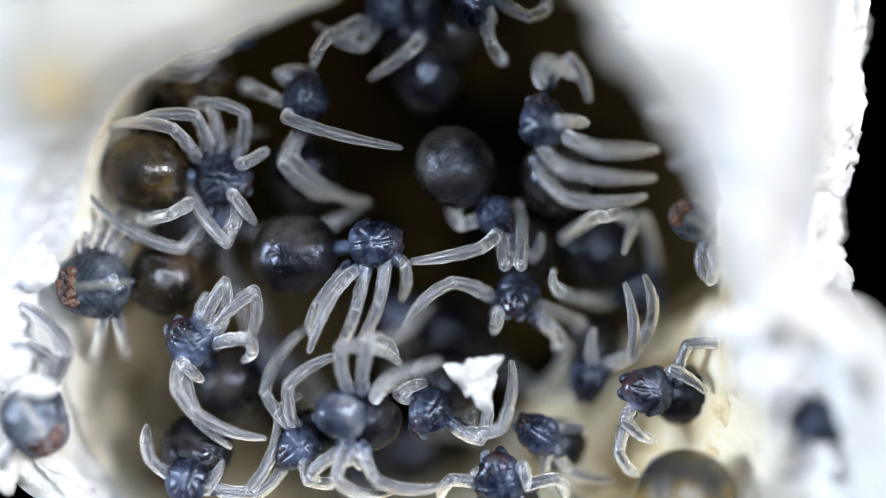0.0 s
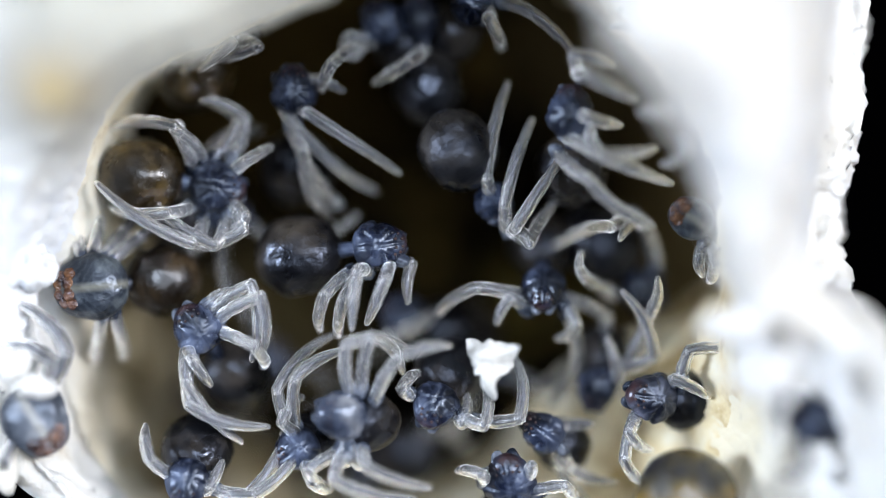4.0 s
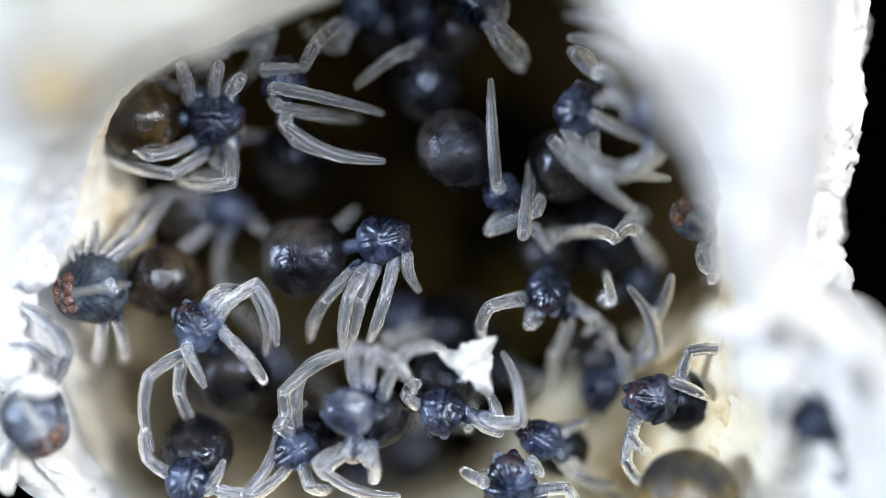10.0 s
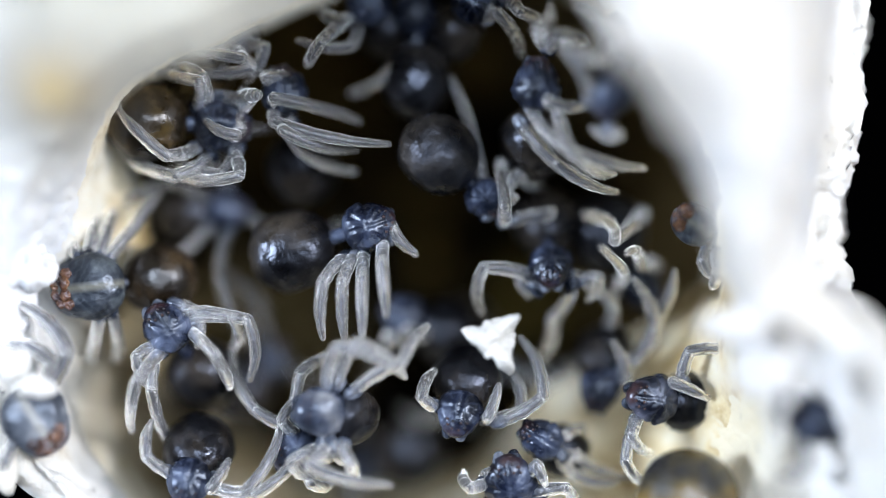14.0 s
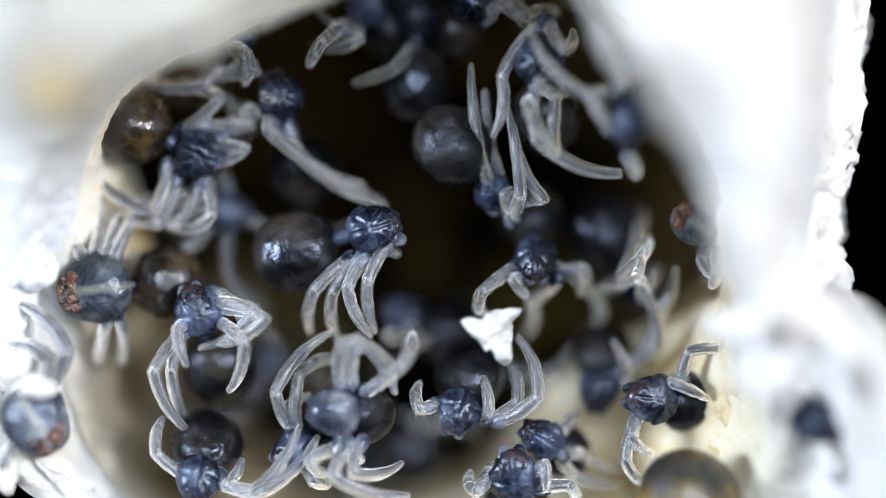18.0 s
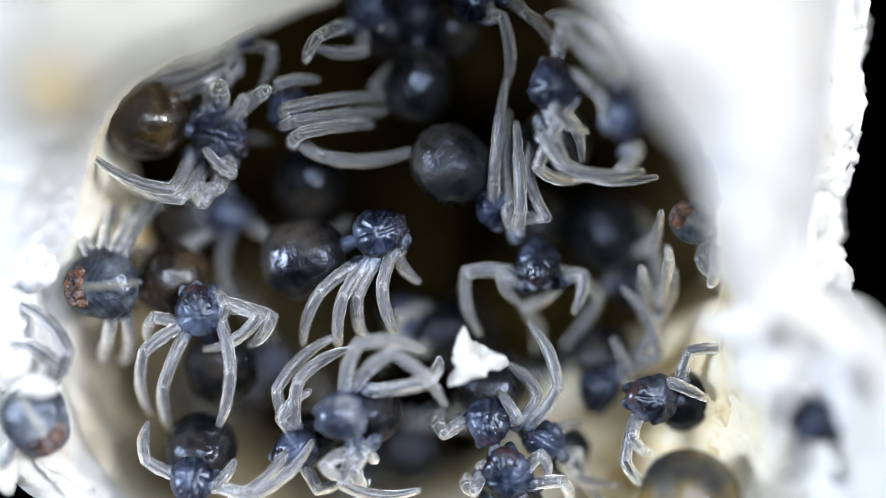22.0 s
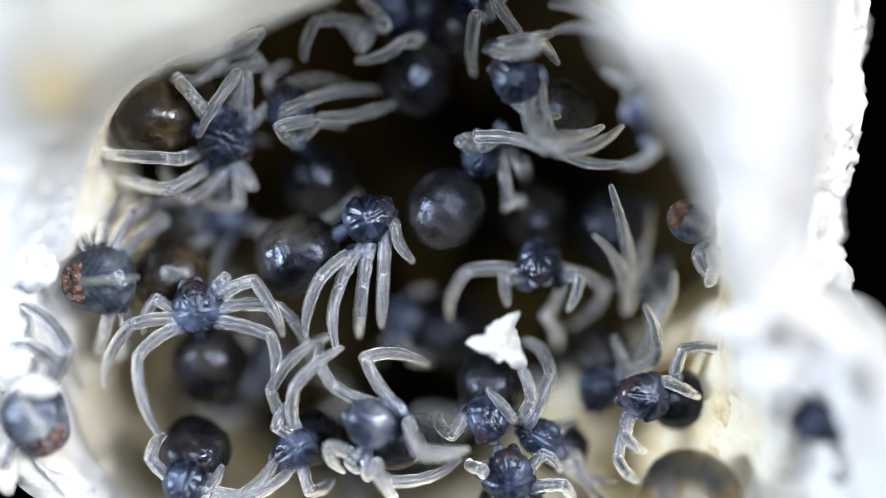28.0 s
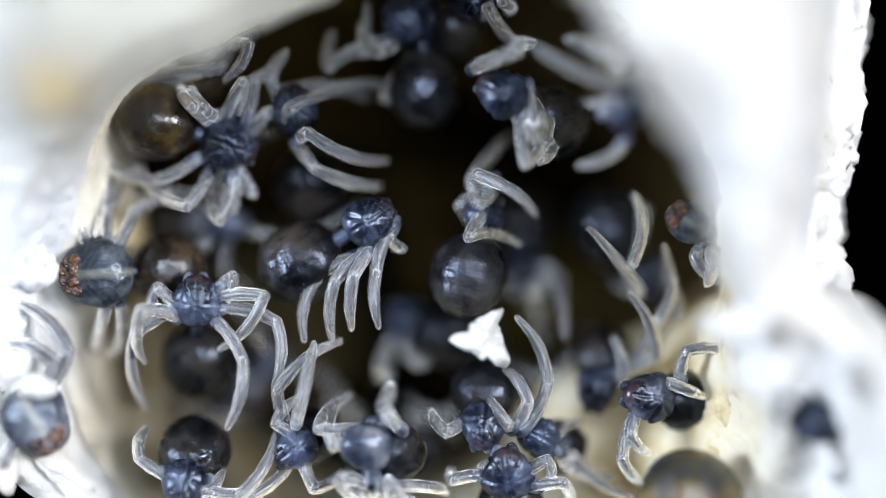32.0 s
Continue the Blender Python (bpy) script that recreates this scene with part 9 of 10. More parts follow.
s = spiderling("dark blue-grey spiderling with translucent white legs, in the sac", [(0, 1.836, -0.407, -0.85, -45), (19, 1.784, -0.356, -0.85, -59.4), (23, 1.758, -0.356, -0.85, -59), (28, 1.887, -0.304, -0.85, -55.6), (32, 1.836, -0.304, -0.85, -57)], 0.51, (-0.599, 0, 0), 0.357, RIDGED, 0, CARAPACE)
limb(s, "leg", (-0.144, -0.217, -0.03), (0.412, 1.07), [(0, 1.264, -0.457, -0.606, 0.994, -0.197, 0.401), (1, 1.366, -0.406, -0.524, 1.146, -0.238, 0.513), (2, 1.519, -0.405, -0.473, 1.439, -0.157, 0.567), (6, 1.417, -0.355, -0.497, 1.02, 0.005, 0.437), (7, 1.519, -0.303, -0.485, 1.298, 0.005, 0.52), (8, 1.391, -0.303, -0.513, 1.222, 0.005, 0.501), (9, 1.417, -0.405, -0.488, 1.247, 0.005, 0.489), (10, 1.453, -0.483, -0.487, 1.434, -0.253, 0.559), (11, 1.622, -0.303, -0.487, 1.221, -0.274, 0.512), (12, 1.612, -0.349, -0.477, 1.277, -0.324, 0.545), (13, 1.622, -0.303, -0.485, 1.298, -0.122, 0.524), (14, 1.586, -0.303, -0.478, 1.388, -0.01, 0.536), (17, 1.42, -0.046, -0.624, 1.122, 0.351, 0.328), (18, 1.519, -0.328, -0.469, 1.769, -0.035, 0.525), (19, 1.391, -0.226, -0.504, 1.592, 0.03, 0.511), (20, 1.633, -0.483, -0.513, 1.81, -0.279, 0.519), (21, 1.648, -0.355, -0.495, 1.933, 0.005, 0.466), (22, 1.742, -0.015, -0.799, 1.965, 0.33, 0.182), (23, 1.651, -0.046, -0.641, 1.776, 0.59, 0.206), (24, 1.532, -0.015, -0.62, 1.479, 0.821, 0.045), (25, 1.647, -0.303, -0.483, 1.23, 0.592, -0.055), (28, 1.699, -0.252, -0.48, 1.516, 0.555, 0.204), (29, 1.933, -0.329, -0.628, 1.637, 0.63, -0.238), (30, 1.881, -0.406, -0.602, 1.682, 0.631, -0.391), (31, 1.726, -0.473, -0.534, 1.26, 0.005, 0.313), (32, 1.777, -0.396, -0.538, 1.322, 0.183, 0.249)])
limb(s, "leg", (-0.578, 0.362, -0.03), (1.02, 0.953), [(0, 1.457, 0.285, 0.118, 1.073, 0.096, 0.976), (13, 1.508, 0.056, 0.078, 1.14, 0.207, 0.949), (19, 1.668, -0.455, -0.241, 1.996, -0.097, 0.572), (20, 1.949, -0.643, -0.609, 2.219, -0.28, 0.225), (21, 1.924, -0.455, -0.248, 2.058, 0.055, 0.543), (22, 1.966, -0.46, -0.269, 2.011, 0.01, 0.559), (23, 1.844, -0.301, -0.085, 1.882, 0.487, 0.451), (24, 1.641, 0.005, 0.074, 1.607, 0.692, 0.733), (25, 1.714, -0.148, 0.006, 1.437, 0.486, 0.667), (28, 1.673, -0.549, -0.497, 1.37, 0.117, 0.123), (29, 1.986, -0.613, -0.679, 1.635, -0.198, 0.115), (30, 1.88, -0.585, -0.552, 1.527, 0.287, -0.362), (31, 1.857, -0.612, -0.638, 1.74, -0.173, 0.204), (32, 1.714, -0.123, 0.001, 1.708, 0.47, 0.747)])
limb(s, "leg", (-0.072, 0.217, -0.03), (0.588, 0.742), [(0, 1.83, 0.288, -0.565, 1.636, -0.03, 0.082), (13, 1.772, -0.098, -0.319, 1.604, 0.005, 0.4), (23, 1.828, -0.611, -0.484, 1.763, -0.148, 0.097), (24, 1.79, -0.528, -0.433, 1.573, -0.214, 0.209), (28, 1.911, -0.69, -0.764, 1.769, 0.031, -0.625), (29, 1.773, -0.148, -0.339, 1.677, 0.567, -0.151), (30, 1.712, -0.149, -0.363, 1.677, 0.567, -0.157), (31, 1.697, -0.226, -0.374, 1.641, 0.491, -0.173), (32, 2.137, -0.585, -0.551, 1.999, 0.03, -0.152)])

s = spiderling("dark blue-grey spiderling with translucent white legs, in the sac", [(0, 2.25, 1.266, 0.9, -106.7), (6, 2.149, 1.266, 0.9, -106.7), (9, 2.048, 1.266, 0.9, -106.7), (11, 1.685, 1.216, 0.9, -106.7), (12, 1.645, 1.256, 0.9, -105.9), (13, 1.604, 1.291, 0.9, -106.7), (14, 1.504, 1.378, 0.9, -106.3), (17, 1.695, 1.216, 0.9, -106.7), (18, 1.685, 1.135, 0.9, -106.3), (19, 1.72, 1.09, 0.9, -106.7), (20, 1.645, 1.135, 0.9, -106.3), (21, 1.669, 1.14, 0.9, -106.7), (22, 1.664, 1.175, 0.9, -106.3), (23, 1.72, 1.115, 0.9, -106.7), (24, 1.846, 1.175, 0.9, -106.3), (25, 1.846, 1.14, 0.9, -106.7), (28, 1.846, 1.266, 0.9, -106.7), (29, 1.806, 1.216, 0.9, -105.9), (30, 1.695, 1.266, 0.9, -106.7), (31, 1.625, 1.256, 0.9, -105.1), (32, 1.645, 1.266, 0.9, -106.7)], 0.536, (-0.527, 0, -0.4), 0.281, ABDOMEN, 0, CARAPACE)
limb(s, "leg", (-0.264, -0.184, -0.03), (0.312, 0.745), [(0, 2.045, 1.818, 1.02, 1.603, 1.984, 0.452), (9, 1.842, 1.767, 1.084, 1.348, 1.93, 0.56), (11, 1.341, 1.668, 0.989, 0.842, 1.931, 0.507), (12, 1.32, 1.718, 1.019, 0.676, 2.045, 0.856), (13, 1.391, 1.871, 0.952, 0.944, 2.187, 0.45), (14, 1.317, 1.694, 1.171, 1.085, 1.871, 0.486), (17, 1.285, 1.518, 0.87, 0.968, 2.108, 0.543), (18, 1.278, 1.384, 0.87, 0.799, 1.917, 0.681), (19, 1.439, 1.464, 1.115, 1.166, 2.1, 0.841), (20, 1.399, 1.616, 1.08, 1.063, 2.091, 0.613), (21, 1.489, 1.513, 1.163, 1.063, 2.096, 0.991), (22, 1.36, 1.657, 1.022, 1.024, 2.073, 0.502), (23, 1.439, 1.464, 1.121, 1.082, 1.977, 0.716), (24, 1.562, 1.728, 0.87, 0.984, 1.953, 0.467), (25, 1.592, 1.667, 1.018, 0.93, 1.835, 0.737), (28, 1.624, 1.854, 0.87, 1.019, 1.958, 0.459), (29, 1.528, 1.774, 0.87, 0.965, 1.792, 0.396), (30, 1.438, 1.564, 1.142, 0.734, 1.825, 1.142), (31, 1.397, 1.513, 1.158, 0.654, 1.876, 1.158), (32, 1.489, 1.463, 1.16, 0.633, 1.891, 1.16)])
limb(s, "leg", (-0.32, -0.175, -0.03), (0.49, 0.679), [(0, 2.089, 1.913, 1.247, 1.647, 2.127, 0.785), (9, 1.889, 1.913, 1.247, 1.393, 2.075, 0.82), (11, 1.488, 1.915, 1.187, 0.809, 2.142, 1.187), (12, 1.246, 1.977, 0.87, 0.638, 2.111, 0.612), (14, 1.555, 1.811, 1.331, 1.201, 2.145, 0.858), (17, 1.385, 1.561, 1.303, 1.085, 2.164, 1.273), (18, 1.515, 1.611, 1.335, 1.218, 2.178, 1.114), (19, 1.536, 1.661, 1.292, 1.292, 2.125, 0.856), (24, 1.525, 1.949, 0.87, 1.046, 2.056, 0.409), (25, 1.543, 1.921, 0.913, 1.147, 2.112, 0.399), (28, 1.495, 2.021, 0.87, 0.985, 2.187, 0.461), (29, 1.441, 1.939, 0.999, 0.942, 2.192, 0.62), (30, 1.485, 1.711, 1.332, 0.833, 1.987, 1.332), (31, 1.356, 1.812, 1.273, 0.735, 1.958, 1.054), (32, 1.485, 1.711, 1.344, 1.117, 1.874, 0.801)])
limb(s, "palp", (0.299, 0.064, -0.03), (0.13, 0.335), [(0, 2.249, 0.862, 0.947, 2.053, 0.763, 0.701), (9, 2.046, 0.862, 0.948, 1.851, 0.763, 0.701), (12, 1.706, 0.853, 0.872, 1.363, 0.833, 0.872), (13, 1.687, 1.06, 0.87, 1.626, 0.865, 0.609), (14, 1.563, 1.013, 0.95, 1.345, 1.077, 0.708), (17, 1.77, 0.862, 0.935, 1.65, 0.738, 0.653), (19, 1.644, 0.711, 0.962, 1.826, 0.714, 0.678), (20, 1.623, 0.832, 1, 1.385, 0.732, 0.794), (21, 1.618, 0.786, 0.987, 1.394, 0.687, 0.764), (22, 1.724, 0.892, 0.968, 1.588, 0.724, 0.718), (24, 1.947, 0.893, 0.903, 1.812, 0.795, 0.617), (25, 1.947, 0.812, 0.888, 1.726, 0.764, 0.648), (28, 1.896, 0.887, 0.943, 1.621, 0.747, 0.826), (29, 1.846, 0.812, 0.925, 1.608, 0.724, 0.714), (30, 1.762, 0.871, 0.87, 1.443, 0.722, 0.87), (31, 1.543, 0.853, 0.919, 1.221, 0.741, 0.919), (32, 1.543, 0.862, 0.896, 1.243, 0.752, 0.814)])
limb(s, "palp", (0.107, -0.179, -0.03), (0.245, 0.334), [(0, 2.018, 1.213, 1.113, 1.848, 1.217, 0.83), (9, 1.841, 1.262, 1.109, 1.646, 1.267, 0.844), (11, 1.401, 1.366, 0.979, 1.142, 1.394, 0.776), (12, 1.359, 1.132, 1.089, 1.161, 1.176, 0.827), (14, 1.279, 1.496, 1.041, 1.078, 1.777, 1.041), (17, 1.389, 1.087, 1.078, 1.471, 1.041, 0.757), (18, 1.399, 1.214, 1.058, 1.365, 1.38, 0.769), (19, 1.392, 1.241, 0.918, 1.245, 1.446, 0.701), (20, 1.41, 1.324, 0.87, 1.203, 1.542, 0.728), (22, 1.42, 1.363, 0.87, 1.182, 1.581, 0.796), (24, 1.645, 1.367, 0.87, 1.447, 1.504, 0.641), (25, 1.644, 1.316, 0.958, 1.421, 1.31, 0.715), (28, 1.663, 1.458, 0.87, 1.447, 1.584, 0.652), (29, 1.622, 1.355, 1.015, 1.301, 1.336, 0.941), (30, 1.539, 1.263, 1.104, 1.162, 1.263, 1.104), (31, 1.36, 1.334, 1.062, 1.038, 1.376, 0.995), (32, 1.592, 1.314, 1.033, 1.291, 1.307, 0.896)])

s = spiderling("brown-bellied spiderling with translucent white legs, in the sac", [(0, -1.836, 2.025, -0.2, 46.7)], 0.51, (-0.596, 0, -0.3), 0.337, BROWN, 0, CARAPACE)
limb(s, "leg", (-0.162, 0.024, -0.03), (0.329, 0.875), [(0, -2.165, 1.716, -0.073, -2.75, 1.694, -0.742), (3, -2.008, 1.942, 0.095, -2.37, 1.36, -0.449), (6, -2.059, 1.942, 0.082, -2.49, 1.806, -0.676), (7, -2.033, 1.891, 0.089, -2.428, 1.662, -0.664), (8, -1.982, 1.865, 0.094, -2.259, 1.575, -0.685), (9, -1.906, 1.891, 0.094, -2.257, 1.496, -0.605), (10, -1.666, 1.804, -0.152, -2.032, 1.449, -0.866), (11, -1.805, 1.942, 0.06, -1.986, 1.507, -0.673), (12, -1.686, 1.803, -0.097, -2.474, 1.689, -0.48), (13, -1.963, 1.6, -0.165, -2.216, 1.761, -0.997), (14, -2.012, 1.639, -0.067, -2.685, 1.672, -0.648), (17, -1.985, 1.689, 0.004, -2.482, 1.663, -0.73), (18, -1.808, 1.68, -0.067, -2.419, 1.539, -0.692), (19, -1.758, 1.691, -0.116, -2.627, 1.589, -0.134), (20, -1.727, 1.722, -0.117, -2.533, 1.513, -0.407), (21, -1.705, 1.893, -0.025, -2.394, 1.24, -0.025), (22, -1.856, 1.613, -0.23, -2.662, 1.526, -0.584), (23, -1.723, 1.7, -0.23, -2.579, 1.438, -0.23), (24, -1.727, 1.722, -0.117, -2.456, 1.485, -0.557), (25, -1.908, 1.714, 0.022, -2.8, 1.714, 0.022), (28, -1.71, 1.715, -0.23, -2.415, 1.612, -0.756), (29, -1.808, 1.66, -0.102, -2.748, 1.64, -0.102), (30, -1.941, 1.595, -0.23, -2.497, 1.734, -0.91), (31, -1.999, 1.596, -0.23, -2.569, 1.78, -0.889), (32, -2.132, 1.64, -0.23, -2.527, 1.736, -1.019)])
limb(s, "leg", (-0.234, 0.027, -0.03), (0.47, 0.4), [(0, -2.235, 1.812, 0.177, -2.474, 1.753, -0.144), (11, -1.551, 1.942, -0.23, -1.701, 1.583, -0.318), (17, -1.802, 1.736, 0.173, -1.86, 1.487, -0.131), (21, -1.554, 1.871, -0.137, -1.662, 1.647, -0.448), (22, -1.549, 1.814, -0.23, -1.669, 1.439, -0.295), (23, -1.852, 1.837, 0.214, -1.834, 1.589, -0.094), (24, -1.602, 1.924, -0.006, -1.67, 1.727, -0.344), (28, -1.652, 1.942, 0.064, -1.961, 1.742, -0.093), (32, -1.752, 1.838, 0.163, -1.959, 1.536, 0.005)])
limb(s, "leg", (-0.145, -0.03, -0.03), (0.324, 0.772), [(0, -2.06, 1.943, 0.051, -2.386, 1.831, -0.646), (9, -2.115, 1.645, -0.23, -2.548, 1.501, -0.863), (17, -2.142, 1.669, -0.23, -2.846, 1.598, -0.561), (19, -1.961, 1.614, -0.079, -2.613, 1.494, -0.494), (28, -2.06, 1.79, 0.036, -2.807, 1.692, -0.159), (32, -2.012, 1.639, -0.061, -2.854, 1.7, -0.061)])
limb(s, "leg", (-0.18, 0.05, -0.02), (0.45, 0.72), [(0, -2.162, 1.682, -0.15, -2.736, 1.712, -0.35), (6, -1.758, 2.05, -0.15, -1.968, 1.952, -0.35), (10, -1.758, 1.948, -0.15, -2.275, 1.85, -0.35), (12, -1.712, 1.85, -0.15, -2.649, 1.778, -0.35), (14, -1.907, 1.825, -0.15, -2.69, 1.727, -0.35), (17, -1.845, 1.774, -0.15, -2.419, 1.686, -0.35), (18, -1.799, 1.712, -0.15, -2.557, 1.742, -0.35), (20, -2.075, 1.636, -0.15, -2.701, 1.64, -0.35), (21, -2.167, 1.585, -0.15, -2.793, 1.624, -0.35), (23, -2.208, 1.585, -0.15, -2.859, 1.717, -0.35), (25, -1.927, 1.753, -0.15, -2.813, 1.732, -0.35), (28, -1.758, 1.753, -0.15, -2.788, 1.717, -0.35), (30, -2.014, 1.549, -0.15, -2.639, 1.768, -0.35), (32, -2.259, 1.6, -0.15, -2.834, 1.706, -0.35)])
limb(s, "leg", (-0.2, -0.06, -0.02), (0.45, 0.7), [(0, -2.115, 1.768, -0.1, -2.479, 1.798, -0.3), (6, -1.808, 2.048, -0.1, -2.069, 1.951, -0.3), (12, -1.808, 1.895, -0.1, -2.376, 1.798, -0.3), (17, -2.309, 1.415, -0.1, -2.832, 1.598, -0.3), (20, -2.125, 1.456, -0.1, -2.571, 1.511, -0.3), (21, -2.243, 1.635, -0.1, -2.852, 1.291, -0.3), (23, -1.895, 1.456, -0.1, -2.602, 1.413, -0.3), (25, -1.824, 1.676, -0.1, -2.709, 1.654, -0.3), (28, -2.176, 1.573, -0.1, -2.852, 1.577, -0.3), (30, -2.064, 1.471, -0.1, -2.842, 1.577, -0.3), (32, -2.319, 1.548, -0.1, -2.883, 1.577, -0.3)])

# ---- legs of the spiderlings that lie deep in the sac ----


def deep_legs(s, x, y, z, count, seed):
    """Curled legs that stir a little round a spiderling at (x, y, z)."""
    rng = random.Random(seed)
    for i in range(count):
        a = 2 * math.pi * (i + rng.uniform(-0.3, 0.3)) / count
        long, tip = rng.uniform(0.4, 0.6), rng.uniform(0.45, 0.7)
        fold = a + rng.choice((-1, 1)) * rng.uniform(0.6, 1.6)
        rows = []
        for t in (0, 5, 9, 14, 19, 24, 28, 32):
            u, v = a + rng.uniform(-0.16, 0.16), fold + rng.uniform(-0.25, 0.25)
            kx, ky = x + (0.2 + long * 0.8) * math.cos(u), y + (0.2 + long * 0.8) * math.sin(u)
            rows.append((t, kx, ky, z + 0.25, kx + tip * math.cos(v), ky + tip * math.sin(v), z + rng.uniform(-0.1, 0.2)))
        turn = s.matrix_world.inverted().to_3x3() @ Vector((math.cos(a), math.sin(a), 0))
        limb(s, "leg", tuple(turn * 0.2), (long, tip), rows)


s = spiderling("dark blurred spiderling deep under a brown-bellied one", [(0, -2.005, 0.237, -0.8, 3.8), (9, -1.968, 0.356, -0.8, 2.4), (32, -1.979, 0.237, -0.8, 2.3)], 0.485, (-0.378, 0, -0.2), 0.286, ABDOMEN, 0, CARAPACE)
deep_legs(s, -2.0, 0.25, -0.8, 5, 1)

s = spiderling("dark blurred spiderling deep at the bottom of the sac", [(0, -0.381, -0.587, -0.8, 156.4), (32, -0.356, -0.613, -0.8, 159.4)], 0.485, (-0.441, 0, -0.2), 0.306, ABDOMEN, 0, CARAPACE)
limb(s, "leg", (0.022, 0.207, -0.03), (0.373, 0.38), [(0, -0.472, -0.826, -0.463, -0.304, -0.654, -0.755), (17, -0.482, -0.816, -0.46, -0.252, -0.716, -0.743), (28, -0.313, -0.451, -0.83, -0.098, -0.383, -1.136), (32, -0.586, -1.075, -0.623, -0.485, -1.183, -0.974)])
limb(s, "leg", (-0.038, 0.153, -0.03), (0.27, 0.38), [(0, -0.319, -0.714, -0.576, -0.093, -0.5, -0.792), (17, -0.278, -0.843, -0.6, -0.098, -0.769, -0.926), (32, -0.271, -1.02, -0.83, -0.176, -0.979, -1.195)])

s = spiderling("dark blurred spiderling deep at the bottom of the sac", [(0, -0.696, -1.97, -1.5, -164.1)], 0.51, (-0.371, 0, 0), 0.337, ABDOMEN, 0, CARAPACE)
deep_legs(s, -0.696, -1.97, -1.5, 3, 2)

s = spiderling("dark blurred spiderling deep at the bottom of the sac", [(0, 0.395, -1.034, -1.5, -51.3)], 0.51, (-0.327, 0, 0), 0.337, ABDOMEN, 0, CARAPACE)
deep_legs(s, 0.395, -1.034, -1.5, 3, 3)

s = spiderling("dark blurred spiderling deep at the bottom of the sac", [(0, -1.636, -1.037, -1.7, 45)], 0.51, (-0.361, 0, 0), 0.337, ABDOMEN, 0, CARAPACE)
deep_legs(s, -1.636, -1.037, -1.7, 3, 4)

# ---- the shell flake that rides on the spiderling's legs ----
FLAKE, _n, _l, _b = material("egg_shell_flake")
_t = _n.new("ShaderNodeTexCoord").outputs["Object"]
_f = noise_node(_n, _l, 6500, 6, 0.7, _t)
_l.new(ramp(_n, _l, _f.outputs["Fac"], [(0.3, (0.30, 0.295, 0.28)), (0.6, (0.56, 0.56, 0.55))]).outputs[0], _b.inputs["Base Color"])
_b.inputs["Roughness"].default_value = 0.6
bump(_n, _l, _b, _f.outputs["Fac"], 0.5, 0.05 * MM)
_b.inputs["Subsurface Weight"].default_value = 0.4
_b.inputs["Subsurface Radius"].default_value = (0.2 * MM, 0.2 * MM, 0.18 * MM)
_b.inputs["Subsurface Scale"].default_value = 1.0


def shell_flake(rows):
    """A crumpled, three-cornered scrap with a stem; x runs along the stem."""
    verts, faces = [], []
    n, rings = 64, 9
    corners = ((0, 0.36, 0.06), (118, 0.30, 0.05), (176, 0.16, 0.3), (236, 0.31, 0.05))
    for side in (1, -1):
        for j in range(rings + 1):
            for i in range(n):
                a = 360 * i / n
                r = 0.18
                for c, far, _w in corners:
                    d = (a - c + 180) % 360 - 180
                    r = max(r, 0.13 + (far - 0.13) * math.exp(-(d / 22) ** 2))
                r *= 1 + 0.16 * noise.noise(Vector((math.cos(radians(a)) * 3, math.sin(radians(a)) * 3, 4))) + 0.12 * noise.noise(Vector((math.cos(radians(a)) * 9, math.sin(radians(a)) * 9, 2)))
                u = j / rings
                x, y = r * u * math.cos(radians(a)), r * u * math.sin(radians(a))
                fold = 0.16 * noise.noise(Vector((x * 5, y * 5, 1.5))) + 0.025 * noise.noise(Vector((x * 19, y * 19, 7)))
                verts.append((x, y, fold + side * 0.05 * (1 - u ** 4)))
    half = (rings + 1) * n
    for s0 in (0, half):
        for j in range(rings):
            for i in range(n):
                q = (s0 + j * n + i, s0 + j * n + (i + 1) % n, s0 + (j + 1) * n + (i + 1) % n, s0 + (j + 1) * n + i)
                faces.append(q[::-1] if s0 == 0 else q)
    flake = tagged(new("shell_flake", mesh_of("shell_flake", verts, faces, FLAKE)), "crumpled white egg shell flake held on a spiderling's legs", "shell flake")
    stands = [(t, pose(x * MM, y * MM, z * MM, rx, ry, rz)) for t, x, y, z, rx, ry, rz in rows]
    flake.matrix_world = stands[0][1]
    MOVES.append((flake, stands))



# ---- loose wads and threads of silk on the sac ----


def silk_wad(x, y, z, wide, high, deep, seed, mat=SILK, curl=0.2):
    verts, faces = egg(wide, high, deep, 0.8, 0, 0)
    out = []
    for v in verts:
        p = Vector(v)
        q = p * 3.0 + Vector((seed, seed * 0.7, 0))
        p = p * (1 + 0.45 * noise.noise(q * 1.6) + curl * noise.noise(q * 5))
        out.append((p.x + x, p.y + y, p.z + z))
    part("silk_wad", mesh_of("silk_wad", out, faces, mat), sac, None, "loose white wad of silk")


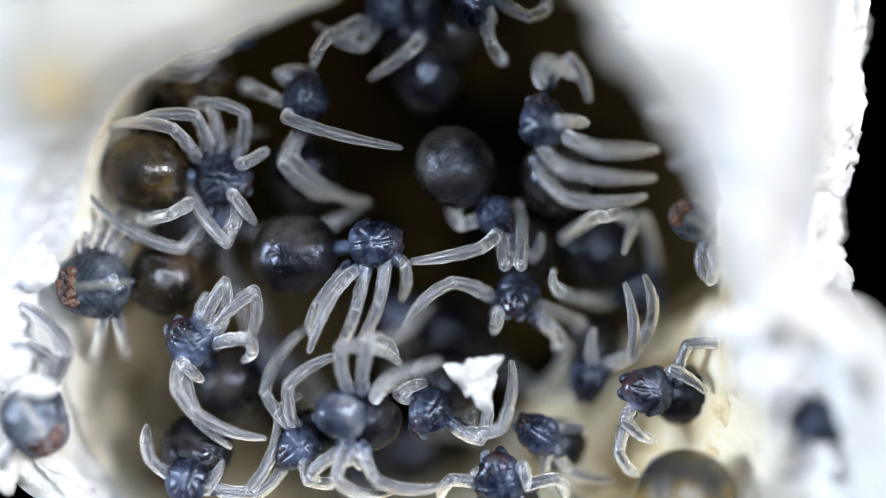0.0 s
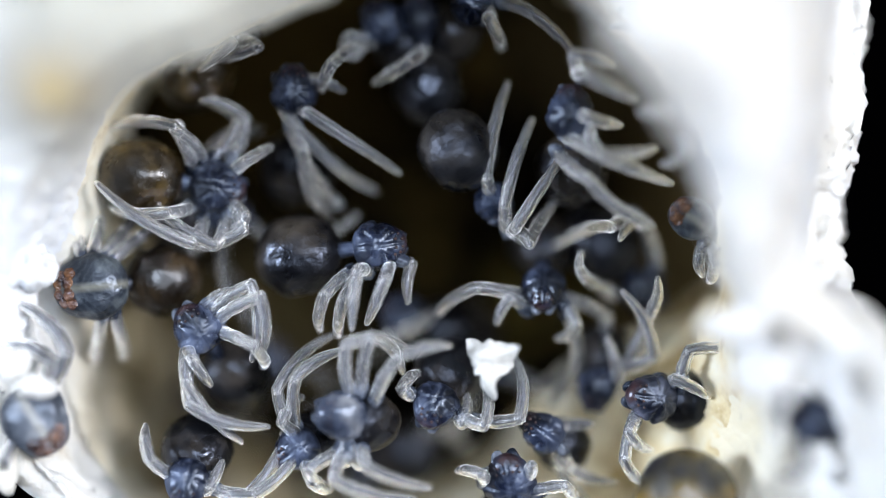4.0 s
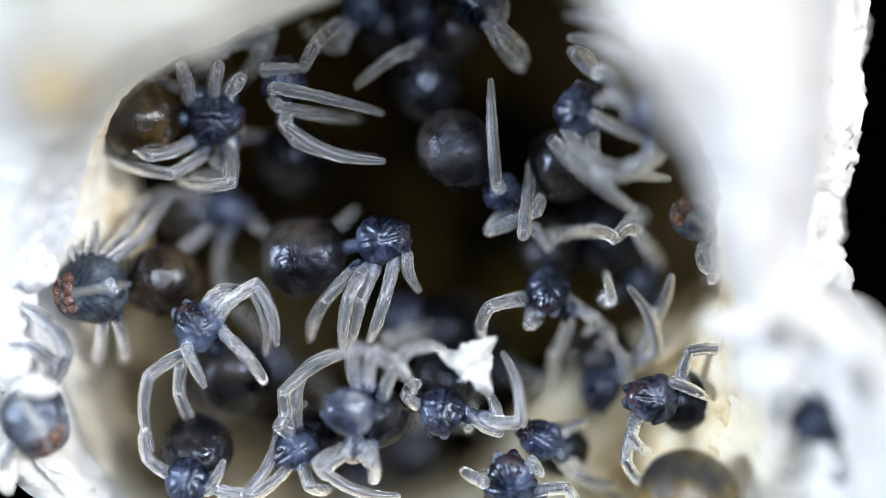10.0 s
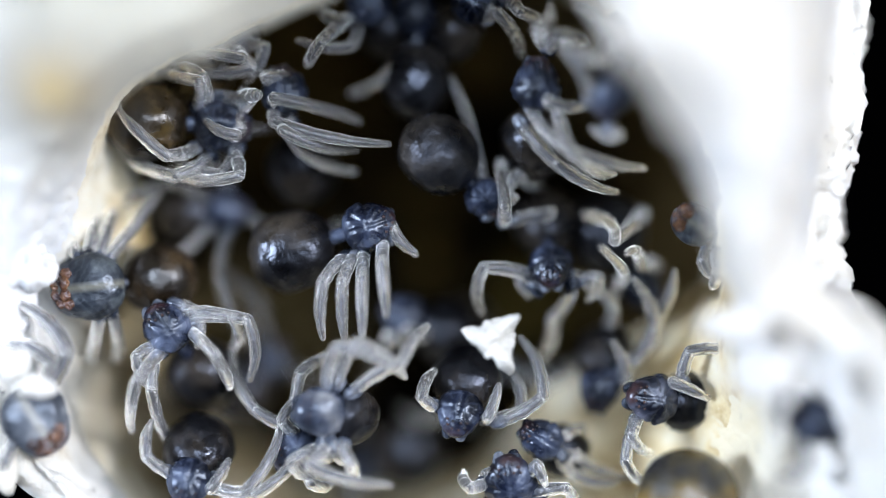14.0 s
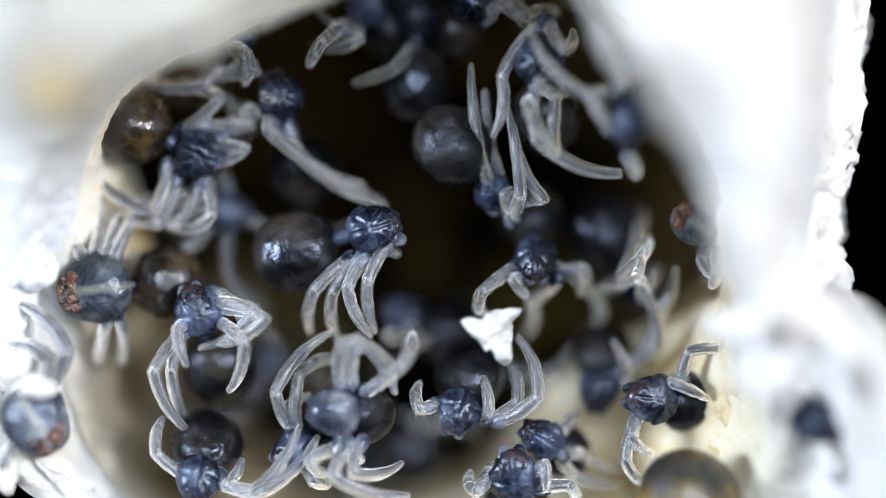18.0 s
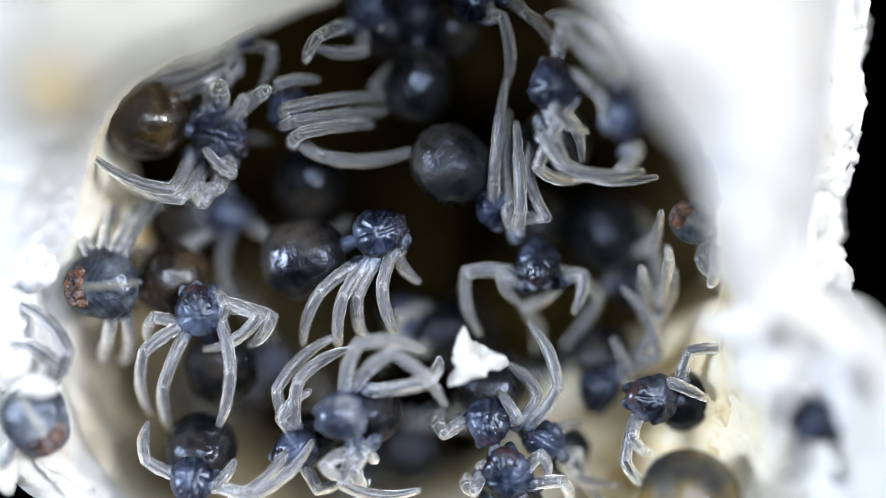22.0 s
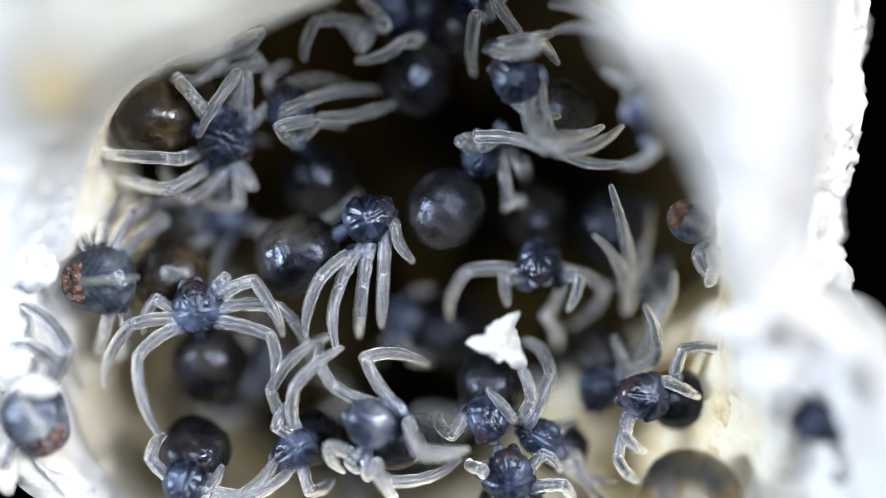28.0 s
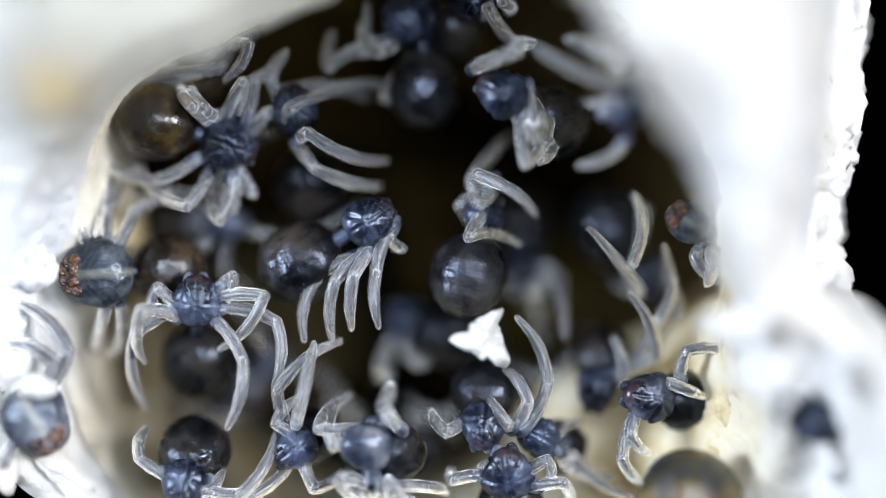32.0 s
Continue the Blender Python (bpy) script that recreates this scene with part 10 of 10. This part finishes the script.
def silk_threads(count, seed):
    """Fine curled fibres that lie on the wall round the hole."""
    rng = random.Random(seed)
    verts, faces = [], []
    for _ in range(count):
        a = rng.uniform(75, 185)
        ring = shell_profile(a)
        r, z = ring[rng.randint(20, 36)]
        x, y = CENTRE[0] + r * math.cos(radians(a)), CENTRE[1] + r * math.sin(radians(a))
        k_in = (LENS_HEIGHT - z) / LENS_HEIGHT
        p = Vector((x * k_in, y * k_in, z + 0.06))
        way = Vector((rng.gauss(0, 1), rng.gauss(0, 1), rng.gauss(0, 0.3))).normalized()
        thick = rng.uniform(0.004, 0.009)
        line = []
        for i in range(14):
            line.append(p.copy())
            way = (way + Vector((rng.gauss(0, 0.35), rng.gauss(0, 0.35), rng.gauss(0, 0.15)))).normalized()
            p += way * 0.045
        base = len(verts)
        for i, q in enumerate(line):
            for c in range(4):
                b = math.pi / 2 * c
                verts.append((q.x + thick * math.cos(b), q.y + thick * math.sin(b) * 0.7, q.z + thick * math.sin(b)))
        for i in range(13):
            for c in range(4):
                faces.append((base + i * 4 + c, base + i * 4 + (c + 1) % 4, base + i * 4 + 4 + (c + 1) % 4, base + i * 4 + 4 + c))
    tagged(part("silk_threads", mesh_of("silk_threads", verts, faces, SILK), sac, None, "fine curled silk threads"), kind="stuff")


silk_wad(-3.947, -1.012, 0.25, 0.22, 0.31, 0.30, 1)
silk_wad(-3.754, -0.173, 0.35, 0.48, 0.43, 0.50, 2)
silk_wad(2.570, -0.667, 1.90, 0.56, 0.31, 0.50, 3)
silk_wad(2.794, -1.081, 2.60, 0.61, 0.31, 0.50, 4)
silk_wad(-4.0, 0.20, 0.30, 0.7, 0.8, 0.4, 6)
silk_wad(-3.66, -1.22, 0.82, 0.36, 0.2, 0.16, 7, SILK, 0.1)
silk_wad(-3.88, -1.02, 0.7, 0.4, 0.3, 0.2, 8, SILK, 0.1)
silk_wad(-3.92, -1.95, 0.45, 0.2, 0.4, 0.2, 9, SILK, 0.1)
silk_wad(-3.878, -0.682, 0.20, 0.31, 0.31, 0.40, 5)


silk_threads(120, 5)

shell_flake([(0, 0.309, -1.162, 0.45, 0, 10, -74.7), (1, 0.309, -1.01, 0.45, 18, -12, -67.3), (2, 0.446, -0.984, 0.45, -10, 20, -93.8), (3, 0.436, -1.01, 0.45, 25, 0, -91.9), (6, 0.426, -0.984, 0.45, 0, 10, -86.2), (7, 0.396, -0.984, 0.45, 18, -12, -70), (8, 0.487, -0.984, 0.45, -10, 20, -87.9), (9, 0.274, -1.01, 0.45, 25, 0, -66.4), (10, 0.274, -1.015, 0.45, 0, 10, -67.1), (11, 0.512, -0.984, 0.45, 18, -12, -84.8), (12, 0.477, -0.857, 0.45, -10, 20, -74.8), (13, 0.589, -0.832, 0.45, 25, 0, -79.7), (14, 0.477, -0.812, 0.45, 0, 10, -68.9), (17, 0.335, -0.756, 0.45, 18, -12, -63.4), (18, 0.477, -0.746, 0.45, -10, 20, -73.8), (19, 0.274, -1.086, 0.45, 25, 0, -36.7), (20, 0.142, -0.969, 0.45, 0, 10, -36), (21, 0.274, -1.035, 0.45, 18, -12, -25.8), (22, 0.274, -0.989, 0.45, -10, 20, -8.8), (23, 0.411, -0.984, 0.45, 25, 0, -38.2), (24, 0.386, -1.015, 0.45, 0, 10, -41.6), (25, 0.436, -0.933, 0.45, 18, -12, -41.6), (28, 0.538, -0.832, 0.45, -10, 20, -54.5), (29, 0.386, -1.015, 0.45, 25, 0, -35.5), (30, 0.309, -1.06, 0.45, 0, 10, -31), (31, 0.345, -0.903, 0.45, 18, -12, -40.2), (32, 0.386, -0.807, 0.45, -10, 20, -55)])


def motions():
    for ob, rows in MOVES:
        rows = list(rows)
        if rows[-1][0] < 32.0:
            rows.append((32.0, rows[-1][1]))
        walk(ob, rows)


motions()
